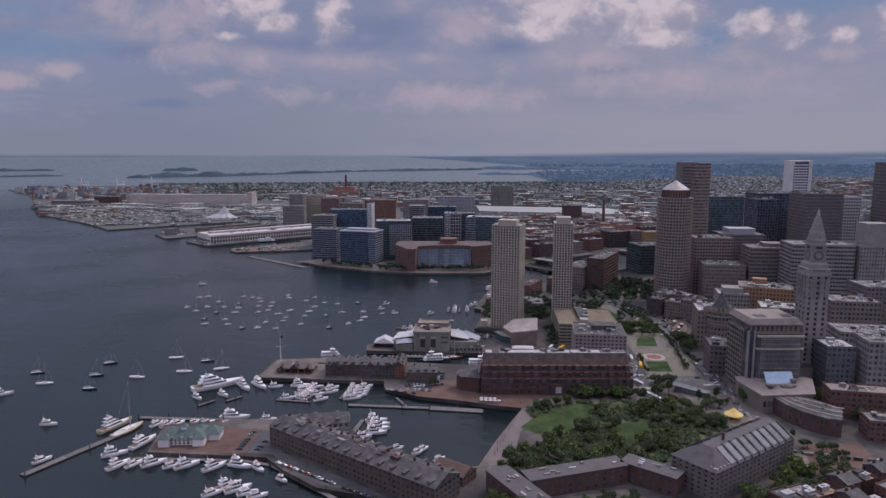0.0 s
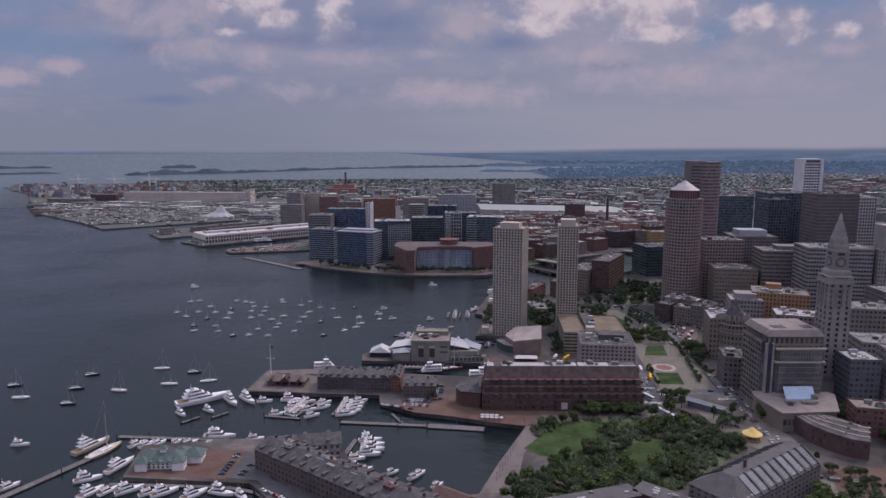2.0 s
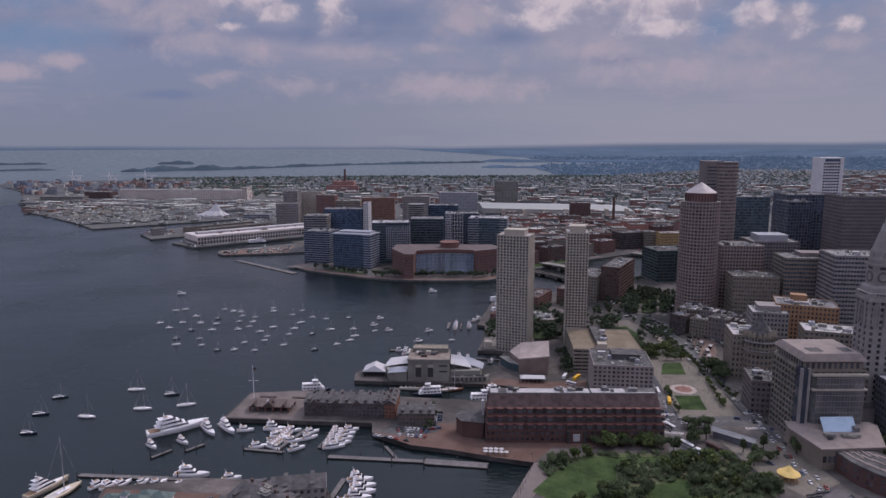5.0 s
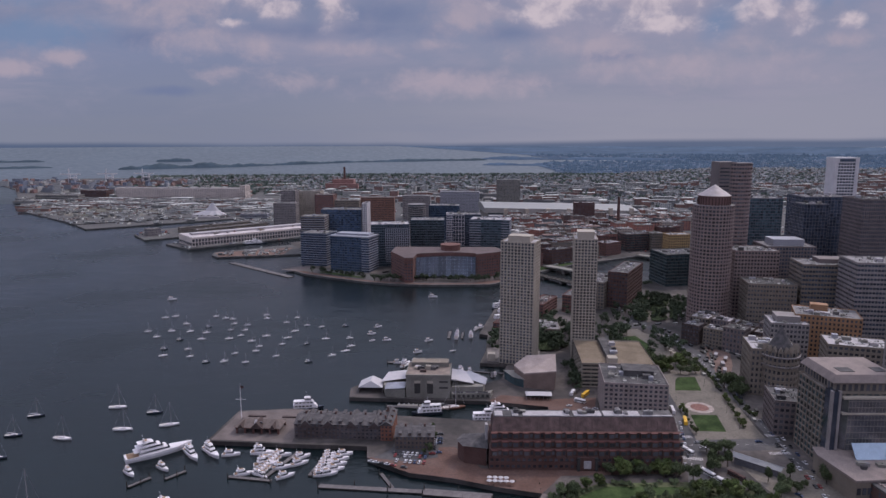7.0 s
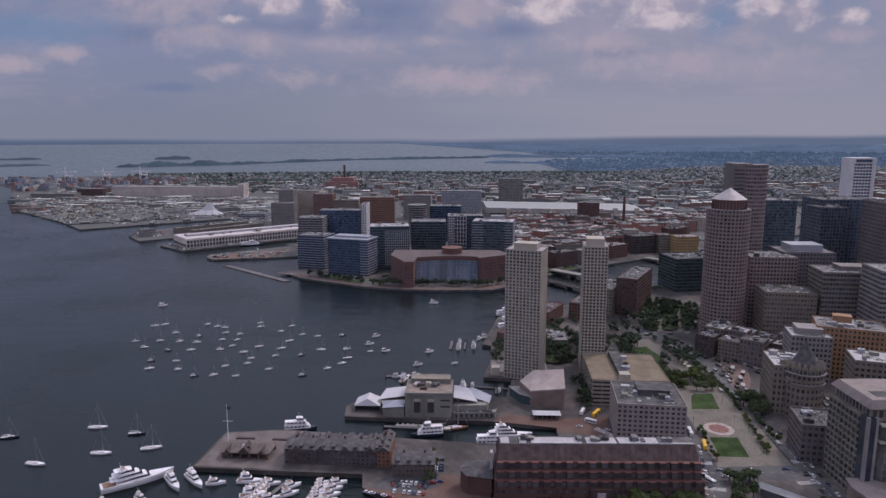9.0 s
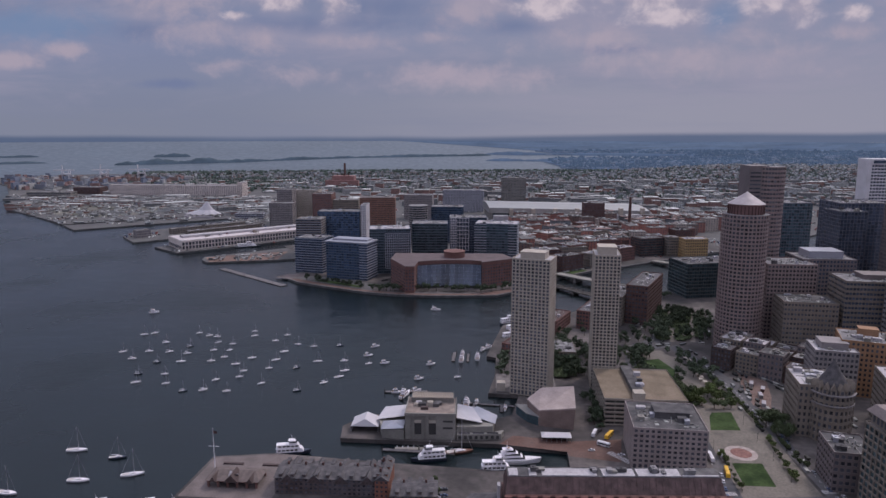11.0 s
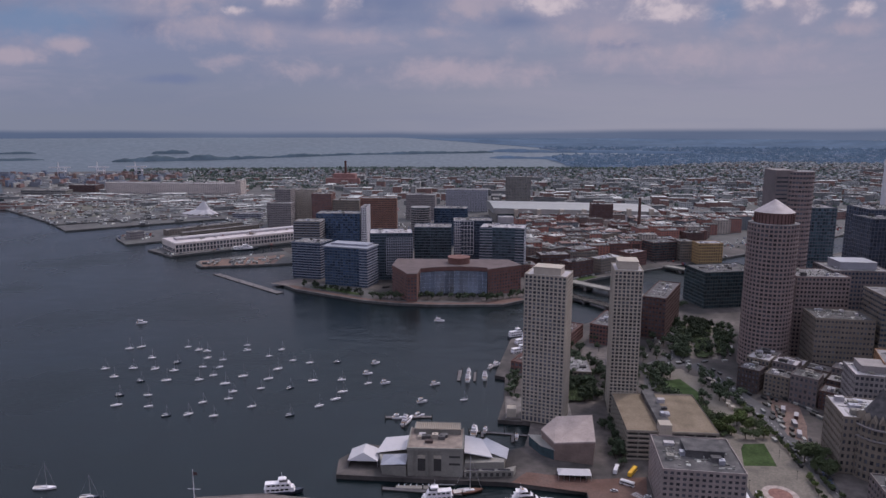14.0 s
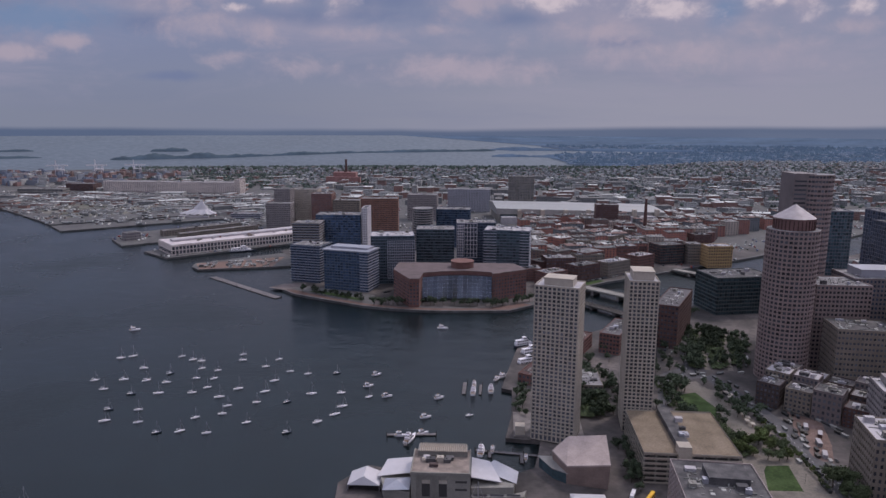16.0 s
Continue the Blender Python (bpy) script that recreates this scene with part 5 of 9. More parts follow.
# ---- granite and brick buildings by the park ----
def skylight_warehouse():
    e = block("granite_warehouse", "long grey granite warehouse with a slate roof and slanted skylights", "building", 146, -331, 39, 82, 29, 17, 6, 20, 7, material("grey_granite_wall", (0.185, 0.166, 0.15), 0.9, 0.3, 0.15, second=(0.14, 0.12, 0.11)), GLASS, cap=60, units=0, top=False, deep=0.4, pier=0.55, span=0.5, seed=71)
    x0, x1, y0, y1, z0, z1 = -41.6, 41.6, -15.1, 15.1, 16.9, 24.5
    r = Geo().add([(x0, y0, z0), (x1, y0, z0), (x1, y1, z0), (x0, y1, z0), (x0 + 13, -3.5, z1), (x1 - 2, -3.5, z1), (x1 - 2, 3.5, z1), (x0 + 13, 3.5, z1)],
                  [(3, 2, 1, 0), (0, 1, 5, 4), (1, 2, 6, 5), (2, 3, 7, 6), (3, 0, 4, 7), (4, 5, 6, 7)])
    part("roof", r, ROOF_WORN, e)
    slope = math.degrees(math.atan2(z1 - z0, -3.5 - y0))
    run = math.hypot(z1 - z0, -3.5 - y0)
    for i in range(9):
        xa = x0 + 15 + i * 7.3
        for s in (1, -1):
            m = pose(0, 0, 0, 0, 0, 0 if s > 0 else 180) @ pose((xa + 3.2) if s > 0 else -(xa + 3.2), (y0 + -3.5) / 2, (z0 + z1) / 2 + 0.05, slope)
            sk = part("skylight", Geo().box(-2.7, 2.7, -run * 0.40, run * 0.44, 0.0, 0.4), SKYLIGHT, e, m=m)
            part("skylight_frame", Geo().box(2.7, 3.5, -run * 0.47, run * 0.5, 0.0, 1.0), ROOF_DARK, sk)
            for q in range(3):
                part("glazing_bar", Geo().box(-2.7, 2.7, -run * 0.30 + q * run * 0.27, -run * 0.30 + q * run * 0.27 + 0.18, 0.4, 0.5), ROOF_GREY, sk)
    rng = random.Random(3)
    for i in range(9):
        part("roof_vent", Geo().box(-0.7, 0.7, -0.5, 0.5, 0, 1.1), ROOF_WHITE, e, m=pose(x0 + 2 + i * 1.2, y0 + 2.5 + i * 2.6, z0 + 0.8))
    for i in range(22):
        part("eave_vent", Geo().box(-0.6, 0.6, -0.4, 0.5, 0, 0.9), ROOF_WHITE, e, m=pose(x0 + 3 + i * 3.65, y0 + 1.6, z0 + 0.7))
    part("chimney", Geo().box(-14, -12.8, -1, 0.4, z1, z1 + 4), BRICK_DARK, e)


skylight_warehouse()


def courtyard_flats():
    e = thing("courtyard_flats", "low brick flats round a court with grey flat roofs", "building", 62, -366, 3, 0)
    wings = ((-14, 10, 22, 62, 13, 11), (31, 16, -36, 34, 13, 11), (-46, -16, -58, 50, 14, 12))
    for x, y, yaw, w, d, h in wings:
        m = pose(x, y, 0, 0, 0, yaw)
        wing = part("wing", Geo().box(-w / 2, w / 2, -d / 2, d / 2, 0, h), BRICK_DARK, e, m=m)
        part("wing_roof", Geo().box(-w / 2 - 0.3, w / 2 + 0.3, -d / 2 - 0.3, d / 2 + 0.3, h, h + 0.6), ROOF_WORN, wing)
        for j in range(3):
            for i in range(int(w / 5.5)):
                for s in (-1, 1):
                    part("window", Geo().box(-0.9, 0.9, -0.12, 0.12, 0, 1.7), GLASS, wing, m=pose(-w / 2 + 2.7 + i * 5.5, s * d / 2, 1.3 + j * 3.4))
        rng = random.Random(int(w))
        for q in range(7):
            a = rng.uniform(0.8, 2.2)
            part("roof_hatch", Geo().box(-a, a, -0.7, 0.7, 0, rng.uniform(0.5, 1.3)), ROOF_WHITE if rng.random() < 0.5 else CONCRETE_GREY, wing, m=pose(rng.uniform(-w / 2 + 3, w / 2 - 3), rng.uniform(-d / 3, d / 3), h + 0.6))


courtyard_flats()
cw = wharf_house("wharf_warehouse", "very long weathered granite wharf building with a crowded slate roof", -82, -342, -33, 138, 23, 13, 4.5, BRICK_OLD, SLATE, 4, 40, 6, 15, 70, 0, 14, 72)
roof_units(cw, random.Random(8), 132, 12, 15.2, 26, [CONCRETE_GREY, ROOF_DARK, ROOF_GREY, BRICK_DARK])
annex = wharf_house("wharf_annex", "grey gabled wharf annex with a white gable end", -114, -289, 14, 30, 17, 9, 4.5, LIMESTONE, SLATE, 2, 8, 4, 2, 20, 0, 0, 73)
for s in (-1, 1):
    part("white_gable", Geo().add([(s * 15.6, -8.8, 8.9), (s * 15.6, 8.8, 8.9), (s * 15.6, 0, 13.4), (s * 14.8, -8.8, 8.9), (s * 14.8, 8.8, 8.9), (s * 14.8, 0, 13.4)], [(0, 1, 2), (5, 4, 3), (0, 2, 5, 3), (1, 4, 5, 2), (0, 3, 4, 1)]), ROOF_WHITE, annex, "white boarded gable end")
wharf_house("brick_restaurant", "small brown brick restaurant with a pitched roof by the basin", -22, -350, -32, 22, 14, 6, 4, BRICK, material("brown_roof_felt", (0.12, 0.075, 0.06), 0.9, 0.2, 0.4), 2, 6, 4, 0, 20, 0, 0, 74)


def clubhouse():
    e = thing("club_house", "white harbour clubhouse with green copper hipped roofs and dormers", "clubhouse", -205, -312, 3, 8)
    e.scale = (0.85, 0.85, 0.85)
    part("wall", Geo().box(-14, 14, -8, 8, 0, 5.2), HULL_WHITE, e)
    part("roof", Geo().gable(-16, 16, -10, 10, 5.2, 11.5, 8), COPPER, e)
    part("lantern", Geo().box(-2.2, 2.2, -2.2, 2.2, 10, 12.6), HULL_WHITE, e)
    part("lantern_roof", Geo().gable(-3, 3, -3, 3, 12.6, 14.8, 2.9), COPPER, e)
    for x0, y0, q, h in ((-13, -7, 4.2, 6.4), (13, -7, 4.2, 6.4), (-13, 8, 4.0, 5.8), (20, 6, 6.5, 5.0), (9, 12, 5.0, 4.6)):
        pv_ = part("corner_pavilion", Geo().box(x0 - q, x0 + q, y0 - q, y0 + q, 0, h), HULL_WHITE, e)
        part("pavilion_roof", Geo().gable(x0 - q - 1.2, x0 + q + 1.2, y0 - q - 1.2, y0 + q + 1.2, h, h + q * 0.85, q + 0.9), COPPER, pv_)
    part("porch_roof", Geo().gable(-20, 24, 9, 17, 3.2, 5.2, 2), COPPER, e)
    for i in range(6):
        for z in (0.9, 3.2):
            part("window", Geo().box(-8 + i * 3.2 - 0.7, -8 + i * 3.2 + 0.7, -8.15, -7.9, z, z + 1.5), GLASS, e)
    for i in range(3):
        x0 = -7 + i * 7
        dm = part("dormer", Geo().box(x0 - 1.3, x0 + 1.3, -8.4, -4, 5.6, 7.6), HULL_WHITE, e)
        part("dormer_roof", Geo().gable(x0 - 1.7, x0 + 1.7, -8.8, -3, 7.6, 8.8), COPPER, dm)


clubhouse()
# row houses under the flight path
rng = random.Random(77)
k = 0
for i in range(7):
    for j in range(3):
        x, y = 142 + i * 13.5 + j * 7 + rng.uniform(-1, 1), -388 - j * 16 + i * 7 + rng.uniform(-3, 3)
        k += 1
        w, d, h = rng.uniform(9, 12.8), rng.uniform(11, 16), rng.uniform(8, 15)
        args = ("row_house", "old brick row house with dark roof and chimneys", x, y, 28 + rng.choice((0, 0, 90)), w, d, h, 2.5, BRICK if rng.random() < 0.5 else BRICK_DARK)
        if rng.random() < 0.4:
            tagged(wharf_house(*args, SLATE, 3, 4, 4, 0, 4, 0, 2, 100 + k), category="house", group="row houses")
        else:
            block("row_house", "old brick row house with a flat roof and roof deck", "house", x, y, args[4], w, d, h, 4, 4, 4, args[9], GLASS, cap=4, units=rng.randint(1, 3), seed=100 + k,
                  roof=rng.choice((ROOF_DARK, ROOF_DARK, ROOF_GREY, TEAK)), group="row houses", pier=0.55, span=0.5)
block("row_house", "brick house with a white flat roof", "house", 145, -398, 20, 20, 14, 9, 3, 5, 4, BRICK, GLASS, cap=4, units=3, seed=140, roof=ROOF_WHITE)
block("brick_warehouse", "low brick building with a pale pitched parapet roof", "building", 268, -232, -8, 42, 18, 20, 5, 12, 5, BRICK, GLASS, cap=8, units=3, seed=141, roof=ROOF_PINK)
block("brick_warehouse", "small brick building with a grey roof", "building", 262, -272, -8, 18, 18, 14, 4, 5, 5, BRICK, GLASS, cap=4, units=3, seed=142, roof=ROOF_GREY)
block("brick_warehouse", "small brick building with a pink roof", "building", 288, -266, -8, 16, 20, 13, 4, 5, 5, BRICK, GLASS, cap=4, units=2, seed=143, roof=ROOF_PINK)


# ---- across the channel: courthouse and the glass towers ----
def courthouse():
    e = thing("courthouse", "red brick courthouse with a great concave glass wall to the harbour", "courthouse", -80, 400, 3, 0)

    half = 84
    bow = [(-43 + 88 * q / 14, -24.5 + 12 * q / 14 + 40 * (q / 14) * (1 - q / 14)) for q in range(15)]
    part("podium", Geo().prism([(-half, 40), (-half, -6), (-56, -60), (-44, -58), (-44, 8), (46, 14), (46, -22), (90, 10), (74, 48)], 0.004, 31), BRICK, e)
    rim = [(-half - 0.4, 40.4), (-half - 0.4, -6), (-56, -60.5), (-43.5, -58.5)] + bow + [(45.6, -22.6), (90.5, 10), (74.4, 48.4)]
    part("attic_band", Geo().prism(rim, 31, 35.6), BRICK, e)
    part("roof", Geo().prism([(x * 0.995, y * 0.99) for x, y in rim], 35.6, 36.4), material("courthouse_roof", (0.115, 0.088, 0.084), 0.9, 0.2, 0.1), e)
    n = 14
    GREAT_GLASS = material("silvery_curtain_glass", (0.135, 0.158, 0.175), 0.12, 0.35, 0.05, metal=0.75, spec=0.8, each=0.25)
    for i in range(n):
        s0, s1 = i / n, (i + 1) / n
        xa, xb = -43 + 88 * s0, -43 + 88 * s1
        ya, yb = -30 + 12 * s0 + 40 * s0 * (1 - s0) - 0, -30 + 12 * s1 + 40 * s1 * (1 - s1)
        top = (31.2, 31.2)
        part("glass_bay", Geo().loft([[(xa, ya - 6, 2), (xb, yb - 6, 2), (xb, yb - 5, 2), (xa, ya - 5, 2)],
                                      [(xa, ya + 1.5, top[0]), (xb, yb + 1.5, top[1]), (xb, yb + 2.5, top[1]), (xa, ya + 2.5, top[0])]]), GREAT_GLASS, e)
        part("bay_mullion", Geo().rod((xa, ya - 6.1, 2), (xa, ya + 1.3, top[0]), 0.14, 0.14, 4), SILVER, e)
        for q in range(1, 6):
            f = q / 6
            part("glazing_band", Geo().rod((xa, ya - 6.1 + 7.5 * f, 2 + f * (top[0] - 2)), (xb, yb - 6.1 + 7.5 * f, 2 + f * (top[1] - 2)), 0.1, 0.1, 4), SILVER, e)
    part("rotunda", Geo().tube([(15, 36), (15, 44), (15.6, 44), (15.6, 45), (12, 45)], 32, 5, 18), BRICK, e)
    mesh = Geo().box(-1.0, 1.0, -0.15, 0.15, -1.1, 1.1).mesh("window", GLASS)
    for (xa, ya), (xb, yb), n in (((-half, -6), (-56, -60), 12), ((46, -22), (90, 10), 12), ((-56, -60), (-44, -58), 3)):
        ang = math.degrees(math.atan2(yb - ya, xb - xa))
        for i in range(n):
            for j in range(7):
                s = (i + 0.5) / n
                part("window", mesh, GLASS, e, m=pose(xa + (xb - xa) * s, ya + (yb - ya) * s, 4.5 + j * 4.4, 0, 0, ang))


courthouse()
GL = dict(pier=0.06, span=0.22, deep=0.25)


def banded(e, w, d, h, floors, mat, x0=-0.5, x1=0.5, proud=0.5, thick=0.9):
    """Pale balcony or spandrel bands round a tower, one to a floor."""
    a, b = w * x0 - (proud if x0 <= -0.5 else 0), w * x1 + (proud if x1 >= 0.5 else 0)
    band = Geo().box(a, b, -d / 2 - proud, d / 2 + proud, 0, thick).mesh("floor_band", mat)
    for j in range(1, floors + 1):
        part("floor_band", band, mat, e, m=pose(0, 0, j * h / floors - thick))


def gridded(e, w, d, h, nx, nz, mat, x0=-0.5, x1=0.5, z0=0.0):
    """A pale frame of uprights and rails before a glass front."""
    up = Geo().box(-0.35, 0.35, -0.6, 0.0, z0, h).mesh("upright", mat)
    rail = Geo().box(w * x0, w * x1, -0.5, 0.0, 0, 0.7).mesh("rail", mat)
    for i in range(nx + 1):
        part("upright", up, mat, e, m=pose(w * (x0 + (x1 - x0) * i / nx), -d / 2, 0))
    for j in range(nz + 1):
        part("rail", rail, mat, e, m=pose(0, -d / 2, z0 + (h - z0) * j / nz - 0.7))


block("glass_tower", "dark blue glass office tower with flat roof", "tower", -300, 668, 2, 76, 40, 72, 17, 18, 10, MULLION, GLASS_BLUE, cap=16, units=4, seed=151, roof=ROOF_GREY, **GL)
block("glass_tower", "slim white gridded end slab of a glass tower", "tower", -256, 676, 2, 10, 44, 83, 20, 3, 10, WHITE_METAL, GLASS, cap=12, units=1, seed=152, pier=0.4, span=0.45)
gt = block("glass_tower", "grey glass office block with banded floors", "tower", -342, 620, 2, 44, 40, 64, 15, 12, 10, TAN, GLASS_DARK, cap=8, units=3, seed=153, pier=0.08, span=0.45)
banded(gt, 44, 40, 64, 15, SILVER)
gt = block("glass_tower", "blue glass tower with white floor bands", "tower", -298, 480, -12, 46, 40, 53, 14, 10, 10, MULLION, GLASS_BLUE, cap=16, units=4, seed=154, pier=0.08, span=0.35)
banded(gt, 46, 40, 53, 14, SILVER, thick=0.8)
gt = block("glass_tower", "dark blue glass tower with pale floor bands and roof plant", "tower", -229, 434, -14, 66, 36, 54, 14, 16, 9, MULLION, GLASS_BLUE, cap=16, units=5, seed=155, pier=0.14, span=0.34, pent=(0, 4, 56, 20, 4), pent_mat=SILVER)
banded(gt, 66, 36, 54, 14, SILVER, 0.32, 0.5, 0.6, 1.1)
part("roof_fascia", Geo().box(-34.5, 34.5, -19.5, 19.5, 54.3, 55.8), SILVER, gt, "pale blue metal roof fascia")
gt = block("glass_tower", "green grey glass tower with a pale gridded front", "tower", -180, 486, 10, 62, 44, 68, 16, 18, 12, MULLION, GLASS_GREEN, cap=16, units=5, seed=156, pier=0.2, span=0.35, roof=ROOF_WHITE)
gridded(gt, 62, 44, 62, 12, 14, SILVER, -0.12, 0.5, 8)
block("glass_tower", "grey glass office tower with vertical fins", "tower", -125, 565, 4, 58, 44, 66, 15, 16, 10, MULLION, GLASS_GREEN, cap=14, units=4, seed=157, **GL)
gt = block("glass_tower", "black glass office tower with a white frame", "tower", -58, 600, 4, 50, 40, 72, 17, 12, 10, MULLION, GLASS_DARK, cap=12, units=3, seed=158, **GL)
gridded(gt, 50, 40, 72, 4, 8, WHITE_METAL, -0.5, -0.1, 18)
block("glass_tower", "white framed narrow glass slab", "tower", -88, 590, 4, 12, 36, 73, 17, 4, 9, WHITE_METAL, GLASS_BLUE, cap=10, units=1, seed=159, pier=0.25, span=0.25)
gt = block("glass_tower", "dark glass office tower with pale horizontal bands", "tower", -14, 528, -6, 66, 44, 72, 17, 14, 9, MULLION, GLASS_GREEN, cap=16, units=6, seed=160, pier=0.1, span=0.32, roof=ROOF_WHITE)
banded(gt, 66, 44, 72, 17, SILVER, -0.5, -0.22)
banded(gt, 66, 44, 72, 17, SILVER, 0.3, 0.5)
round_tower("glass_tower", "round glass tower with pale floor bands", "tower", -165, 735, 19, 76, 18, 30, LIMESTONE, GLASS_GREEN, pier=0.05, span=0.4, cap=12)
block("glass_tower", "blue green glass tower with white roof plant", "tower", -112, 780, 0, 62, 40, 70, 16, 16, 10, MULLION, GLASS_BLUE, cap=12, units=4, seed=161, **GL)
block("hotel_tower", "orange brown brick hotel tower", "hotel", -270, 888, 6, 74, 36, 76, 19, 24, 10, material("orange_brick", (0.215, 0.115, 0.08), 0.9, 0.15, 0.1), GLASS, cap=16, units=2, seed=162, span=0.55)
block("hotel_tower", "brown brick hotel tower", "hotel", -425, 1030, 0, 46, 40, 70, 17, 14, 10, material("brown_brick", (0.19, 0.10, 0.08), 0.9, 0.15, 0.1), GLASS, cap=8, units=2, seed=163)
block("hotel_tower", "tan brick hotel wing", "hotel", -365, 1010, 0, 60, 34, 58, 14, 18, 8, TAN, GLASS, cap=6, units=2, seed=164)
block("office_tower", "cream stone tower with stepped top", "tower", -512, 1020, 0, 36, 36, 80, 19, 9, 9, LIMESTONE, GLASS, cap=8, units=1, seed=165)
block("office_tower", "pale ribbed office tower", "tower", -475, 1070, 0, 60, 36, 75, 18, 22, 10, CONCRETE, GLASS, cap=8, units=1, seed=166, pier=0.6)
block("office_tower", "cream hotel block with twin wings", "tower", -505, 965, 0, 54, 30, 54, 13, 14, 8, LIMESTONE, GLASS, cap=8, units=2, seed=167)
block("brick_tower", "dark brown brick office slab", "tower", 200, 995, 0, 46, 34, 57, 13, 12, 9, BRICK_DARK, GLASS, cap=4, units=1, seed=168, pier=0.6)
block("convention_hotel", "pale silver convention hotel slab", "hotel", -108, 1300, 0, 110, 40, 58, 14, 26, 10, SILVER, GLASS, cap=6, units=3, seed=169, pier=0.5)
block("convention_hotel", "pale stone block with flat roof", "hotel", -210, 1130, 0, 70, 40, 60, 14, 20, 10, LIMESTONE, GLASS, cap=6, units=3, seed=170)
block("convention_hotel", "grey slab block behind the hall", "hotel", 30, 1420, 0, 70, 36, 84, 20, 16, 8, CONCRETE_GREY, GLASS, cap=4, units=1, seed=171)


def convention_hall():
    e = thing("convention_hall", "huge convention hall with a long curved white roof", "hall", 150, 1180, 3, 8)
    g = Geo().loft([[(-195, -60, 20), (-195, 80, 20), (-195, 80, 36), (-195, 10, 40), (-195, -60, 33)], [(205, -60, 10), (205, 80, 10), (205, 80, 26), (205, 10, 28), (205, -60, 22)]])
    part("roof", g, METAL_ROOF, e, "long pale metal roof")
    part("wall", Geo().box(-190, 200, -58, 78, 0, 21), CONCRETE_GREY, e)
    part("window_band", Geo().box(-186, 196, -58.4, -57.9, 8, 19), GLASS_GREEN, e)
    for i in range(7):
        part("dock_shed", Geo().box(-185 + i * 54, -150 + i * 54, -84, -58.6, 0, 15), ROOF_WHITE, e)
        part("stair_tower", Geo().box(-146 + i * 54, -138 + i * 54, -72, -58.5, 0, 30), CONCRETE, e)


convention_hall()
stack = thing("brick_chimney", "tall tapering brick factory chimney", "chimney", 270, 935, 3)
part("shaft", Geo().tube([(4.2, 0), (2.6, 74), (3.0, 74.5), (3.0, 76)], 16), BRICK_DARK, stack)
block("brick_loft", "yellow brick loft building with white roof", "building", 322, 636, 10, 40, 26, 34, 7, 10, 7, material("yellow_brick", (0.37, 0.25, 0.115), 0.9, 0.12, 0.1), GLASS, cap=12, units=3, seed=180, roof=ROOF_WHITE, pier=0.5)
block("brick_loft", "pale brick loft building by the channel", "building", 290, 660, 10, 22, 26, 33, 7, 6, 7, TAN, GLASS, cap=8, units=1, seed=181, roof=ROOF_GREY)
block("brick_loft", "dark glass and brick loft building by the channel", "building", 250, 662, 22, 46, 34, 31, 7, 12, 8, BRICK_DARK, GLASS_GREEN, cap=8, units=2, seed=182, pier=0.15, span=0.25, roof=ROOF_DARK)
block("channel_office", "dark green glass office on the near channel bank", "office", 262, 372, 14, 74, 50, 45, 10, 22, 12, material("dark_green_frames", (0.060, 0.072, 0.070), 0.5, 0.2, 0.1, spec=0.5), GLASS_GREEN, cap=16, units=9, seed=183, pier=0.14, span=0.28, roof=ROOF_DARK)
block("brick_hotel", "red brick waterfront hotel and office with stone arches", "hotel", 160, 250, 66, 84, 24, 44, 10, 22, 7, BRICK_DARK, GLASS, cap=16, units=3, seed=184, roof=ROOF_WORN, span=0.5)
block("brick_hotel", "lower red brick waterfront wing", "hotel", 96, 214, 66, 60, 20, 20, 5, 18, 6, BRICK, GLASS, cap=12, units=3, seed=185, roof=ROOF_WORN)
block("brick_hotel", "lower red brick waterfront wing", "hotel", 52, 190, 66, 50, 18, 14, 4, 14, 6, BRICK, GLASS, cap=8, units=2, seed=186, roof=DARK_RED)
block("wharf_shed", "low red roofed wharf house on piles", "building", 10, 118, 66, 46, 18, 9, 2, 12, 5, BRICK, GLASS, cap=6, units=1, seed=187, roof=DARK_RED)
block("brick_hotel", "tan stepped brick wing with stone arches", "hotel", 126, 238, 66, 60, 26, 32, 8, 16, 7, TAN, GLASS, cap=8, units=4, seed=189, roof=ROOF_WORN, span=0.5)
block("wharf_shed", "long low pavilion by the towers", "building", 50, 95, 0, 24, 40, 10, 3, 6, 10, TAN, GLASS, cap=6, units=1, seed=188)


def bridge(x0, y0, x1, y1, wide, z, label, mat, truss):
    """A low bridge over the channel on piers, with rails."""
    length, ang = math.hypot(x1 - x0, y1 - y0), math.degrees(math.atan2(y1 - y0, x1 - x0))
    e = thing("channel_bridge", label, "bridge", x0, y0, 0, ang)
    part("deck", Geo().box(0, length, -wide / 2, wide / 2, z, z + 1.0), mat, e)
    for s in (-1, 1):
        part("rail", Geo().box(0, length, s * wide / 2 - 0.15, s * wide / 2 + 0.15, z + 1.0, z + 2.0), CONCRETE_GREY, e)
    for i in range(1, 4):
        part("pier", Geo().box(length * i / 4 - 2, length * i / 4 + 2, -wide / 2 + 1, wide / 2 - 1, -1, z), GRANITE_QUAY, e)
    if truss:
        for i in range(10):
            for s in (-1, 1):
                a, b = length * (0.2 + 0.06 * i), length * (0.2 + 0.06 * (i + 1))
                part("truss_bar", Geo().rod((a, s * wide / 2, z + 1), ((a + b) / 2, s * wide / 2, z + 8), 0.3), PILE, e)
                part("truss_bar", Geo().rod(((a + b) / 2, s * wide / 2, z + 8), (b, s * wide / 2, z + 1), 0.3), PILE, e)


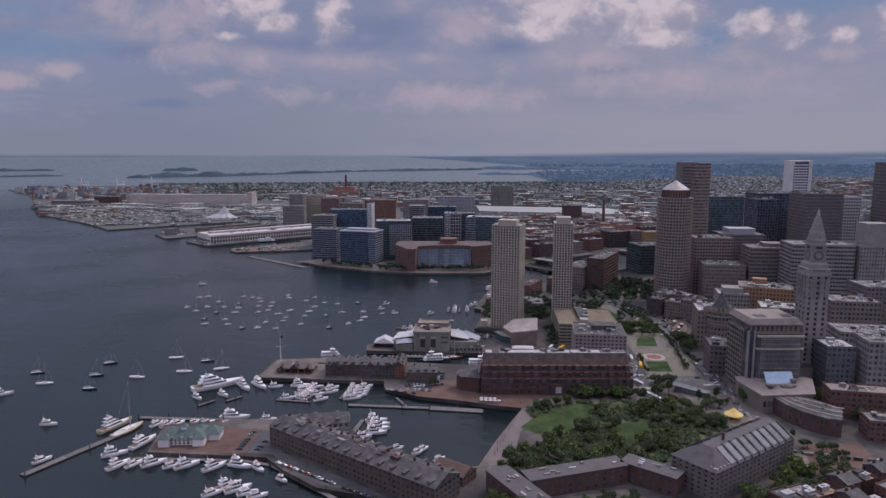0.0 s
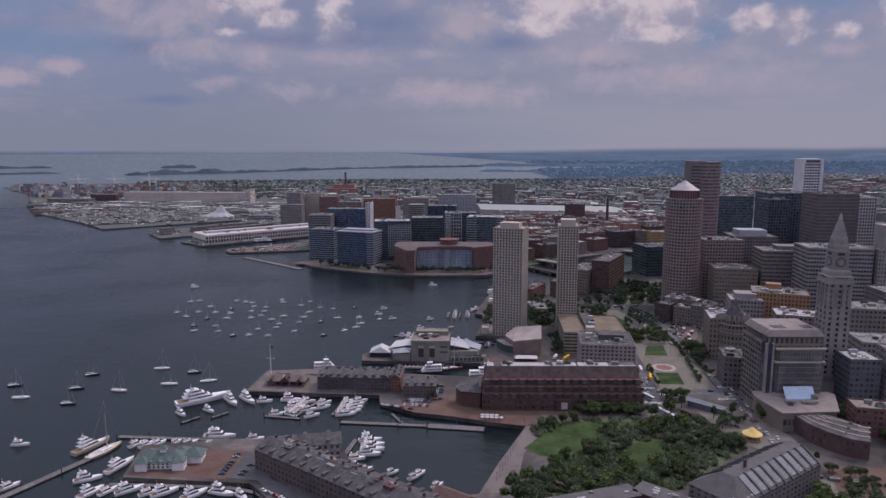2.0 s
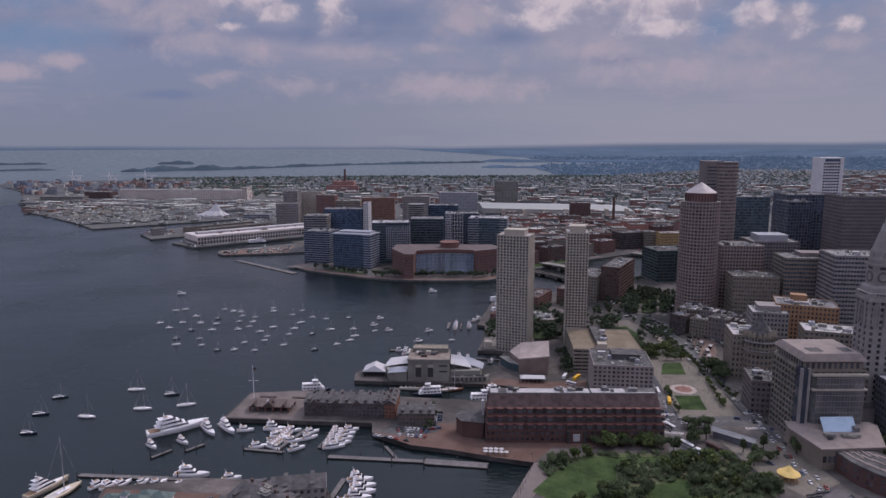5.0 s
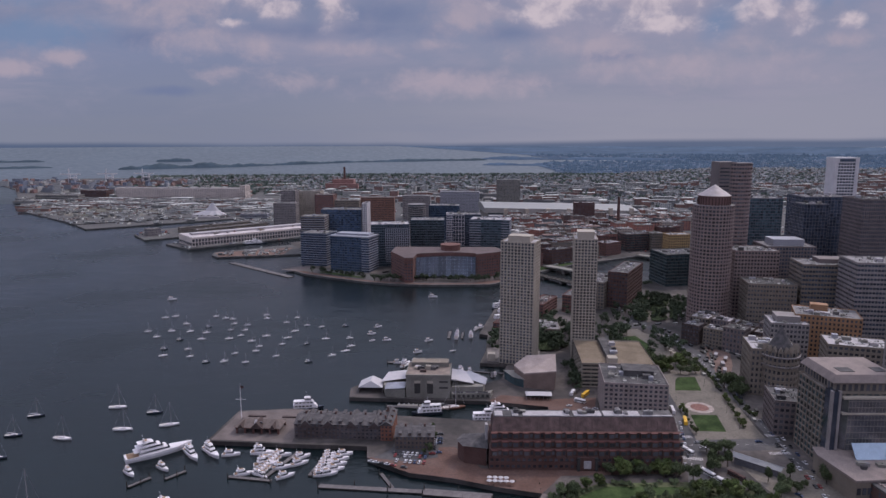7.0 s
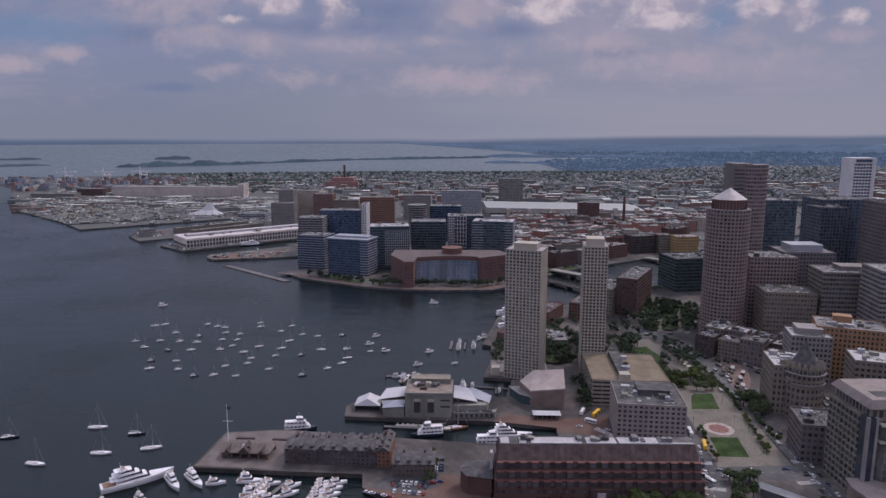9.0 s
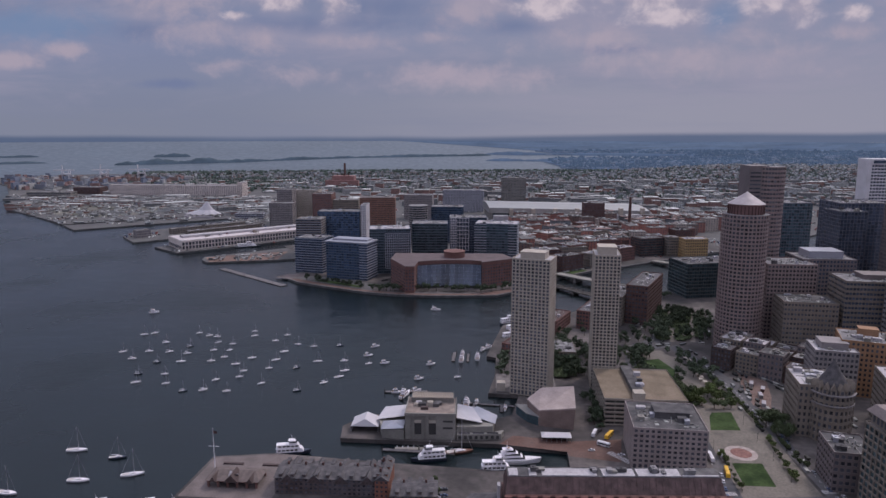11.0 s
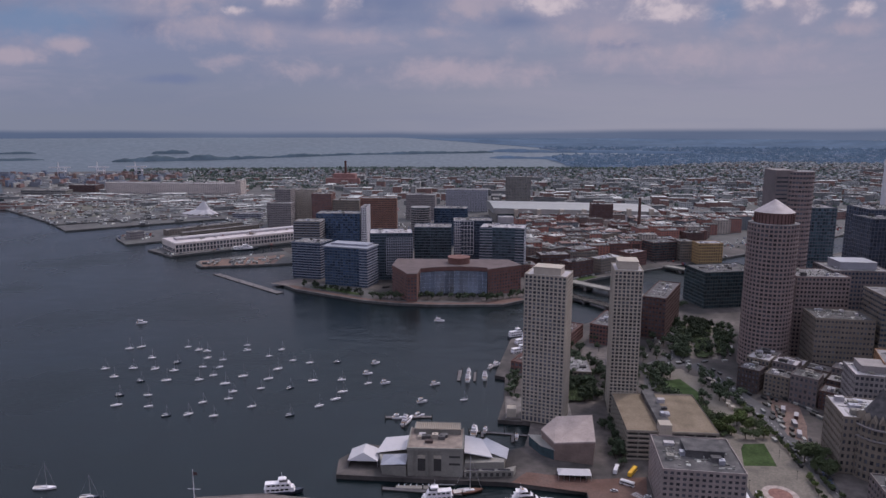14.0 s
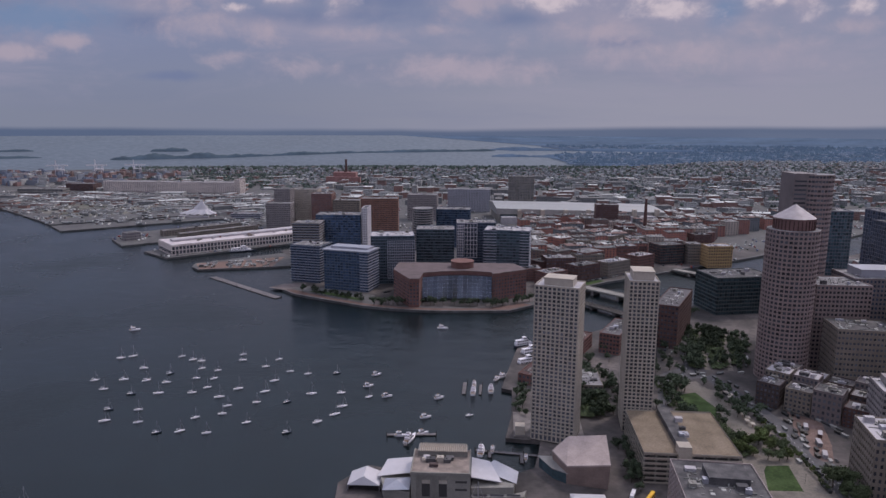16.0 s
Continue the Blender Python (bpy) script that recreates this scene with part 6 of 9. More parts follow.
bridge(192, 358, 76, 468, 18, 6, "grey concrete road bridge over the channel", CONCRETE_GREY, False)
bridge(140, 312, 46, 420, 13, 3.4, "old dark iron truss bridge over the channel", PILE, True)
bridge(330, 505, 245, 590, 16, 5, "stone road bridge over the channel", CONCRETE_GREY, False)
# brick lofts of the old wharf district
LOFT_ROOF = [ROOF_GREY, ROOF_DARK, ROOF_WHITE, ROOF_GREY]
rng = random.Random(19)
k = 0
for row in range(7):
    for col in range(7):
        x, y = 40 + col * 50 + row * 22 + rng.uniform(-6, 6), 560 + row * 58 - col * 6 + rng.uniform(-6, 6)
        if y < 500 + 1.02 * (x - 60) + 30 or (230 < x < 350 and 610 < y < 700):
            continue
        k += 1
        block("brick_loft", "red brick warehouse loft with a flat cluttered roof", "building", x, y, rng.choice((10, 12, 40)), rng.uniform(34, 46), rng.uniform(26, 38), rng.uniform(15, 27), rng.randint(4, 6), 10, 8,
              rng.choice((BRICK, BRICK, BRICK_DARK, TAN)), GLASS, cap=4, units=rng.randint(1, 3), seed=200 + k, roof=rng.choice(LOFT_ROOF), group="brick lofts", pier=0.5)
for k, (x, y, yaw, w, d, h) in enumerate(((48, 482, 40, 40, 26, 20), (96, 516, 40, 46, 26, 24), (146, 556, 40, 50, 24, 22), (14, 512, 10, 40, 30, 18), (64, 556, 12, 46, 30, 26), (112, 598, 14, 46, 30, 24), (196, 610, 40, 40, 26, 22))):
    block("brick_loft", "red brick channel warehouse with tall windows", "building", x, y, yaw, w, d, h, 5, 12, 7, (BRICK, BRICK_DARK, TAN)[k % 3], GLASS, cap=6, units=5, seed=260 + k, roof=LOFT_ROOF[k % 4], group="brick lofts", pier=0.45)
# ---- piers of the working harbour ----
def pier_hall():
    e = thing("pier_terminal", "long cream stone pier terminal with arched bays and a pale roof", "terminal", -516, 748, 3, 43.5)
    part("hall", Geo().box(-132, 150, -36, 40, 0, 17), CREAM, e)
    # this roof's pale colour carries the glare of the sun
    part("roof", Geo().box(-131, 149, -35, 39, 17, 18.2), material("pale_pier_roof", (0.52, 0.47, 0.44), 0.6, 0.15, 0.1), e)
    part("monitor_roof", Geo().box(-120, 149, -6, 12, 18.2, 22), ROOF_WHITE, e, "long raised metal roof monitor")
    bay = Geo().box(-2.1, 2.1, -0.3, 0.3, 2.0, 7.6).mesh("arched_bay", GLASS)
    upper = Geo().box(-2.1, 2.1, -0.3, 0.3, 9.4, 14.6).mesh("upper_window", GLASS)
    for i in range(46):
        part("arched_bay", bay, GLASS, e, m=pose(-129 + i * 6.1, -36, 0))
        part("upper_window", upper, GLASS, e, m=pose(-129 + i * 6.1, -36, 0))
    pil = Geo().box(-0.7, 0.7, -0.8, 0.0, 0, 18).mesh("pilaster", CREAM)
    for i in range(47):
        part("pilaster", pil, CREAM, e, m=pose(-132 + i * 6.1, -36, 0))
    for i in range(12):
        part("arched_bay", bay, GLASS, e, m=pose(-132, -32 + i * 6.1, 0, 0, 0, -90))
    roof_units(e, random.Random(3), 240, 60, 18.2, 34, [ROOF_WHITE, TAN, BRICK, CONCRETE_GREY, ROOF_GREY])


pier_hall()
for x, y, w in ((-690, 830, 170), (-640, 800, 170)):
    block("fish_pier_row", "long pale brick fish pier row with small bays", "terminal", x + 40, y + 60, 50, w, 16, 11, 3, 30, 3, TAN, GLASS, cap=8, units=3, seed=int(w + x), roof=ROOF_GREY)
block("pier_end_house", "square brick exchange house at the pier end", "building", -742, 778, 50, 28, 20, 15, 3, 7, 5, LIMESTONE, GLASS, cap=4, units=1, seed=221)
pv = thing("concert_pavilion", "white tensile concert pavilion with one high peak", "pavilion", -768, 1128, 3, 0)
rim = [(40 * math.cos(2 * math.pi * i / 24) * (1 + 0.15 * math.cos(4 * math.pi * i / 24)), 22 * math.sin(2 * math.pi * i / 24), 5 + 3 * (i % 2)) for i in range(24)]
mid = [(x * 0.42 + 8, y * 0.45, 17) for x, y, z in rim]
topr = [(12 + x * 0.04, y * 0.04, 38) for x, y, z in rim]
part("canopy", Geo().loft([rim, mid, topr], closed=False), TENT, pv)
part("stage_house", Geo().box(-36, 40, -30, -24, 0, 4), ROOF_WHITE, pv)
block("pier_shed", "dark glass boat terminal with a flat roof", "terminal", -630, 1095, 4, 70, 30, 13, 3, 18, 6, SILVER, GLASS_DARK, cap=6, units=1, seed=222, pier=0.08)
block("army_base_building", "very long pale concrete former army warehouse", "warehouse", -1115, 1700, 0, 455, 55, 34, 8, 70, 10, CREAM, GLASS, cap=8, units=8, seed=223, pier=0.4, span=0.45, roof=ROOF_GREY)
block("army_base_tower", "cream gabled stair tower at the warehouse end", "tower", -880, 1690, 0, 18, 50, 44, 9, 3, 8, CREAM, GLASS, cap=4, units=1, seed=224)
block("brick_warehouse", "dark red brick warehouse on the dry dock", "warehouse", -1420, 1690, 0, 95, 50, 26, 6, 18, 8, BRICK_DARK, GLASS, cap=4, units=3, seed=225)
block("dock_shed", "long grey dry dock shed", "warehouse", -1500, 1600, 2, 150, 40, 16, 2, 24, 6, CONCRETE_GREY, GLASS_DARK, cap=4, units=2, seed=226)
far_sheet("dry_field", [(-1250, 1180), (-1060, 1060), (-930, 1170), (-930, 1320), (-1210, 1330)], 3.06, material("dull_dry_grass", (0.088, 0.09, 0.07), 0.95, 0.5, 0.02, second=(0.13, 0.115, 0.10)), 0.0, label="dry grass field on the old dock land")


def power_station(x, y):
    b = far(x, y, 3)
    e = thing("power_station", "red brick power station with a tall chimney", "power station", b.x, b.y, b.z)
    PINK_BRICK = material("faded_red_brick", (0.27, 0.15, 0.13), 0.9, 0.2, 0.1)
    part("boiler_house", Geo().box(-45, 40, -20, 20, 0, 40), PINK_BRICK, e)
    part("turbine_hall", Geo().box(-70, 60, -35, -20.2, 0, 24), PINK_BRICK, e)
    part("chimney", Geo().tube([(5, 0), (4, 85), (4.5, 86), (4.5, 88)], 16), BRICK_DARK, e)
    for i in range(3):
        part("flue", Geo().tube([(2.5, 34), (2.2, 48)], 10, -30 + i * 22, 4), BRICK_DARK, e)


power_station(-628, 2140)


# ---- the far streets: countless small houses, sheds and trees ----
def house_field(name, label, mats, boxes, gabled=True, windows=False, clutter=0):
    """Joined far-off houses: boxes of (x, y, yaw, w, d, h) with pitched or flat roofs."""
    walls, roofs = Geo(), Geo()
    for x, y, yaw, w, d, h in boxes:
        o = far(x, y, 3)
        m = Matrix.Translation(o) @ pose(0, 0, 0, 0, 0, yaw)
        a = Geo().box(-w / 2, w / 2, -d / 2, d / 2, -1, h)
        walls.add([m @ Vector(p) for p in a.v], a.f)
        if gabled:
            b = Geo().gable(-w / 2 - 0.4, w / 2 + 0.4, -d / 2 - 0.4, d / 2 + 0.4, h, h + d * 0.35)
        else:
            b = Geo().box(-w / 2 - 0.2, w / 2 + 0.2, -d / 2 - 0.2, d / 2 + 0.2, h, h + 0.8)
        roofs.add([m @ Vector(p) for p in b.v], b.f)
    ob = part(name, walls, mats[0], kind="stuff")
    tagged(ob, label, "houses")
    part("roofs", roofs, mats[1], ob, kind="stuff")
    if clutter:
        c_rng, plant = random.Random(len(boxes)), Geo()
        for x, y, yaw, w, d, h in boxes:
            m = Matrix.Translation(far(x, y, 3)) @ pose(0, 0, 0, 0, 0, yaw)
            for _ in range(clutter):
                a, b, k = c_rng.uniform(0.6, 3.2), c_rng.uniform(0.6, 2.2), c_rng.uniform(0.8, 3.0)
                px, py = c_rng.uniform(-0.4, 0.4) * w, c_rng.uniform(-0.4, 0.4) * d
                g = Geo().box(px - a, px + a, py - b, py + b, h + 0.8, h + 0.8 + k)
                plant.add([m @ Vector(p) for p in g.v], g.f)
        part("rooftop_plant", plant, PLANT_MIX, ob, kind="stuff")
    if windows:
        panes = Geo()
        for x, y, yaw, w, d, h in boxes:
            if h < 7:
                continue
            m = Matrix.Translation(far(x, y, 3)) @ pose(0, 0, 0, 0, 0, yaw)
            n = max(2, int(h / 3.8))
            for j in range(n):
                z = (j + 0.35) * h / n
                for wide, deep, turn in ((w, d, 0), (d, w, 90), (w, d, 180), (d, w, 270)):
                    k = max(2, int(wide / 5))
                    q = m @ pose(0, 0, 0, 0, 0, turn)
                    p = q @ Vector((0, -deep / 2, 0))
                    if (q.to_3x3() @ Vector((0, -1, 0))).dot(Vector((FAR_X, FAR_Y, 0)) - p) < 0:
                        continue
                    for i in range(k):
                        c = -wide / 2 + (i + 0.5) * wide / k
                        panes.add([q @ Vector((c + a, -deep / 2 - 0.12, z + b)) for a, b in ((-1.2, 0), (1.2, 0), (1.2, 1.9), (-1.2, 1.9))], [(0, 1, 2, 3)])
        part("windows", panes, GLASS, ob, kind="stuff")


def inside(poly, x, y):
    c = False
    for i in range(len(poly)):
        (x0, y0), (x1, y1) = poly[i - 1], poly[i]
        if (y0 > y) != (y1 > y) and x < (x1 - x0) * (y - y0) / (y1 - y0) + x0:
            c = not c
    return c


PLANT_MIX = palette("rooftop_plant_paint", [(0.50, 0.49, 0.48), (0.12, 0.12, 0.125), (0.30, 0.29, 0.285), (0.62, 0.61, 0.60), (0.20, 0.15, 0.135)], 0.6)
# The blue cast of these house colours is distance haze, painted in.
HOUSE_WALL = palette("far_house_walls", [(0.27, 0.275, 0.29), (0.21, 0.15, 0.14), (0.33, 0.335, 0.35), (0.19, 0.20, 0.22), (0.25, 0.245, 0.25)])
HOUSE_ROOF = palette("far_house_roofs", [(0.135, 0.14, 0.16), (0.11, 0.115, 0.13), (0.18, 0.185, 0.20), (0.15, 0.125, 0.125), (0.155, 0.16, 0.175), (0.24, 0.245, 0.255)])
SHED_WALL = palette("far_shed_walls", [(0.32, 0.31, 0.305), (0.24, 0.145, 0.13), (0.44, 0.435, 0.43), (0.19, 0.19, 0.195), (0.27, 0.155, 0.135)])
SHED_ROOF = palette("far_shed_roofs", [(0.20, 0.196, 0.20), (0.48, 0.475, 0.47), (0.115, 0.115, 0.12), (0.16, 0.15, 0.15), (0.13, 0.12, 0.12), (0.27, 0.265, 0.265)])
LOFT_ROOFS = palette("loft_roofs", [(0.13, 0.12, 0.12), (0.075, 0.072, 0.075), (0.20, 0.18, 0.175), (0.44, 0.42, 0.41), (0.10, 0.092, 0.092), (0.16, 0.10, 0.09)])
rng = random.Random(41)
houses, sheds = [], []
while len(houses) < 6500:
    y = 1500 + 2900 * rng.random() ** 0.8
    x = rng.uniform(-1500, 2600) * (0.5 + y / 4000)
    if y < 1950 and x < 350 or not inside(SEAPORT, x, y) or (x < -900 and y < 2500):
        continue
    houses.append((x, y, rng.choice((8, 98, 20, 110)), rng.uniform(7, 15), rng.uniform(7, 10), rng.uniform(6, 11)))
while len(sheds) < 640:
    y = 880 + 1500 * rng.random()
    x = rng.uniform(-1700, 1500)
    if not inside(SEAPORT, x, y) or (-640 < x < 360 and y < 1420) or (x < -640 and (y < 1250 or abs(y - 1680) < 60)) or y < 520 + 1.0 * x + 60 or (-80 < x < 380 and y < 1330):
        continue
    if inside([(-1250, 1180), (-1060, 1060), (-930, 1170), (-930, 1320), (-1210, 1330)], x, y):
        continue
    w = rng.uniform(20, 75)
    low = x < -640
    sheds.append((x, y, rng.choice((0, 8, 90)), w, rng.uniform(16, 34), rng.uniform(4, 8) if low else rng.uniform(6, 18) if w > 45 else rng.uniform(8, 24)))
while len(sheds) < 740:
    x, y = rng.uniform(-1350, -640), rng.uniform(1150, 1600)
    if inside(SEAPORT, x, y) and not (abs(x + 768) < 60 and y < 1190) and not inside([(-1250, 1180), (-1060, 1060), (-930, 1170), (-930, 1320), (-1210, 1330)], x, y):
        sheds.append((x, y, rng.choice((0, 8, 40)), rng.uniform(20, 90), rng.uniform(14, 26), rng.uniform(4, 9)))
while len(sheds) < 1250:
    y = rng.uniform(560, 3200)
    x = rng.uniform(330, 3200)
    if x < 0.75 * (y + 200) * 0.7 + 60 or x > 0.9 * (y + 700):
        continue
    sheds.append((x, y, rng.choice((0, 12, 90)), rng.uniform(18, 60), rng.uniform(16, 36), rng.uniform(8, 26)))
for k in range(46):
    s = rng.random()
    x, y = (-1235 + 290 * s, 1200 - 110 * min(s, 0.6) + 200 * max(0, s - 0.6)) if k % 2 else (-1220 + 290 * s, 1325)
    sheds.append((x + rng.uniform(-12, 12), y + rng.uniform(8, 26), rng.choice((0, 8, -20)), rng.uniform(8, 34), rng.uniform(5, 12), rng.uniform(3, 6)))
# more brick blocks and car parks behind the lofts
blocks_near, far_cars = [], []
tries = 0
while len(blocks_near) < 240 and tries < 20000:
    tries += 1
    x, y = rng.uniform(20, 1000), rng.uniform(580, 1160)
    if not inside(SEAPORT, x, y) or y < 520 + 1.02 * (x - 60) + 40 or (-60 < x < 370 and 1080 < y) or (230 < x < 360 and 600 < y < 700) or any(abs(x - a[0]) < 26 and abs(y - a[1]) < 24 for a in blocks_near):
        continue
    if (x < 330 and y < 900 and rng.random() < 0.5) or abs(x - 200) < 40 and abs(y - 995) < 30:
        continue
    blocks_near.append((x, y, rng.choice((10, 12, 40, 100)), rng.uniform(22, 44), rng.uniform(18, 28), rng.uniform(15, 30)))
house_field("loft_district", "crowded old brick warehouse district with flat roofs", (palette("loft_brick", [(0.34, 0.15, 0.12), (0.27, 0.128, 0.108), (0.38, 0.32, 0.285), (0.31, 0.135, 0.108), (0.20, 0.135, 0.12), (0.15, 0.16, 0.175)]), LOFT_ROOFS), blocks_near, False, True, 5)
while len(far_cars) < 3200:
    x, y = rng.uniform(-1250, 900), rng.uniform(560, 1750)
    cx, cy = int(x // 90), int(y // 70)
    if (cx * 7 + cy * 13) % 5 > 1 or not inside(SEAPORT, x, y) or (x < -900 and y < 1350) or (-340 < x < 20 and y < 820):
        continue
    far_cars.append((round(x / 2.8) * 2.8, round(y / 9) * 9, 90, 4.4, 1.9, rng.uniform(1.3, 1.9)))
CAR_MIX = palette("far_car_paint", [(0.5, 0.5, 0.5), (0.06, 0.06, 0.065), (0.28, 0.28, 0.29), (0.65, 0.64, 0.62), (0.22, 0.05, 0.045), (0.08, 0.1, 0.18)], 0.4)
house_field("far_parked_cars", "rows of far-off parked cars in open lots", (CAR_MIX, CAR_MIX), far_cars, False)
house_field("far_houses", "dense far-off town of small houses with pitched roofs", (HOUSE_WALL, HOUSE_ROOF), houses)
house_field("far_sheds", "far-off low brick and metal industrial buildings with flat roofs", (SHED_WALL, SHED_ROOF), sheds, False, True, 2)
cont = []
while len(cont) < 300:
    y = rng.uniform(1850, 2500)
    x = rng.uniform(-2300, -1380)
    if inside(SEAPORT, x, y):
        cont.append((x, y, rng.choice((0, 90)), rng.uniform(12, 40), rng.uniform(5, 10), rng.uniform(5, 22)))
yard_rng, yard = random.Random(71), []
while len(yard) < 1100:
    x, y = yard_rng.uniform(-1480, -560), yard_rng.uniform(960, 1640)
    if inside(SEAPORT, x, y) and not (abs(x + 768) < 62 and abs(y - 1128) < 40) and (int(x // 60) * 5 + int(y // 45) * 3) % 4:
        yard.append((x, y, yard_rng.choice((0, 8, 45, 98)), yard_rng.uniform(4, 16), yard_rng.uniform(2.4, 7), yard_rng.uniform(1.5, 5)))
RED_PIER = [(-492, 534), (-390, 564), (-394, 634), (-508, 570)]
while len(yard) < 1150:
    x, y = yard_rng.uniform(-510, -386), yard_rng.uniform(530, 640)
    if inside(RED_PIER, x, y):
        yard.append((x, y, yard_rng.choice((20, 40, 98)), yard_rng.uniform(2, 9), yard_rng.uniform(2, 4), yard_rng.uniform(1, 3.2)))
house_field("yard_clutter", "trucks, crates and huts scattered over the dock yards", (PLANT_MIX, SHED_ROOF), yard, False)
CONT = palette("container_paint", [(0.24, 0.15, 0.145), (0.16, 0.18, 0.24), (0.36, 0.35, 0.35), (0.22, 0.15, 0.14), (0.20, 0.21, 0.25)])
house_field("container_stacks", "stacked shipping containers of a far terminal", (CONT, CONT), cont, False)


def gantry(x, y):
    b = far(x, y, 3)
    e = thing("container_crane", "far white and blue container gantry crane", "crane", b.x, b.y, b.z, 12, group="container cranes")
    for s in (-1, 1):
        for q in (-1, 1):
            part("leg", Geo().box(s * 12 - 1, s * 12 + 1, q * 9 - 1, q * 9 + 1, 0, 40), WHITE_METAL, e)
    part("beam", Geo().box(-45, 30, -2.5, 2.5, 40, 44), WHITE_METAL, e)
    part("portal", Geo().box(-13, 13, -10, 10, 26, 29), WHITE_METAL, e)
    part("apex", Geo().box(-14, -11, -1, 1, 44, 62), WHITE_METAL, e)


for i in range(3):
    gantry(-1940 + i * 150, 2350 + i * 46)


# ---- boats ----
def hull_rings(L, B, H, sheer=0.35, keel=-0.5, n=9, stern=0.85, flare=1.0):
    """A hull along +x: stations with a flat stern, flared bow and rising sheer."""
    rings = []
    for i in range(n):
        s = i / (n - 1)
        half = B / 2 * (stern + (1 - stern) * min(1, s * 3)) * (1 - max(0, (s - 0.45) / 0.55) ** 2.2 * 0.97)
        top = H * (1 + sheer * s ** 2)
        x = -L / 2 + L * s
        rake = max(0, s - 0.6) * L * 0.10
        low = half * (0.78 - 0.3 * max(0, s - 0.5))
        rings.append([(x - rake, -low, keel), (x, -half, top * 0.55), (x + rake * 0.3, -half * flare, top), (x + rake * 0.3, half * flare, top), (x, half, top * 0.55), (x - rake, low, keel)])
    return rings


def house(x0, x1, half, z0, z1, rake_f=0.6, rake_b=0.15, taper=0.85):
    h = z1 - z0
    return [[(x0, -half, z0), (x1, -half * taper, z0), (x1, half * taper, z0), (x0, half, z0)],
            [(x0 + h * rake_b, -half * 0.92, z1), (x1 - h * rake_f, -half * taper * 0.85, z1), (x1 - h * rake_f, half * taper * 0.85, z1), (x0 + h * rake_b, half * 0.92, z1)]]


def motor_yacht(L, label, decks=2, hullm=None, open_stern=True):
    e = thing("motor_yacht", label, "yacht", 0, 0, 0)
    B, H = L * (0.30 if L < 20 else 0.235), 0.75 + L * 0.065
    part("hull", Geo().loft(hull_rings(L, B, H)), hullm or HULL_WHITE, e)
    part("foredeck", Geo().loft(house(L * 0.08, L * 0.40, B * 0.34, H * 1.05, H * 1.05 + 0.35 + L * 0.008, 1.5, 0.1, 0.35)), HULL_WHITE, e)
    part("cockpit_deck", Geo().box(-L * 0.47, -L * 0.25, -B * 0.40, B * 0.40, H * 0.98, H * 1.03), TEAK, e)
    z, x0, x1, half = H * 1.02, -L * 0.30, L * 0.18, B * 0.40
    step = 1.5 + L * 0.022
    for k in range(decks):
        cab = part("deckhouse", Geo().loft(house(x0, x1, half, z, z + step, 1.1, 0.1)), HULL_WHITE, e)
        wz0, wz1 = z + step * 0.42, z + step * 0.80
        part("window_band", Geo().loft(house(x0 + 0.3, x1 - step * 0.25, half * 0.985, wz0, wz1, 1.1, 0.05, 0.88)), BOAT_GLASS, cab)
        part("overhang", Geo().box(x0 - L * 0.07, x1 - step * 1.2, -half * 0.98, half * 0.98, z + step, z + step + 0.15), HULL_WHITE, cab)
        z += step + 0.12
        x0, x1, half = x0 + L * 0.03, x1 - L * 0.10, half * 0.86
    fb = part("flybridge", Geo().loft(house(x0, x1, half, z, z + 0.8, 0.8, 0.1)), HULL_WHITE, e)
    part("helm_seat", Geo().box(x0 + L * 0.05, x1 - L * 0.1, -half * 0.6, half * 0.6, z + 0.75, z + 0.95), TEAK, fb)
    if L < 10:
        return e
    part("radar_arch", Geo().loft([[(x0 + 0.2, -half, z), (x0 + 0.9, -half, z), (x0 + 0.9, -half + 0.2, z), (x0 + 0.2, -half + 0.2, z)],
                                   [(x0 - 0.4, -half * 0.8, z + 1.7), (x0 + 0.3, -half * 0.8, z + 1.7), (x0 + 0.3, half * 0.8, z + 1.7), (x0 - 0.4, half * 0.8, z + 1.7)],
                                   [(x0 + 0.2, half - 0.2, z), (x0 + 0.9, half - 0.2, z), (x0 + 0.9, half, z), (x0 + 0.2, half, z)]]), HULL_WHITE, e)
    part("antenna", Geo().rod((x0, 0, z + 1.5), (x0 - 0.4, 0, z + 3.5 + L * 0.04), 0.06), HULL_WHITE, e)
    part("rub_rail", Geo().loft([[(x * 1.002, y * 1.01, zz * 0.93) for x, y, zz in r[1:5]] + [] for r in [[(p[0], p[1], H * 0.9) for p in q] for q in hull_rings(L, B, H)]], closed=False), HULL_DARK, e) if L > 24 else None
    return e


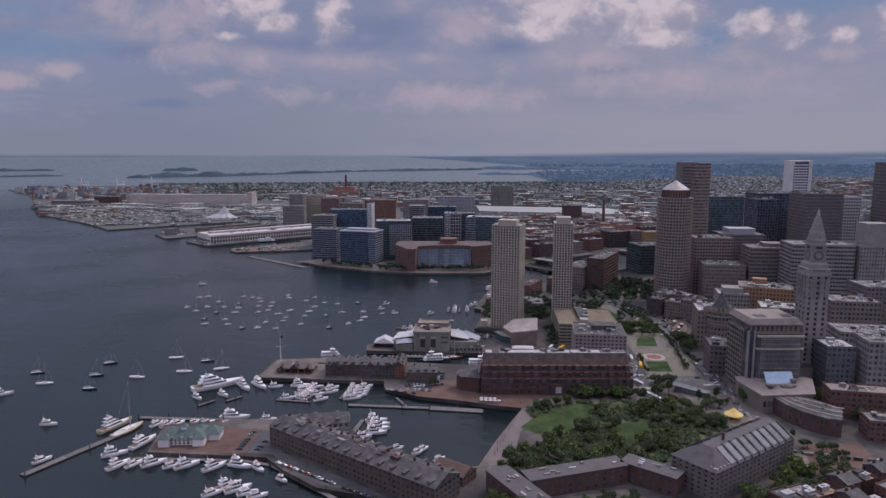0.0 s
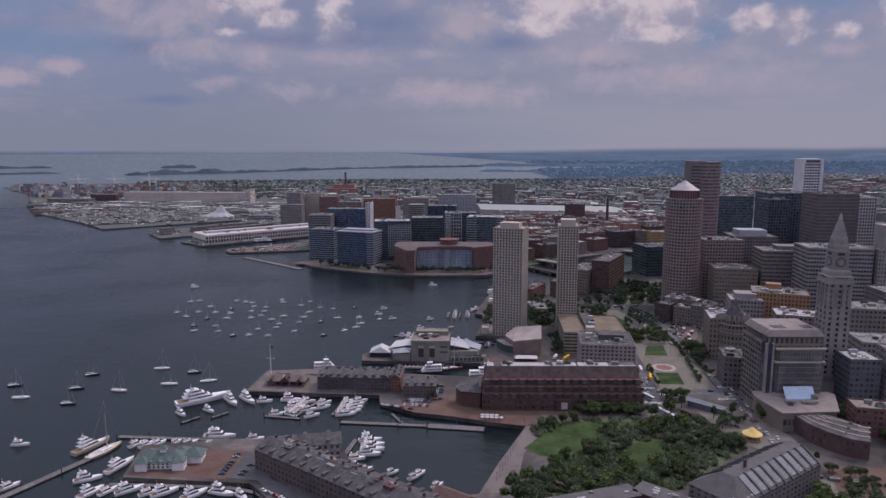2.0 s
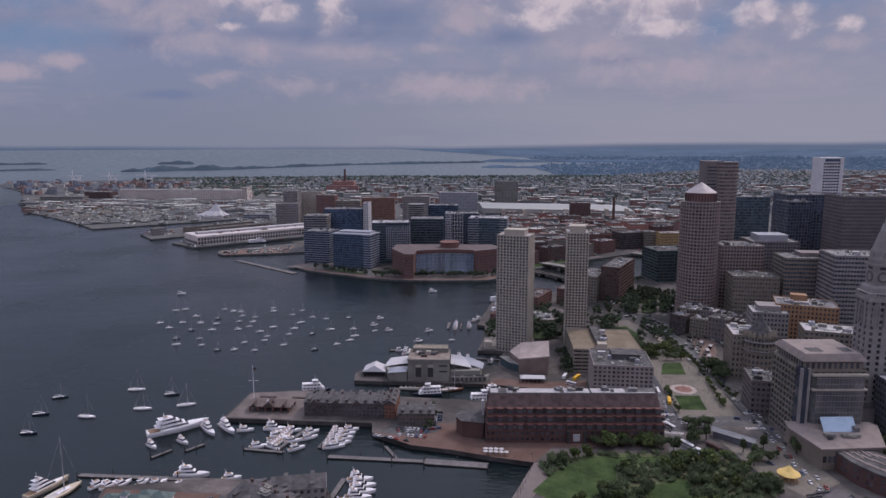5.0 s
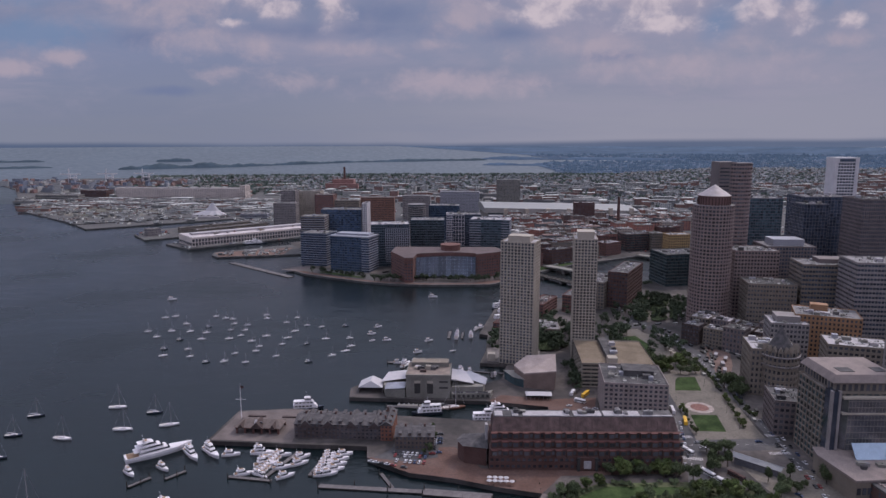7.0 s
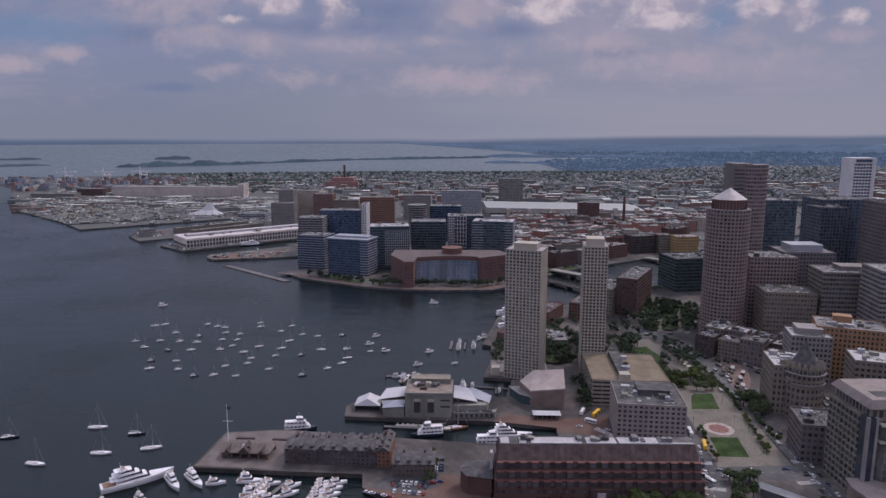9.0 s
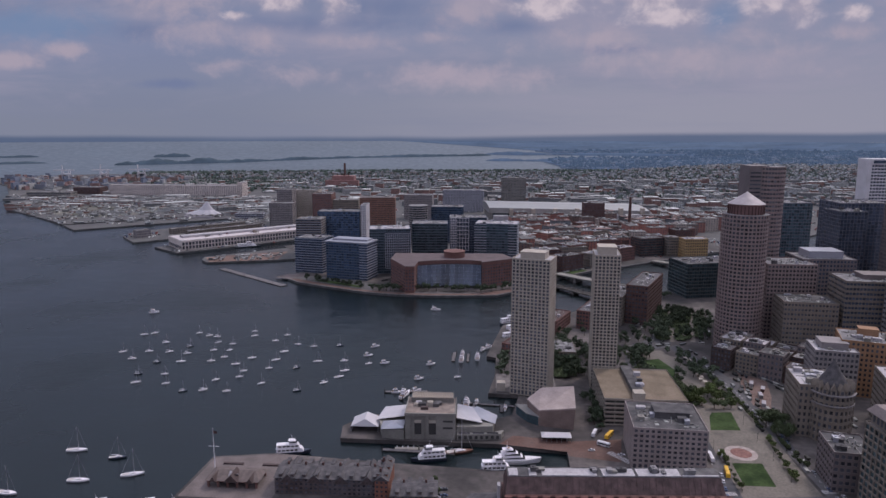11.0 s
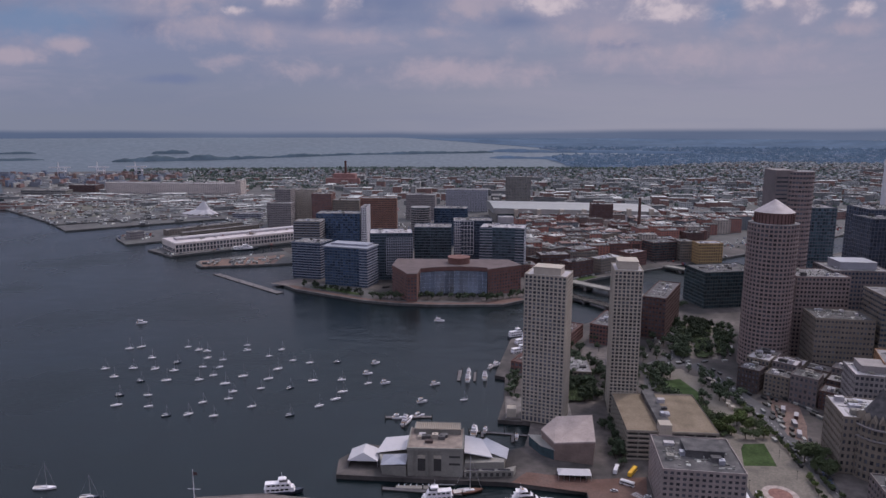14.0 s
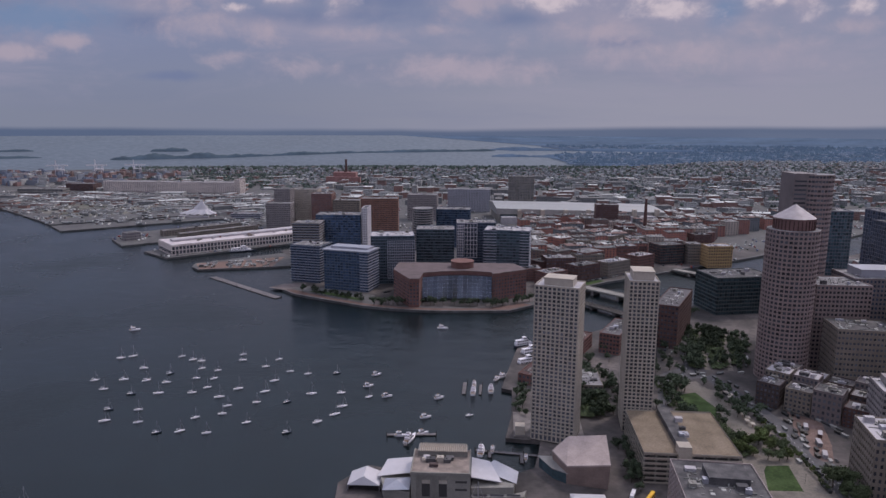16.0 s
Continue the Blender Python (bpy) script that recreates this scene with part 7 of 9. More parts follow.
def sail_boat(L, label, hullm=None, furled=True):
    e = thing("sail_boat", label, "sailboat", 0, 0, 0)
    B, H = L * 0.30, 0.55 + L * 0.045
    part("hull", Geo().loft(hull_rings(L, B, H, 0.2, -0.4, 9, 0.6)), hullm or HULL_WHITE, e)
    part("deck", Geo().loft(house(-L * 0.46, L * 0.40, B * 0.40, H * 0.99, H * 1.04, 0, 0, 0.3)), material("pale_deck", (0.55, 0.52, 0.47), 0.7), e)
    cab = part("cabin", Geo().loft(house(-L * 0.12, L * 0.24, B * 0.28, H, H + 0.55, 1.2, 0.1, 0.6)), HULL_WHITE, e)
    if L > 11:
        part("cabin_window", Geo().loft(house(-L * 0.08, L * 0.17, B * 0.285, H + 0.18, H + 0.38, 1.0, 0.1, 0.66)), BOAT_GLASS, cab)
    part("mast", Geo().rod((L * 0.08, 0, H), (L * 0.08, 0, H + L * 1.22), 0.10 + L * 0.012, 0.07 + L * 0.006), SPAR, e)
    part("boom", Geo().rod((L * 0.07, 0, H + 1.3), (-L * 0.36, 0, H + 1.4), 0.12), SPAR, e)
    part("furled_sail", Geo().rod((L * 0.05, 0, H + 1.5), (-L * 0.34, 0, H + 1.6), 0.24, 0.16), HULL_DARK if hullm is None else HULL_WHITE, e)
    part("forestay", Geo().rod((L * 0.47, 0, H * 1.15), (L * 0.08, 0, H + L * 1.2), 0.07, 0.05, 4), SPAR, e)
    if L > 11:
        part("backstay", Geo().rod((-L * 0.48, 0, H), (L * 0.08, 0, H + L * 1.2), 0.06, 0.05, 4), SPAR, e)
    return e


def ferry(L, label):
    e = thing("harbour_ferry", label, "ferry", 0, 0, 0)
    B, H = L * 0.24, 2.2
    part("hull", Geo().loft(hull_rings(L, B, H, 0.25)), HULL_DARK, e)
    z = H
    for k, (a, b) in enumerate(((-0.46, 0.30), (-0.44, 0.20), (-0.1, 0.12))):
        half = B * (0.46 - 0.06 * k)
        dk = part("deckhouse", Geo().loft(house(L * a, L * b, half, z, z + 2.5, 0.5, 0.02, 0.95)), HULL_WHITE, e)
        if k < 2:
            for i in range(int(L * 0.6 / 2.8)):
                for s in (-1, 1):
                    part("window", Geo().box(-0.95, 0.95, -0.08, 0.08, 0, 0.9), BOAT_GLASS, dk, m=pose(L * a + 2.0 + i * 2.8, s * half * 0.955, z + 1.1))
        part("deck_rail", Geo().box(L * a - 0.5, L * b - 1.5, -half * 0.96, half * 0.96, z + 2.5, z + 2.7), HULL_WHITE, dk)
        z += 2.7
    part("wheelhouse_window", Geo().loft(house(-L * 0.09, L * 0.11, B * 0.345, z - 1.6, z - 0.8, 0.5, 0.0, 0.96)), BOAT_GLASS, e)
    part("mast", Geo().rod((-L * 0.02, 0, z), (-L * 0.04, 0, z + 4), 0.15, 0.08), HULL_WHITE, e)
    return e


YACHT_LABEL = "white motor yacht with dark tinted cabin windows, moored"
proto = {L: motor_yacht(L, YACHT_LABEL, 1 if L < 13 else 2) for L in (9, 12, 16, 22)}
proto_big = motor_yacht(42, "very large white superyacht with stacked decks, moored", 3)
proto_buff = motor_yacht(27, "large buff and white motor yacht beside the long dock", 3, HULL_BUFF)
used_proto = set()


def put(kind, x, y, yaw, group):
    """The first copy is the pattern itself, the others are copies of it."""
    m = pose(x, y, 0, 0, 0, yaw)
    if id(kind) not in used_proto:
        used_proto.add(id(kind))
        kind.matrix_basis = m
        tagged(kind, group=group)
        return kind
    return copy_thing(kind, m)


put(proto_big, -229, -200, 38, "moored yachts")
put(proto_buff, -268, -287, 68, "moored yachts")
for x, y, L, a in ((-206, -201, 22, -46), (-194, -197, 22, -42), (-180, -198, 12, 12), (-234, -228, 12, -36), (-216, -220, 12, -32), (-285, -342, 12, 58), (-244, -330, 16, 30), (-233, -345, 16, 62),
                   (-224, -343, 12, 60), (-234, -312, 22, 72), (-212, -341, 16, 41), (-199, -343, 12, 40), (-190, -342, 16, 42), (-172, -343, 16, 50), (-157, -340, 16, -12), (-144, -343, 12, -39), (-125, -356, 9, -30)):
    put(proto[L], x, y, a, "moored yachts")
for x, y, L, a in ((-240, -281, 12, 60), (-233, -281, 12, 64), (-226, -279, 12, 60), (-215, -276, 9, 63), (-205, -277, 12, 50), (-189, -265, 22, 4), (-190, -277, 9, 34), (-163, -267, 12, 14), (-84, -263, 16, 10),
                   (-81, -270, 16, 8), (-80, -277, 16, 6), (-81, -284, 16, 4), (-88, -291, 12, 14), (-87, -301, 12, -1), (-79, -305, 9, 35), (-62, -308, 9, 37), (-48, -313, 9, 43), (-45, -308, 9, 48), (-33, -322, 9, 45)):
    put(proto[L], x, y, a, "moored yachts")
for x, y, L, a in ((-162, -223, 12, 21), (-152, -210, 16, 20), (-153, -203, 12, 22), (-149, -225, 9, -37), (-135, -224, 12, 35), (-131, -207, 12, 33), (-132, -198, 12, 38), (-141, -213, 12, 20), (-109, -219, 12, 20), (-106, -213, 12, 22),
                   (-106, -206, 12, 21), (-106, -199, 12, 21), (-105, -192, 12, 21), (-146, -196, 12, 12), (-160, -194, 16, 4), (-154, -366, 16, 44), (-147, -369, 16, 36), (-140, -373, 12, 30), (-133, -376, 12, 28), (-160, -375, 12, 40)):
    put(proto[L], x, y, a, "moored yachts")
for k in range(9):
    put(proto[9], -154.5 + k * 0.6, -222 + k * 3.4, 160 + (k * 37) % 9, "moored yachts")
    put(proto[9], -113.5 - (k % 3) * 0.7, -221 + k * 3.6, 12 + (k * 53) % 11, "moored yachts")
for x, y, L, a in ((-46, 84, 16, 88), (-46, 101, 12, 90), (-31, 90, 16, 90), (-88, -9, 16, 70), (-80, 1, 9, 30), (-96, -4, 9, 0), (-36, -23, 16, 85), (-28, -20, 9, 80), (-5, -30, 9, 82), (-20, 122, 12, 40), (-26, 115, 9, 60)):
    put(proto[L], x, y, a, "moored yachts")
for k, (x, y) in enumerate(((-428, 225), (-318, -287), (-88, 265), (-395, -232))):
    put(proto[12 if k < 3 else 16], x, y, (20, 8, -5, 30)[k], "passing motor boats")
fer = motor_yacht(32, "large white excursion yacht with tinted window decks at the wharf", 3)
put(fer, 2, -118, 6, "ferries")
fer2 = ferry(24, "white harbour ferry with a dark hull")
put(ferry(46, "white three-decked ship moored beside the pier terminal"), -486, 697, 28, "ferries")
for x, y, a in ((-10, -131, 7), (-57, -120, 194), (-150, -118, 12), (2, 212, 30), (4, 156, 30), (8, 186, 34)):
    put(fer2, x, y, a, "ferries")

SAIL_LABEL = "small white sailing boat at its mooring, sails furled"
sails = [sail_boat(L, SAIL_LABEL, hm) for L, hm in ((6.8, None), (7.6, HULL_WHITE), (8.6, None), (7.2, HULL_DARK))]
rng = random.Random(9)
MOORED_A = [(-384, 79), (-364, 60), (-336, 20), (-327, 0), (-393, 137), (-384, 143), (-335, 52), (-359, 83), (-338, 83), (-356, 112), (-312, 22), (-300, 0), (-313, 56), (-277, -16), (-325, 101), (-318, 80), (-336, 147), (-261, -12), (-321, 139), (-285, 60),
            (-296, 92), (-260, 12), (-302, 117), (-311, 136), (-277, 72), (-280, 93), (-285, 113), (-258, 53)]
MOORED_B = [(-240, -13), (-242, 21), (-244, 36), (-249, 72), (-278, 158), (-272, 142), (-217, 7), (-223, 45), (-224, 68), (-244, 127), (-224, 93), (-238, 148), (-198, 48), (-217, 117), (-181, -7), (-199, 112), (-183, 67), (-163, 13), (-153, 28),
            (-173, 116), (-158, 71), (-151, 44), (-138, 88), (-133, 65), (-136, 116), (-118, 67), (-81, 29), (-47, 36), (-74, 68)]
for x, y in MOORED_A + MOORED_B:
    put(sails[rng.choice((0, 0, 1, 1, 2, 3))] if x < -140 else (proto[9] if rng.random() < 0.5 else sails[0]), x, y, 28 + rng.uniform(-14, 14), "mooring field")
tall = [sail_boat(L, "larger white sailing yacht at anchor with a tall mast", hm) for L, hm in ((14, None), (12, HULL_DARK))]
for k, (x, y) in enumerate(((-402, -178), (-378, -204), (-346, -181), (-332, -214), (-353, -147), (-308, -183), (-300, -126), (-274, -165), (-266, -134), (-244, -155))):
    put(tall[(1, 0, 1, 1, 1, 0, 0, 0, 1, 0)[k]], x, y, (15, 8, 15, 5, 20, -5, 8, 5, 12, 20)[k], "anchored yachts")
lighter = thing("landing_stage", "long low white landing stage before the aquarium", "barge", -69, -104.5, 0, 4)
part("pontoon", Geo().box(-13, 13, -1.8, 1.8, -0.4, 0.7), CONCRETE, lighter)
for i in range(7):
    part("bollard", Geo().tube([(0.35, 0.7), (0.35, 1.6), (0.5, 1.7)], 8, -11.5 + i * 3.8, 1.2), HULL_WHITE, lighter)
part("gangway", Geo().box(9, 24, 1.0, 2.2, 1.4, 1.6), SPAR, lighter)
OLD_HULL = material("brown_hull_paint", (0.12, 0.055, 0.035), 0.5, 0.2, 0.3)
put(sail_boat(19, "old brown wooden sailing ship moored at the aquarium", OLD_HULL), -37, -107, 14, "anchored yachts")
schooner = sail_boat(27, "big classic sailing yacht with a buff hull beside the dock", HULL_BUFF)
put(schooner, -256, -292, 72, "anchored yachts")


# ---- floating docks ----
def dock(x0, y0, x1, y1, wide, label, posts=True, z=0.9):
    length, ang = math.hypot(x1 - x0, y1 - y0), math.degrees(math.atan2(y1 - y0, x1 - x0))
    e = thing("floating_dock", label, "dock", x0, y0, 0, ang)
    part("float", Geo().box(0, length, -wide / 2, wide / 2, -0.5, z - 0.15), PILE, e)
    n = max(2, min(int(length / 3.0), 7))
    plank = Geo().box(0.05, length / n - 0.05, -wide / 2 - 0.1, wide / 2 + 0.1, z - 0.15, z).mesh("deck_board", DOCK)
    for i in range(n):
        part("deck_board", plank, DOCK, e, m=pose(i * length / n, 0, 0))
    if posts:
        for i in range(max(2, int(length / 18)) + 1):
            k = max(2, int(length / 18))
            part("pile", Geo().tube([(0.35, -1), (0.35, 3.6), (0.05, 4.1)], 8), PILE, e, m=pose(i * length / k, (wide / 2 + 0.4) * (1 if i % 2 else -1), 0))


DOCK_LABEL = "grey weathered floating dock with timber piles"
for x0, y0, x1, y1, w in ((-284, -362, -259, -303, 5), (-259, -270, -176, -270, 3.5), (-111, -234, -47, -236, 4), (-47, -236, -6, -239, 7), (-6, -228, 22, -224, 3), (-76, -216, -66, -233, 2),
                          (-228, -335, -157, -333, 3), (-157, -333, -137, -338, 3), (-137, -338, -113, -357, 3), (-113, -357, -80, -382, 3), (-99, -308, -94, -262, 3), (-170, -227, -142, -230, 2.5), (-148, -228, -136, -190, 2.5),
                          (-120, -222, -116, -188, 2.5), (-218, -232, -226, -244, 2), (-200, -222, -208, -233, 2)):
    dock(x0, y0, x1, y1, w, DOCK_LABEL)
for x0, y0, x1, y1, w in ((-54, 78, -54, 104, 3), (-40, 78, -40, 100, 2), (-106, -4, -70, 0, 3), (-90, -20, -92, -4, 2), (-40, -22, 12, -27, 2.5), (-30, -32, -30, -22, 2), (-8, -38, -8, -26, 2), (-452, 488, -316, 378, 10), (-90, -108, -40, -110, 3)):
    dock(x0, y0, x1, y1, w, DOCK_LABEL)


# ---- ground surfaces: streets, lawns, paving ----
def surface(name, label, poly, z, mat, category="ground"):
    far_sheet(name, poly, z, mat, 0.0, label=label, category=category)


surface("brick_plaza", "red brick paving of the wharf promenade", [(-88, -200), (-77, -207), (-58, -218), (-30, -223), (-4, -231), (23, -237), (36, -215), (112, -206), (112, -203), (60, -205), (-13, -209), (-32, -180), (-46, -182), (-44, -196), (-60, -194)], 3.02, BRICK_PAVING)
surface("brick_plaza_east", "red brick plaza before the aquarium", [(-10, -98), (36, -106), (37, -112), (70, -118), (76, -84), (40, -90), (0, -84)], 3.02, BRICK_PAVING)
surface("brick_pier", "brick paving round the clubhouse pier", [(-220, -328), (-160, -328), (-160, -290), (-230, -289)], 3.02, BRICK_PAVING)
surface("wharf_deck", "grey concrete paving of the long wharf tip", [(-201, -182), (-144, -182), (-144, -126), (-160, -126), (-198, -134)], 3.02, DECK)
surface("promenade", "brown paved harbour walk along the basin", [(-8, -334), (3, -296), (23, -237), (38, -235), (20, -280), (14, -320), (4, -332)], 3.02, DECK)
LAWN_A = [(20, -273), (34, -250), (42, -241), (61, -226), (108, -223), (106, -230), (74, -238), (70, -262), (48, -286), (30, -283)]
LAWN_B = [(80, -285), (92, -261), (112, -250), (116, -268), (105, -290), (90, -296)]
LAWN_C = [(143.5, -63), (150, -38), (154, -31), (169, -29), (165, -62)]
LAWN_D = [(142, -113), (161.5, -112), (159, -142), (140, -142)]
LAWN_E = [(120, 52), (122, 86), (142, 94), (150, 62), (143, 40)]
PARK = [(2, -344), (18, -318), (36, -296), (26, -240), (60, -222), (118, -216), (152, -226), (166, -262), (126, -305), (96, -330), (60, -340)]
GREEN = [(118, 20), (112, 110), (150, 118), (176, 20), (182, -20), (172, -66), (140, -66), (134, -20)]
surface("park_ground", "shaded park ground of grass and earth", PARK, 3.012, material("park_earth", (0.10, 0.10, 0.055), 0.95, 0.3, 0.08, second=(0.07, 0.09, 0.035)))
surface("greenway", "pale paved greenway between the streets", [(118, 20), (112, 110), (150, 120), (178, 20), (184, -60), (182, -160), (132, -160), (136, -66), (134, -20)], 3.012, PAVING)
for poly, nm in ((LAWN_A, "lawn"), (LAWN_B, "lawn"), (LAWN_C, "lawn"), (LAWN_D, "lawn"), (LAWN_E, "lawn")):
    surface(nm, "mown green lawn", poly, 3.03, GRASS, "lawn")
surface("stone_plaza", "pale stone plaza with a ring fountain", [(153 + 10.5 * math.cos(a), -98 + 11 * math.sin(a)) for a in [i * math.pi / 12 for i in range(24)]], 3.03, material("plaza_ring", (0.34, 0.29, 0.25), 0.85, 0.3, 0.3))
surface("square_path", "pale path through the wooded square", [(166, 150), (171, 150), (180, 190), (185, 232), (202, 282), (199, 282), (181, 232), (177, 190)], 3.02, PAVING)
surface("square_path", "pale path through the wooded square", [(187, 150), (192, 150), (201, 187), (209, 222), (223, 264), (219, 268), (205, 221), (197, 187)], 3.02, PAVING)
surface("fountain_court", "round red paved court of the ring fountain", [(153 + 6.8 * math.cos(a), -98 + 7.2 * math.sin(a)) for a in [i * math.pi / 12 for i in range(24)]], 3.04, material("red_pavers", (0.20, 0.10, 0.08), 0.85, 0.35, 0.5))
surface("building_site", "bare brown building site beside the street", [(191, -14), (197, 30), (204, 62), (222, 42), (212, 4), (199, -28)], 3.026, material("bare_earth", (0.20, 0.135, 0.105), 0.95, 0.5, 0.12, second=(0.12, 0.085, 0.072)))
surface("cross_walk", "pale paved crossing of the greenway", [(141, 100), (170, 92), (170, 98), (142, 107)], 3.026, PAVING)
surface("car_park", "asphalt car park on the wharf", [(-84, -200), (-60, -204), (-42, -196), (-44, -158), (-72, -156), (-74, -188)], 3.024, ASPHALT)
surface("pier_car_park", "grey asphalt car park beside the wharf building", [(-160, -326), (-140, -328), (-126, -345), (-100, -364), (-60, -376), (-50, -384), (-64, -372), (-132, -326), (-150, -300), (-160, -290)], 3.024, ASPHALT)
surface("street", "asphalt street past the hotel", [(112, -218), (126, -160), (130, -66), (124, 20), (104, 60), (118, 130), (150, 160), (170, 300), (184, 300), (190, 200), (160, 130), (128, 118), (112, 60), (132, 20), (137, -66), (134, -160), (124, -218)], 3.016, ASPHALT, "road")
surface("street_east", "asphalt street along the greenway", [(186, -300), (184, -60), (184, -20), (180, 30), (160, 130), (170, 140), (194, 40), (202, -20), (190, -100), (196, -300)], 3.016, ASPHALT, "road")
surface("crossing_street", "asphalt cross street with pale paving", [(112, -160), (190, -150), (190, -168), (112, -176)], 3.02, ASPHALT, "road")
surface("quay_streets", "dark asphalt streets behind the harbour walk", [(-300, 440), (-190, 395), (-180, 345), (-40, 346), (10, 372), (28, 398), (44, 416), (84, 464), (129, 509), (187, 550), (217, 576), (372, 694), (480, 790), (420, 830), (200, 720), (60, 640), (-60, 660), (-340, 760), (-420, 700), (-330, 560)], 3.008, CITY)
surface("quay_lawn", "green bank beside the channel road", [(56, 436), (84, 466), (128, 510), (118, 520), (70, 486), (48, 450)], 3.04, GRASS, "lawn")
surface("market_square", "red brick square beside the granite warehouse", [(190, -346), (240, -336), (244, -284), (206, -284)], 3.024, BRICK_PAVING)
surface("ramp", "pale concrete ramp and plaza beside the street", [(188, -300), (240, -310), (290, -330), (330, -380), (300, -390), (250, -340), (196, -330)], 3.02, PAVING, "road")
surface("carousel_plaza", "pale gravel plaza round the carousel", [(150, -190), (196, -196), (204, -250), (176, -268), (160, -240)], 3.02, PAVING)
surface("red_earth_pier", "bare reddish pier ground", [(-492, 530), (-386, 562), (-392, 640), (-516, 570)], 3.03, material("red_earth", (0.16, 0.105, 0.08), 0.95, 0.3, 0.05))
surface("quay_platform", "brown timber platform at the harbour walk corner", [(-345, 424), (-318, 412), (-296, 440), (-302, 456), (-330, 446)], 3.03, DECK)
surface("harbour_green", "grass strip along the harbour walk", [(-284, 408), (-240, 384), (-204, 366), (-200, 374), (-262, 410)], 3.03, GRASS, "lawn")
surface("harbour_walk", "pale paved harbour walk", [(-318, 414), (-297, 395), (-244, 368), (-196, 345), (-151, 333), (-102, 330), (-40, 336), (-14, 340), (16, 368), (4, 372), (-40, 344), (-102, 338), (-150, 341), (-194, 352), (-242, 375), (-306, 414)], 3.036, BRICK_PAVING)


# ---- trees ----
OCTA = [(1, 0, 0), (-1, 0, 0), (0, 1, 0), (0, -1, 0), (0, 0, 1), (0, 0, -1)]
OCTA_FACES = [(0, 2, 4), (2, 1, 4), (1, 3, 4), (3, 0, 4), (2, 0, 5), (1, 2, 5), (3, 1, 5), (0, 3, 5)]


def blob(c, rng, o, s):
    """A solid fill hidden among the leaves of a clump, added to block light."""
    q = Euler((rng.uniform(0, 6), rng.uniform(0, 6), rng.uniform(0, 6))).to_matrix()
    c.add([o + q @ (Vector(p) * s * rng.uniform(0.75, 1.2)) for p in OCTA], OCTA_FACES)


def leaf_spray(c, rng, o, out, s):
    """A bent spray of leaves, turned roughly outwards."""
    n = (out.normalized() + Vector((rng.gauss(0, 0.6), rng.gauss(0, 0.6), rng.gauss(0.25, 0.6)))).normalized()
    u = n.orthogonal().normalized()
    u = (Matrix.Rotation(rng.uniform(0, 6.3), 3, n) @ u) * s
    v = n.cross(u) * rng.uniform(0.55, 0.95)
    c.add([o - u, o - v * 0.9 - n * s * 0.3, o + u, o + v - n * s * 0.35], [(0, 1, 2), (0, 2, 3)])


def make_tree(h, spread, leaf, label, seed, conic=False, clumps=1000):
    rng = random.Random(seed)
    e = thing("tree", label, "tree", 0, 0, 3)
    g = Geo().rod((0, 0, -0.2), (rng.uniform(-0.2, 0.2), rng.uniform(-0.2, 0.2), h * 0.55), 0.035 * h, 0.015 * h, 7)
    lobes = [(0.0, 0.0, h * 0.64, spread * 0.7)]
    for k in range(8):
        a = k * 2.4 + rng.uniform(-0.5, 0.5)
        r, z = spread * rng.uniform(0.4, 0.72), h * rng.uniform(0.42, 0.84)
        if conic:
            r *= max(0.15, 1.05 - z / h)
        p = (r * math.cos(a), r * math.sin(a), z)
        g.rod((0, 0, h * rng.uniform(0.25, 0.45)), p, 0.014 * h, 0.005 * h, 5)
        lobes.append((*p, spread * rng.uniform(0.34, 0.52)))
    part("trunk", g, BARK, e)
    c = Geo()
    for x, y, z, r in lobes:
        blob(c, rng, Vector((x, y, z)), r * 0.72)
    for i in range(clumps):
        x, y, z, r = lobes[rng.randrange(len(lobes))]
        d = Vector((rng.gauss(0, 1), rng.gauss(0, 1), rng.gauss(0.15, 0.8))).normalized() * r * rng.uniform(0.6, 1.12)
        leaf_spray(c, rng, Vector((x + d.x, y + d.y, max(z + d.z, h * 0.2))), d, rng.uniform(0.028, 0.058) * h)
    part("crown", c, leaf, e)
    return e


TREE_LABEL = "leafy broad green park tree"
trees = [make_tree(11, 5.0, LEAF, TREE_LABEL, 1), make_tree(13, 5.6, LEAF, TREE_LABEL, 2), make_tree(9, 4.2, LEAF, TREE_LABEL, 3), make_tree(10, 4.4, LEAF_PALE, "pale green leafy park tree", 4),
         make_tree(6.5, 3.0, LEAF, "small green street tree", 5), make_tree(12, 3.4, LEAF, "dark narrow green tree", 6, True)]


def put_tree(k, x, y, s, group, z=3.0):
    m = pose(x, y, z, 0, 0, (x * 37 + y * 91) % 360)
    if id(trees[k]) not in used_proto:
        used_proto.add(id(trees[k]))
        trees[k].scale = (1, 1, 1)
        trees[k].matrix_basis = m
        return tagged(trees[k], group=group)
    t = copy_thing(trees[k], m)
    t.scale = (s, s, s)
    return t


def grove(poly, count, kinds, group, apart=5.0, keep=(), lo=0.8, hi=1.2, seed=1):
    rng, spots = random.Random(seed), []
    xs, ys = [p[0] for p in poly], [p[1] for p in poly]
    for _ in range(count * 60):
        if len(spots) >= count:
            break
        x, y = rng.uniform(min(xs), max(xs)), rng.uniform(min(ys), max(ys))
        if not inside(poly, x, y) or any(inside(k, x, y) for k in keep) or any((x - a) ** 2 + (y - b) ** 2 < apart ** 2 for a, b in spots):
            continue
        spots.append((x, y))
        put_tree(rng.choice(kinds), x, y, rng.uniform(lo, hi), group)


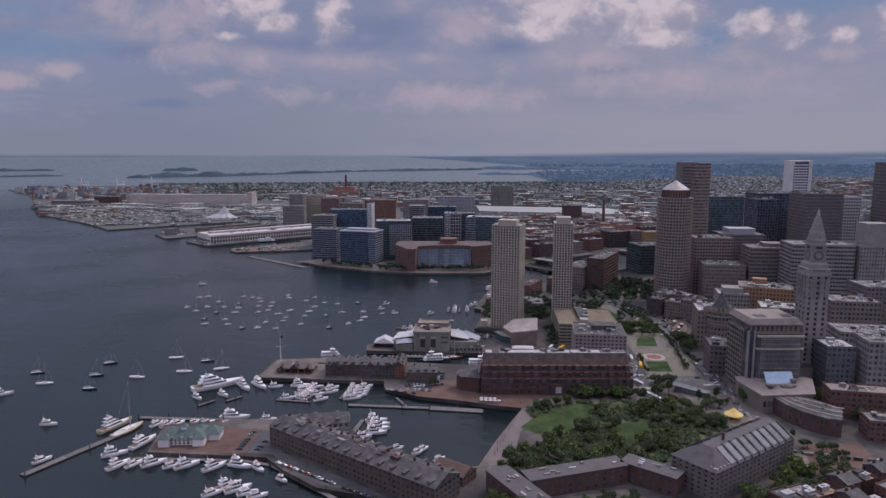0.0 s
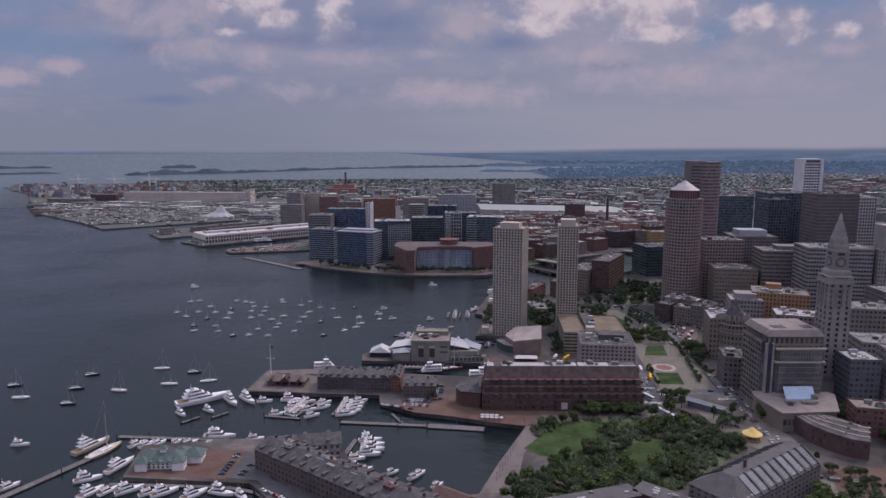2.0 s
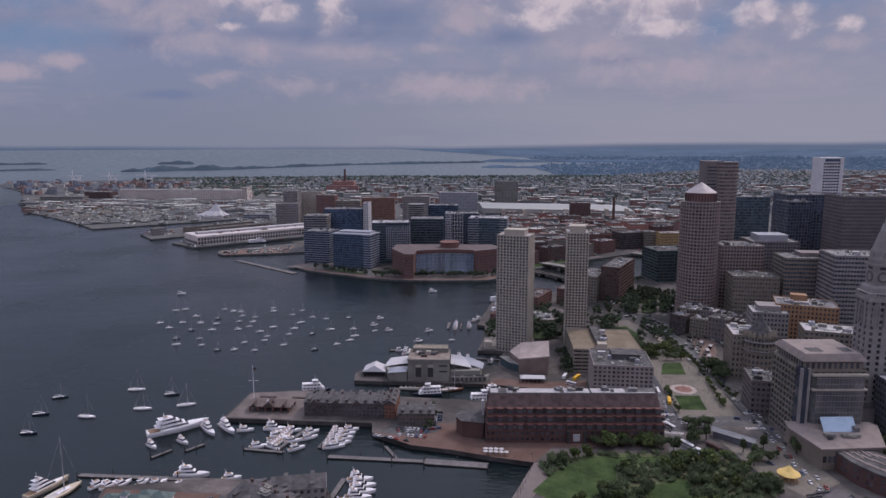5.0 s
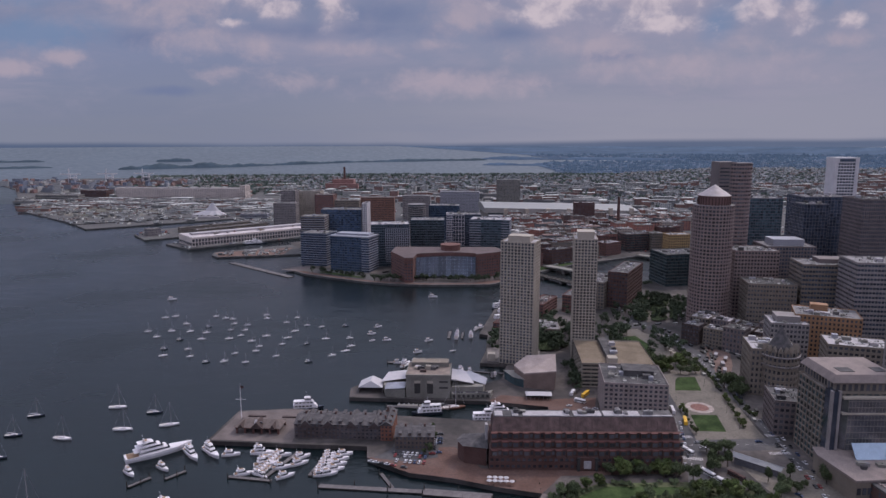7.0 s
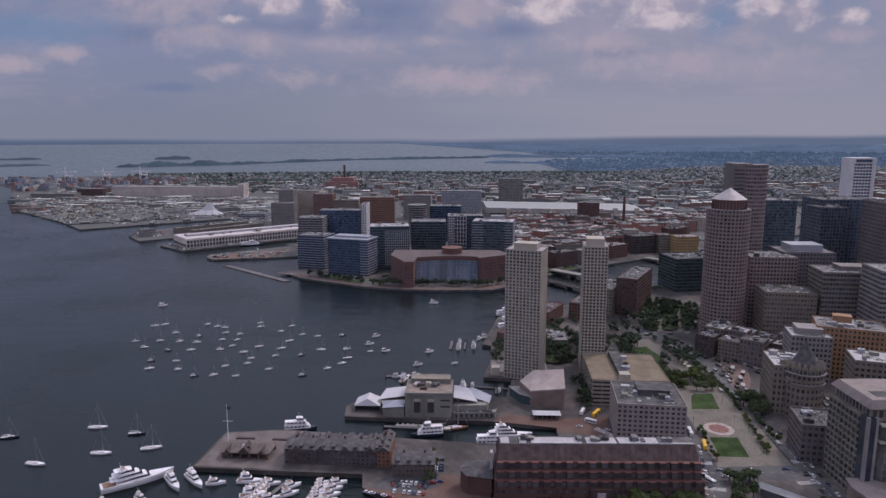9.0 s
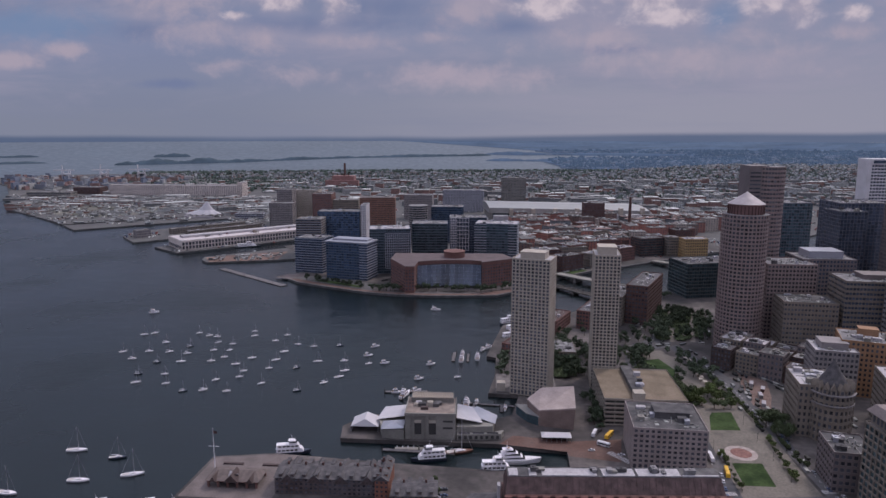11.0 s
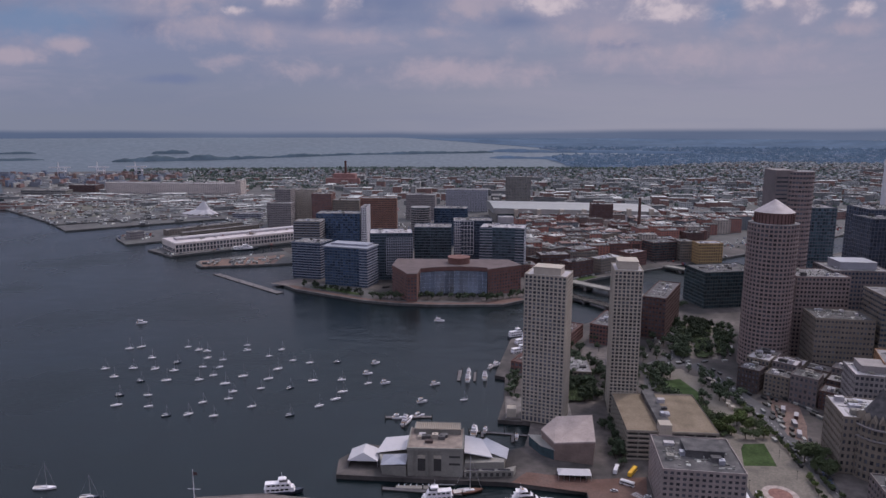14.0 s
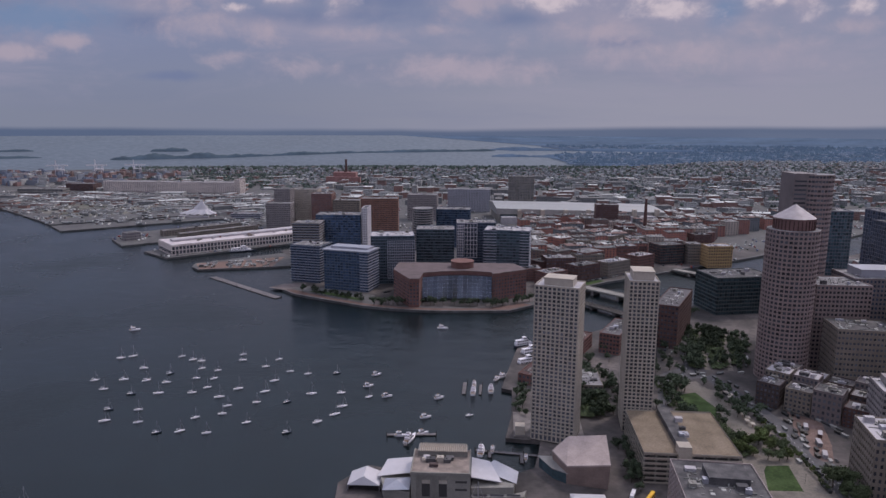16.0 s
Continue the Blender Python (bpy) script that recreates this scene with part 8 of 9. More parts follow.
def far_grove(poly, count, kinds, group, apart=5.0, keep=(), lo=0.8, hi=1.2, seed=1):
    """Trees farther off, standing so close that their crowns run together: one joined planting."""
    rng, spots, wood, c = random.Random(seed), [], Geo(), Geo()
    xs, ys = [p[0] for p in poly], [p[1] for p in poly]
    for _ in range(count * 60):
        if len(spots) >= count:
            break
        x, y = rng.uniform(min(xs), max(xs)), rng.uniform(min(ys), max(ys))
        if not inside(poly, x, y) or any(inside(k, x, y) for k in keep) or any((x - a) ** 2 + (y - b) ** 2 < apart ** 2 for a, b in spots):
            continue
        spots.append((x, y))
        h = rng.uniform(8, 12) * rng.uniform(lo, hi)
        wood.rod((x, y, 2.9), (x, y, 3 + h * 0.6), 0.03 * h, 0.012 * h, 6)
        lobes = [(x + rng.gauss(0, 0.16) * h, y + rng.gauss(0, 0.16) * h, 3 + h * rng.uniform(0.42, 0.8), h * rng.uniform(0.16, 0.26)) for _ in range(6)]
        for lx, ly, lz, r in lobes:
            blob(c, rng, Vector((lx, ly, lz)), r * 0.75)
        for _ in range(230):
            lx, ly, lz, r = rng.choice(lobes)
            d = Vector((rng.gauss(0, 1), rng.gauss(0, 1), rng.gauss(0.15, 0.8))).normalized() * r * rng.uniform(0.65, 1.12)
            leaf_spray(c, rng, Vector((lx, ly, lz)) + d, d, h * rng.uniform(0.035, 0.07))
    # crowns take the leaf colour with shade painted into it
    ob = part("tree_planting", c, LEAF_SHADED, kind="stuff")
    tagged(ob, "dense leafy green " + group, "trees")
    part("trunks", wood, BARK, ob, kind="stuff")


grove(PARK, 94, (0, 1, 2, 0, 3, 3), "park trees", 4.9, (LAWN_A, LAWN_B), lo=0.68, hi=1.05, seed=2)
grove([(60, -216), (114, -211), (114, -203), (60, -207)], 18, (4, 3, 2), "trees before the hotel", 3.0, lo=0.75, hi=1.05, seed=3)
grove([(126, -206), (140, -202), (152, -172), (136, -166)], 10, (0, 2, 5), "street trees", 4.5, seed=4)
far_grove([(36, 30), (66, 40), (66, 140), (36, 130)], 52, (0, 1, 5), "garden trees by the towers", 3.4, lo=0.9, hi=1.3, seed=5)
far_grove([(90, 34), (94, 70), (66, 140), (66, 60), (70, 44)], 20, (0, 1), "garden trees by the towers", 3.8, lo=0.9, hi=1.2, seed=55)
far_grove([(-12, 36), (-2, 30), (2, 80), (-10, 82)], 10, (0, 1), "garden trees by the towers", 3.8, lo=0.7, hi=1.0, seed=56)
far_grove([(60, -74), (66, -74), (66, -4), (58, -10)], 12, (0, 1), "plaza trees", 3.8, lo=0.8, hi=1.1, seed=57)
far_grove([(34, 142), (84, 150), (108, 200), (70, 226), (24, 192)], 22, (0, 1), "trees by the apartment towers", 5, lo=0.7, hi=1.1, seed=31)
far_grove([(94, 44), (110, 60), (108, 120), (94, 128)], 9, (0, 1), "trees by the apartment towers", 4.5, lo=0.7, hi=1.1, seed=32)
far_grove([(92, 150), (112, 190), (150, 215), (176, 180), (150, 140), (112, 128)], 16, (0, 1, 5), "street trees", 5, lo=0.8, hi=1.2, seed=15)
grove([(184, -118), (190, -118), (190, -40), (183, -40)], 10, (4,), "street trees", 4, lo=0.6, hi=0.85, seed=16)
far_grove([(112, 20), (108, 110), (134, 120), (150, 30)], 26, (0, 2, 1), "greenway trees", 4.2, (LAWN_E,), seed=6)
far_grove([(160, 40), (176, 10), (184, 40), (168, 110), (152, 116)], 18, (0, 2, 4), "greenway trees", 4.2, lo=0.7, hi=1.0, seed=17)
grove([(138, -22), (176, -24), (180, 18), (136, 18)], 18, (0, 2, 3), "greenway trees", 4.6, seed=7)
t_rng = random.Random(8)
for (xa, ya), (xb, yb), n in (((181, 6), (180, -60), 15), ((178, -78), (173, -136), 13), ((166, 92), (180, 10), 12), ((138, -106), (136, -146), 7)):
    for i in range(n):
        put_tree(t_rng.choice((4, 4, 3)), xa + (xb - xa) * i / (n - 1) + t_rng.uniform(-0.8, 0.8), ya + (yb - ya) * i / (n - 1) + t_rng.uniform(-0.8, 0.8), t_rng.uniform(0.42, 0.62), "greenway trees")
far_grove([(146, 150), (166, 150), (176, 190), (180, 230), (198, 280), (184, 278), (166, 222)], 34, (0, 1, 2), "square trees", 4.2, seed=9)
far_grove([(172, 150), (186, 150), (196, 186), (204, 220), (218, 268), (203, 284), (186, 232), (181, 190)], 34, (0, 1, 2), "square trees", 4.2, seed=58)
far_grove([(193, 150), (208, 156), (236, 236), (224, 262), (210, 222), (202, 188)], 24, (0, 1, 2), "square trees", 4.4, seed=59)
far_grove([(120, 286), (166, 326), (214, 366), (220, 352), (196, 318), (160, 300)], 22, (0, 1), "channel bank trees", 5.5, lo=0.6, hi=0.9, seed=60)
grove([(183, -78), (197, -80), (198, -40), (186, -36)], 6, (0, 1), "street trees", 5.5, seed=10)
grove([(-8, -402), (2, -344), (18, -326), (30, -345), (20, -400)], 18, (0, 1, 3), "park trees", 5.2, seed=11)
grove([(142, -374), (204, -324), (214, -334), (152, -386)], 18, (0, 2, 1), "trees behind the warehouse", 5, lo=0.7, hi=1.0, seed=21)
grove([(204, -322), (222, -318), (228, -300), (208, -298)], 8, (4, 2), "square trees", 4, lo=0.7, hi=1.0, seed=22)
grove([(250, -196), (262, -192), (262, -216), (250, -222)], 7, (0, 2), "street trees", 4, seed=23)
grove([(262, -246), (288, -241), (290, -256), (264, -258)], 8, (0, 2), "street trees", 4, seed=24)
far_grove([(-292, 404), (-240, 378), (-198, 356), (-192, 366), (-238, 388), (-286, 412)], 16, (0, 4, 2), "harbour walk trees", 5, seed=25)
far_grove([(-40, 342), (14, 372), (38, 408), (28, 414), (0, 380), (-40, 352)], 12, (0, 4), "harbour walk trees", 5, seed=26)
grove([(40, -384), (62, -360), (82, -352), (88, -366), (70, -392)], 10, (2, 0, 4), "court trees", 4.2, lo=0.6, hi=0.9, seed=12)
grove([(134, -368), (190, -322), (196, -330), (142, -382)], 13, (2, 3, 4), "street trees", 4.0, seed=13)
grove([(186, -300), (204, -300), (212, -280), (192, -276)], 6, (2, 5), "street trees", 4.0, lo=0.6, hi=0.9, seed=14)
grove([(160, -238), (200, -214), (196, -200), (154, -214)], 9, (4, 5, 2), "plaza trees", 4.0, lo=0.7, seed=15)
far_grove([(-180, 336), (-140, 346), (-60, 352), (-30, 350), (-40, 362), (-130, 352), (-186, 356)], 22, (2, 0), "harbour walk trees", 5.0, lo=0.9, seed=16)
grove([(246, -216), (266, -206), (272, -222), (252, -230)], 6, (0, 2), "street trees", 4.0, seed=17)
grove([(272, -282), (300, -276), (300, -296), (274, -296)], 6, (0, 2), "street trees", 4.0, seed=18)
grove([(-52, -160), (-44, -160), (-44, -196), (-52, -196)], 6, (4, 5), "wharf trees", 3.5, lo=0.6, hi=0.9, seed=19)


# far woods and undergrowth: countless clumps
def woods(name, label, count, place, seed, size=(2.5, 5.5), leaf=None):
    rng, c = random.Random(seed), Geo()
    octa = [(1, 0, 0), (-1, 0, 0), (0, 1, 0), (0, -1, 0), (0, 0, 0.9), (0, 0, -0.4)]
    tri = [(0, 2, 4), (2, 1, 4), (1, 3, 4), (3, 0, 4), (2, 0, 5), (1, 2, 5), (3, 1, 5), (0, 3, 5)]
    while count:
        p = place(rng)
        if p is None:
            continue
        count -= 1
        o = far(p[0], p[1], 3)
        for q in range(3):
            s = rng.uniform(*size)
            a = rng.uniform(0, 6.3)
            off = Vector((rng.uniform(-s, s), rng.uniform(-s, s), s * 0.9))
            c.add([o + off + Vector((v[0] * math.cos(a) - v[1] * math.sin(a), v[0] * math.sin(a) + v[1] * math.cos(a), v[2])) * s * rng.uniform(0.7, 1.25) for v in octa], tri)
    tagged(part(name, c, leaf or LEAF, kind="stuff"), label, "trees")


def among(poly, keep=()):
    xs, ys = [p[0] for p in poly], [p[1] for p in poly]

    def spot(rng):
        x, y = rng.uniform(min(xs), max(xs)), rng.uniform(min(ys), max(ys))
        return (x, y) if inside(poly, x, y) and not any(inside(k, x, y) for k in keep) else None
    return spot


woods("park_shrubs", "dense undergrowth and shrubs beneath the park trees", 900, among(PARK, (LAWN_A, LAWN_B)), 61, (0.8, 2.0))
woods("square_shrubs", "dense leafy planting of the square by the round tower", 420, among([(152, 152), (196, 152), (232, 236), (214, 286), (188, 276)], ([(165, 150), (172, 150), (181, 190), (186, 232), (203, 282), (198, 282), (180, 232), (176, 190)], [(186, 150), (193, 150), (202, 187), (210, 222), (224, 264), (218, 268), (204, 221), (196, 187)])), 62, (1.0, 2.4))
woods("garden_shrubs", "leafy planting round the apartment towers", 300, among([(36, 30), (62, 40), (64, 140), (36, 130)]), 63, (1.0, 2.4))
woods("greenway_shrubs", "planting beds of the greenway", 260, among([(136, -24), (150, -20), (146, 30), (150, 60), (112, 110), (116, 40), (132, 10)], (LAWN_E,)), 64, (0.6, 1.6))


def in_town(rng):
    y = 1450 + 3000 * rng.random() ** 0.8
    x = rng.uniform(-1500, 3200) * (0.5 + y / 4000)
    return (x, y) if inside(SEAPORT, x, y) and not (y < 1800 and x < 300) else None


woods("far_town_trees", "scattered far street trees among the houses", 8500, in_town, 51, (3.5, 6.5), LEAF_HAZED)
woods("shore_trees", "band of dark trees along the far shore", 900, lambda r: (lambda s: (-1900 + 2600 * s + r.uniform(-60, 60), 3010 + 260 * s - 380 * max(0, 0.45 - s) + r.uniform(-60, 60)))(r.random()), 52, (5, 9), LEAF_HAZED)


def beyond(rng):
    s = rng.random()
    y = 3700 + 6500 * s ** 1.6
    x = rng.uniform(400, 1500 + 0.75 * y)
    return (x, y) if inside(FAR_LAND, x, y) else None


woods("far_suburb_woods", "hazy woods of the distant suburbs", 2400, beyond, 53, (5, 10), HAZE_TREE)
suburb_rng, suburb = random.Random(54), []
while len(suburb) < 2600:
    p = beyond(suburb_rng)
    if p:
        suburb.append((*p, suburb_rng.choice((0, 20, 90)), suburb_rng.uniform(14, 50), suburb_rng.uniform(12, 24), suburb_rng.uniform(4, 9)))
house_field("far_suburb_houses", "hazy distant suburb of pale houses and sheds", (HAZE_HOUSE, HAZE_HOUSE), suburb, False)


# ---- park and street things ----
car = thing("carousel", "round carousel under a yellow peaked canvas roof", "carousel", 175, -247, 3)
car.scale = (0.78, 0.78, 0.78)
part("canopy", Geo().tube([(8.2, 4.2), (8.4, 5.0), (4.2, 7.6), (0.4, 11)], 20), CAROUSEL, car)
part("platform", Geo().tube([(7.6, 0), (7.6, 0.5)], 20), TEAK, car)
for i in range(10):
    part("post", Geo().rod((7.2 * math.cos(i * 0.628), 7.2 * math.sin(i * 0.628), 0.5), (7.2 * math.cos(i * 0.628), 7.2 * math.sin(i * 0.628), 4.4), 0.15), HULL_WHITE, car)
tre = thing("trellis_arbour", "long brown timber trellis arbour in the park", "arbour", 38, -322, 3, -38)
for i in range(9):
    for s in (-1, 1):
        part("post", Geo().box(-12 + i * 3 - 0.15, -12 + i * 3 + 0.15, s * 2 - 0.15, s * 2 + 0.15, 0, 3.2), TEAK, tre)
part("canopy", Geo().box(-13, 13, -2.8, 2.8, 3.2, 3.6), material("weathered_timber", (0.20, 0.15, 0.11), 0.9, 0.2, 0.4), tre)
sta = thing("station_canopy", "grey folded steel transit station canopy", "canopy", 160, -196, 3, -38)
part("roof", Geo().add([(-15, -4, 5), (15, -4, 4.4), (15, 0, 5.6), (-15, 0, 6.8), (-15, 4, 5), (15, 4, 4.4)], [(0, 1, 2, 3), (3, 2, 5, 4)]), material("grey_steel_roof", (0.15, 0.16, 0.17), 0.5, 0.15, 0.2, metal=0.3), sta)
part("hall", Geo().box(-13, 13, -3.2, 3.2, 0, 4.3), GLASS, sta)


def bus(x, y, yaw, mat, label, L=11.5):
    e = thing("city_bus", label, "bus", x, y, 3.03, yaw, group="parked buses")
    part("body", Geo().loft([[(-L / 2, -1.25, 0.4), (L / 2, -1.25, 0.4), (L / 2, 1.25, 0.4), (-L / 2, 1.25, 0.4)], [(-L / 2, -1.25, 2.6), (L / 2, -1.25, 2.6), (L / 2, 1.25, 2.6), (-L / 2, 1.25, 2.6)], [(-L / 2 + 0.3, -1.05, 3.05), (L / 2 - 0.3, -1.05, 3.05), (L / 2 - 0.3, 1.05, 3.05), (-L / 2 + 0.3, 1.05, 3.05)]]), mat, e)
    part("window_band", Geo().box(-L / 2 + 0.6, L / 2 + 0.03, -1.28, 1.28, 1.35, 2.25), BOAT_GLASS, e)
    part("roof_pod", Geo().box(-2, 1.5, -0.7, 0.7, 3.05, 3.3), mat, e)
    for sx in (-L * 0.3, L * 0.3):
        for sy in (-1.15, 1.15):
            part("wheel", Geo().rod((sx, sy - 0.12, 0.48), (sx, sy + 0.12, 0.48), 0.48, 0.48, 12), TYRE, e)


for x, y, a, mt, lb in ((126, -206, -58, BUS_WHITE, "white city bus at the kerb"), (133, -218, -58, BUS_WHITE, "white city bus at the kerb"), (143, -209, -58, DARK_RED, "dark red trolley bus at the kerb"), (122, -176, -62, BUS_WHITE, "white city bus on the street"),
                        (130, -108, 86, BUS_WHITE, "white coach on the street"), (138, -106, 86, BUS_WHITE, "white coach on the street"), (134, -128, 80, YELLOW, "yellow bus on the street"), (58, -78, 70, BUS_WHITE, "white minibus on the plaza"), (68, -80, 60, YELLOW, "yellow school bus on the plaza"), (62, -95, -30, BUS_WHITE, "white minibus on the plaza")):
    bus(x, y, a, mt, lb, 9.0 if "mini" in lb else 11.5)


def make_car(mat, label):
    e = thing("parked_car", label, "car", 0, 0, 3)
    part("body", Geo().loft([[(-2.2, -0.88, 0.3), (2.2, -0.82, 0.3), (2.2, 0.82, 0.3), (-2.2, 0.88, 0.3)], [(-2.25, -0.9, 0.75), (2.2, -0.86, 0.7), (2.2, 0.86, 0.7), (-2.25, 0.9, 0.75)], [(-2.1, -0.84, 0.95), (1.9, -0.8, 0.85), (1.9, 0.8, 0.85), (-2.1, 0.84, 0.95)]]).box(-1.1, 0.3, -0.62, 0.62, 1.36, 1.46), mat, e)
    part("glasshouse", Geo().loft([[(-1.7, -0.78, 0.9), (1.0, -0.78, 0.88), (1.0, 0.78, 0.88), (-1.7, 0.78, 0.9)], [(-1.1, -0.62, 1.38), (0.3, -0.62, 1.4), (0.3, 0.62, 1.4), (-1.1, 0.62, 1.38)]]), BOAT_GLASS, e)
    for sx in (-1.35, 1.35):
        part("axle", Geo().rod((sx, -0.9, 0.32), (sx, -0.7, 0.32), 0.32, 0.32, 10).rod((sx, 0.7, 0.32), (sx, 0.9, 0.32), 0.32, 0.32, 10).rod((sx, -0.7, 0.32), (sx, 0.7, 0.32), 0.06, 0.06, 6), TYRE, e)
    return e


cars = [make_car(m, lb) for m, lb in zip(CAR_PAINTS, ("silver car parked on the street", "black car parked on the street", "grey car parked on the street", "dark red car parked on the street", "dark blue car parked on the street"))]


def put_car(k, x, y, a):
    m = pose(x, y, 3.04, 0, 0, a)
    if id(cars[k]) not in used_proto:
        used_proto.add(id(cars[k]))
        cars[k].matrix_basis = m
        return tagged(cars[k], group="cars")
    return copy_thing(cars[k], m)


rng = random.Random(31)


def car_row(x0, y0, x1, y1, n, turn, skip=0.2):
    ang = math.degrees(math.atan2(y1 - y0, x1 - x0)) + turn
    for i in range(n):
        if rng.random() > skip:
            put_car(rng.choice((0, 0, 0, 1, 1, 2, 3, 4)), x0 + (x1 - x0) * i / (n - 1), y0 + (y1 - y0) * i / (n - 1), ang + rng.uniform(-2, 2))


TRAFFIC = palette("traffic_paint", [(0.20, 0.20, 0.20), (0.03, 0.03, 0.032), (0.08, 0.08, 0.084), (0.32, 0.31, 0.30), (0.05, 0.052, 0.06), (0.06, 0.055, 0.05)], 0.4)
# smaller traffic and parked cars in the far downtown streets
traffic, t_rng = [], random.Random(88)
for (xa, ya), (xb, yb), n, off in (((190, -120), (200, 30), 18, 5), ((196, -60), (176, 110), 12, 0), ((202, 30), (168, 140), 10, 4), ((108, 60), (150, 160), 16, 0), ((160, 140), (188, 300), 26, 3), ((200, 150), (240, 260), 20, 0),
                                   ((230, 20), (205, 70), 12, 0), ((255, -10), (250, -120), 16, 0), ((190, -300), (240, -312), 8, 3), ((240, -312), (300, -350), 10, 3), ((70, 478), (190, 580), 20, 0), ((-180, 410), (-20, 470), 22, 0), ((-60, 500), (60, 620), 20, 4), ((128, 150), (176, 290), 16, 2), ((120, 126), (200, 146), 9, 2), ((180, 60), (150, 150), 9, 0), ((184, -60), (176, 40), 14, 2), ((196, 10), (204, 58), 10, 4)):
    ang = math.degrees(math.atan2(yb - ya, xb - xa))
    for i in range(n):
        s = (i + t_rng.uniform(-0.3, 0.3)) / n
        traffic.append((xa + (xb - xa) * s + t_rng.uniform(-1, 1) * off * 0.5 + t_rng.choice((-3, 3)), ya + (yb - ya) * s, ang + t_rng.uniform(-4, 4), t_rng.uniform(4.2, 5.4), 1.8, t_rng.uniform(0.8, 1.3)))
house_field("street_traffic", "small cars standing along the downtown streets", (TRAFFIC, TRAFFIC), traffic, False)
car_row(-74, -203, -50, -205, 9, 90)
car_row(-70, -196, -50, -197, 7, 90)
car_row(-46, -192, -47, -162, 10, 90)
car_row(-74, -192, -50, -194, 9, 90, 0.15)
car_row(-42, -190, -43, -162, 9, 90, 0.15)
car_row(-84, -206, -62, -212, 7, 0, 0.2)
car_row(-132, -340, -62, -381, 17, 0, 0.1)
car_row(-164, -322, -164, -296, 8, 90)
car_row(-152, -322, -150, -306, 5, 90, 0.4)
car_row(188, -290, 190, -70, 22, 0, 0.5)
car_row(115, -210, 128, -70, 10, 0, 0.6)
car_row(205, -330, 290, -352, 8, 0, 0.5)
car_row(172, -228, 190, -252, 4, 0, 0.5)


car_row(186, -150, 186, -296, 14, 0, 0.3)
car_row(194, -140, 192, -292, 14, 0, 0.3)
car_row(112, -164, 186, -156, 8, 0, 0.4)
car_row(114, -172, 186, -164, 8, 0, 0.4)
car_row(118, -200, 130, -130, 9, 0, 0.4)
car_row(196, -70, 204, -20, 6, 0, 0.3)
car_row(40, -100, 72, -108, 6, 20, 0.4)


PAINT = material("road_marking_paint", (0.52, 0.50, 0.47), 0.8, 0.3, 0.6)


def road_marks(name, label, rows):
    """Painted bars on the asphalt: (x0, y0, x1, y1, bars, length, width)."""
    g = Geo()
    for x0, y0, x1, y1, n, L, w in rows:
        ang = math.atan2(y1 - y0, x1 - x0)
        for i in range(n):
            f = (i + 0.5) / n
            m = pose(x0 + (x1 - x0) * f, y0 + (y1 - y0) * f, 3.045, 0, 0, math.degrees(ang))
            b = Geo().box(-L / 2, L / 2, -w / 2, w / 2, 0, 0.012)
            g.add([m @ Vector(p) for p in b.v], b.f)
    tagged(part(name, g, PAINT, kind="stuff"), label, "road marking")


road_marks("lane_marks", "worn white lane dashes on the asphalt", [(190, -296, 188, -70, 34, 2.4, 0.3), (188, -60, 187, 20, 14, 2.4, 0.3), (186, 30, 165, 128, 14, 2.4, 0.3), (119, -210, 132, -80, 20, 2.4, 0.3),
                                                               (112, -167, 188, -159, 12, 2.4, 0.3), (132, -66, 128, 20, 12, 2.4, 0.3), (150, 150, 178, 290, 20, 2.4, 0.3)])
road_marks("zebra_crossing", "worn white zebra crossing on the street", [(114, -154, 132, -152, 14, 0.6, 4.0), (184, -146, 196, -144, 10, 0.6, 4.0), (117, -184, 130, -186, 12, 0.6, 4.0), (176, -174, 190, -172, 11, 0.6, 4.0), (64, -104, 76, -118, 14, 0.7, 5.0), (124, 22, 134, 22, 9, 0.6, 4.0)])
pg = thing("garden_pergola", "row of pale timber pergola canopies along the garden walk", "pergola", 166, 26, 3, 88)
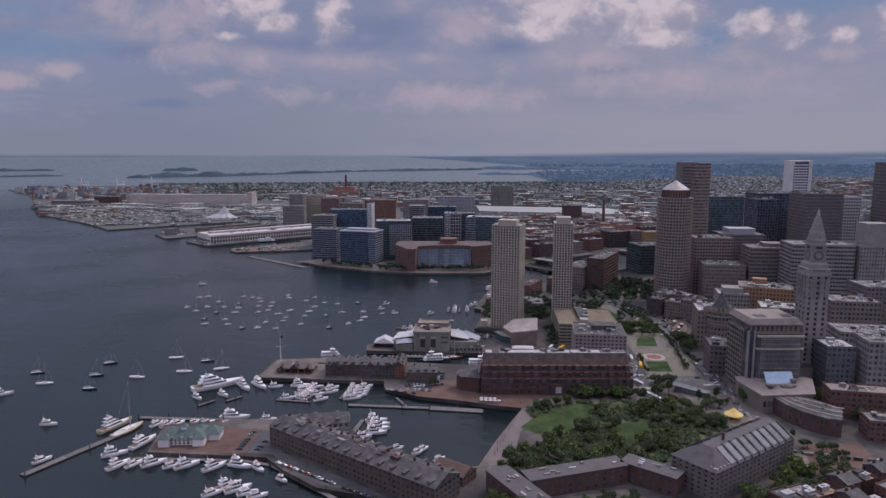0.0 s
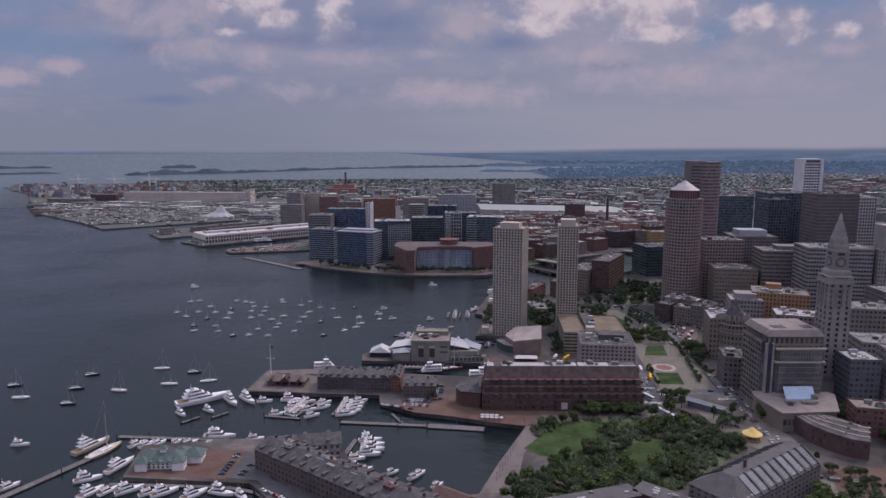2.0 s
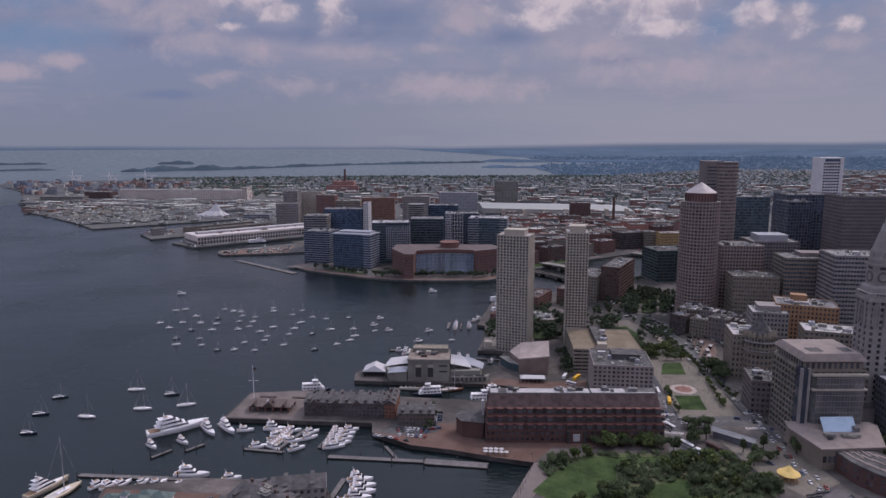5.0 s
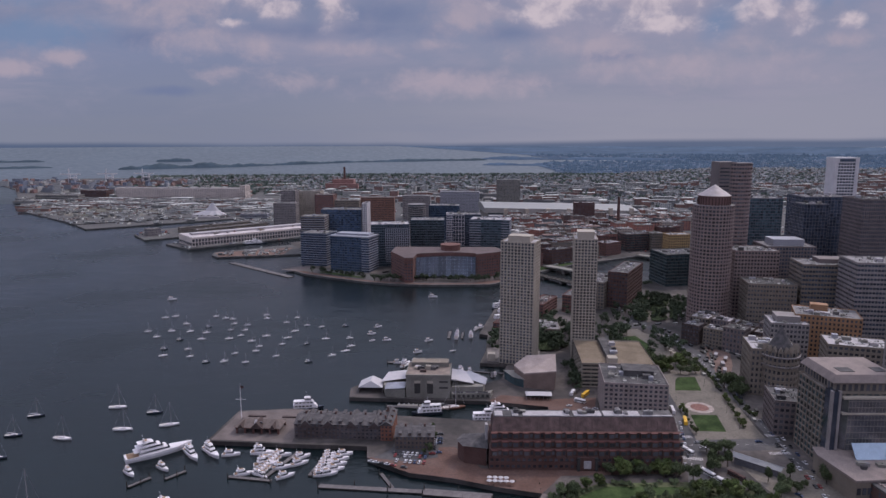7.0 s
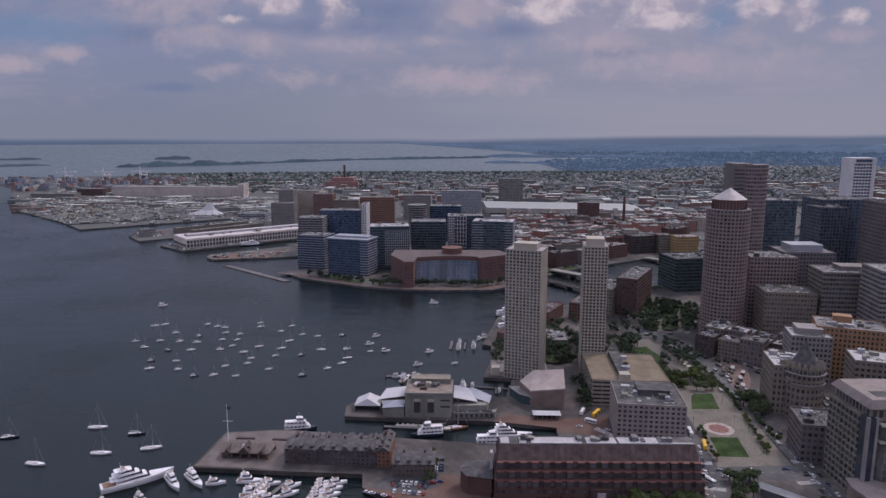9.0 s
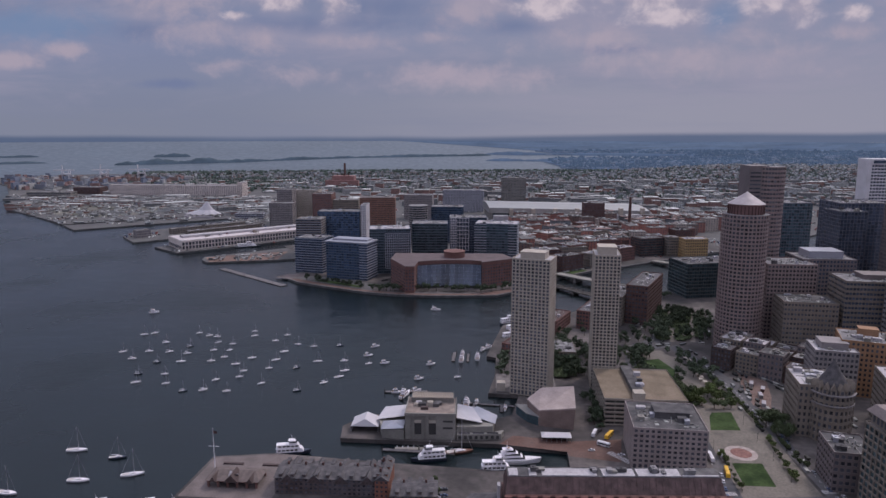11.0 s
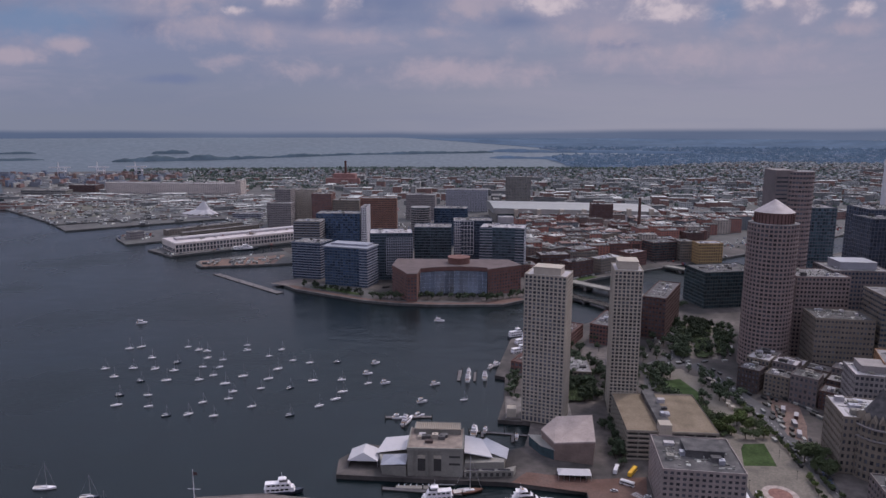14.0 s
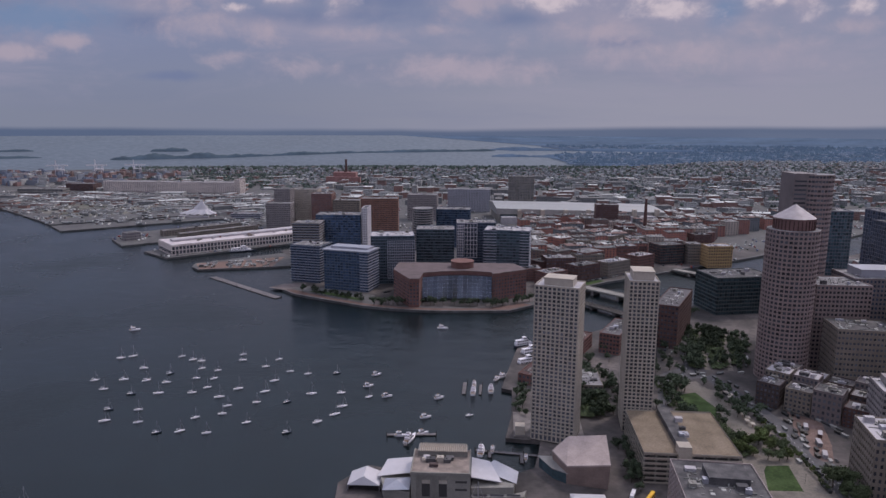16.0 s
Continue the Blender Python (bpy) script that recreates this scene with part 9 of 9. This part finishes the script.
slat_bed = Geo().box(-2.2, 2.2, -1.6, 1.6, 3.0, 3.25).mesh("canopy", CONCRETE)
post_mesh = Geo().box(-0.15, 0.15, -0.15, 0.15, 0, 3.0).mesh("post", TEAK)
for i in range(12):
    part("canopy", slat_bed, CONCRETE, pg, m=pose(3 + i * 5.6, (i % 2) * 2.2, 0))
    part("post", post_mesh, TEAK, pg, m=pose(3 + i * 5.6, (i % 2) * 2.2, 0))


def site_cabin(x, y, a, label, mat):
    e = thing("site_cabin", label, "cabin", x, y, 3.03, a, group="site cabins")
    part("cabin", Geo().box(-4, 4, -1.4, 1.4, 0.2, 2.9), mat, e)
    part("cabin_roof", Geo().box(-4.1, 4.1, -1.5, 1.5, 2.9, 3.05), ROOF_WHITE, e)
    part("cabin_window", Geo().box(-2.5, 2.5, -1.45, -1.38, 1.2, 2.2), GLASS, e)


for x, y, a, mt, lb in ((205, 30, 70, ROOF_WHITE, "white site cabin on bare ground"), (210, 18, 66, DARK_RED, "dark red site cabin on bare ground"), (203, 4, 80, ROOF_GREY, "grey site cabin on bare ground"), (199, -14, 72, ROOF_WHITE, "white site cabin on bare ground")):
    site_cabin(x, y, a, lb, mt)


def lamp_post(x, y):
    e = thing("street_lamp", "slim dark street lamp post", "lamp", x, y, 3, 0, group="street lamps")
    part("pole", Geo().rod((0, 0, 0), (0, 0, 6), 0.1, 0.06), PILE, e)
    part("head", Geo().tube([(0.15, 6), (0.35, 6.3), (0.1, 6.7)], 8), PILE, e)


for i in range(12):
    lamp_post(2 + i * 1.8, -320 + i * 7.0)
    lamp_post(136 + (i % 2) * 34, -150 + i * 14)


def patio(x, y):
    e = thing("patio_umbrella", "white patio umbrella over a table", "umbrella", x, y, 3.03, group="patio umbrellas")
    part("canopy", Geo().tube([(1.7, 2.2), (1.65, 2.35), (0.1, 3.0)], 8), TENT, e)
    part("pole", Geo().rod((0, 0, 0), (0, 0, 2.4), 0.05), SPAR, e)


for i in range(9):
    patio(-8 + (i % 5) * 3.4, -228 + (i // 5) * 4.2)
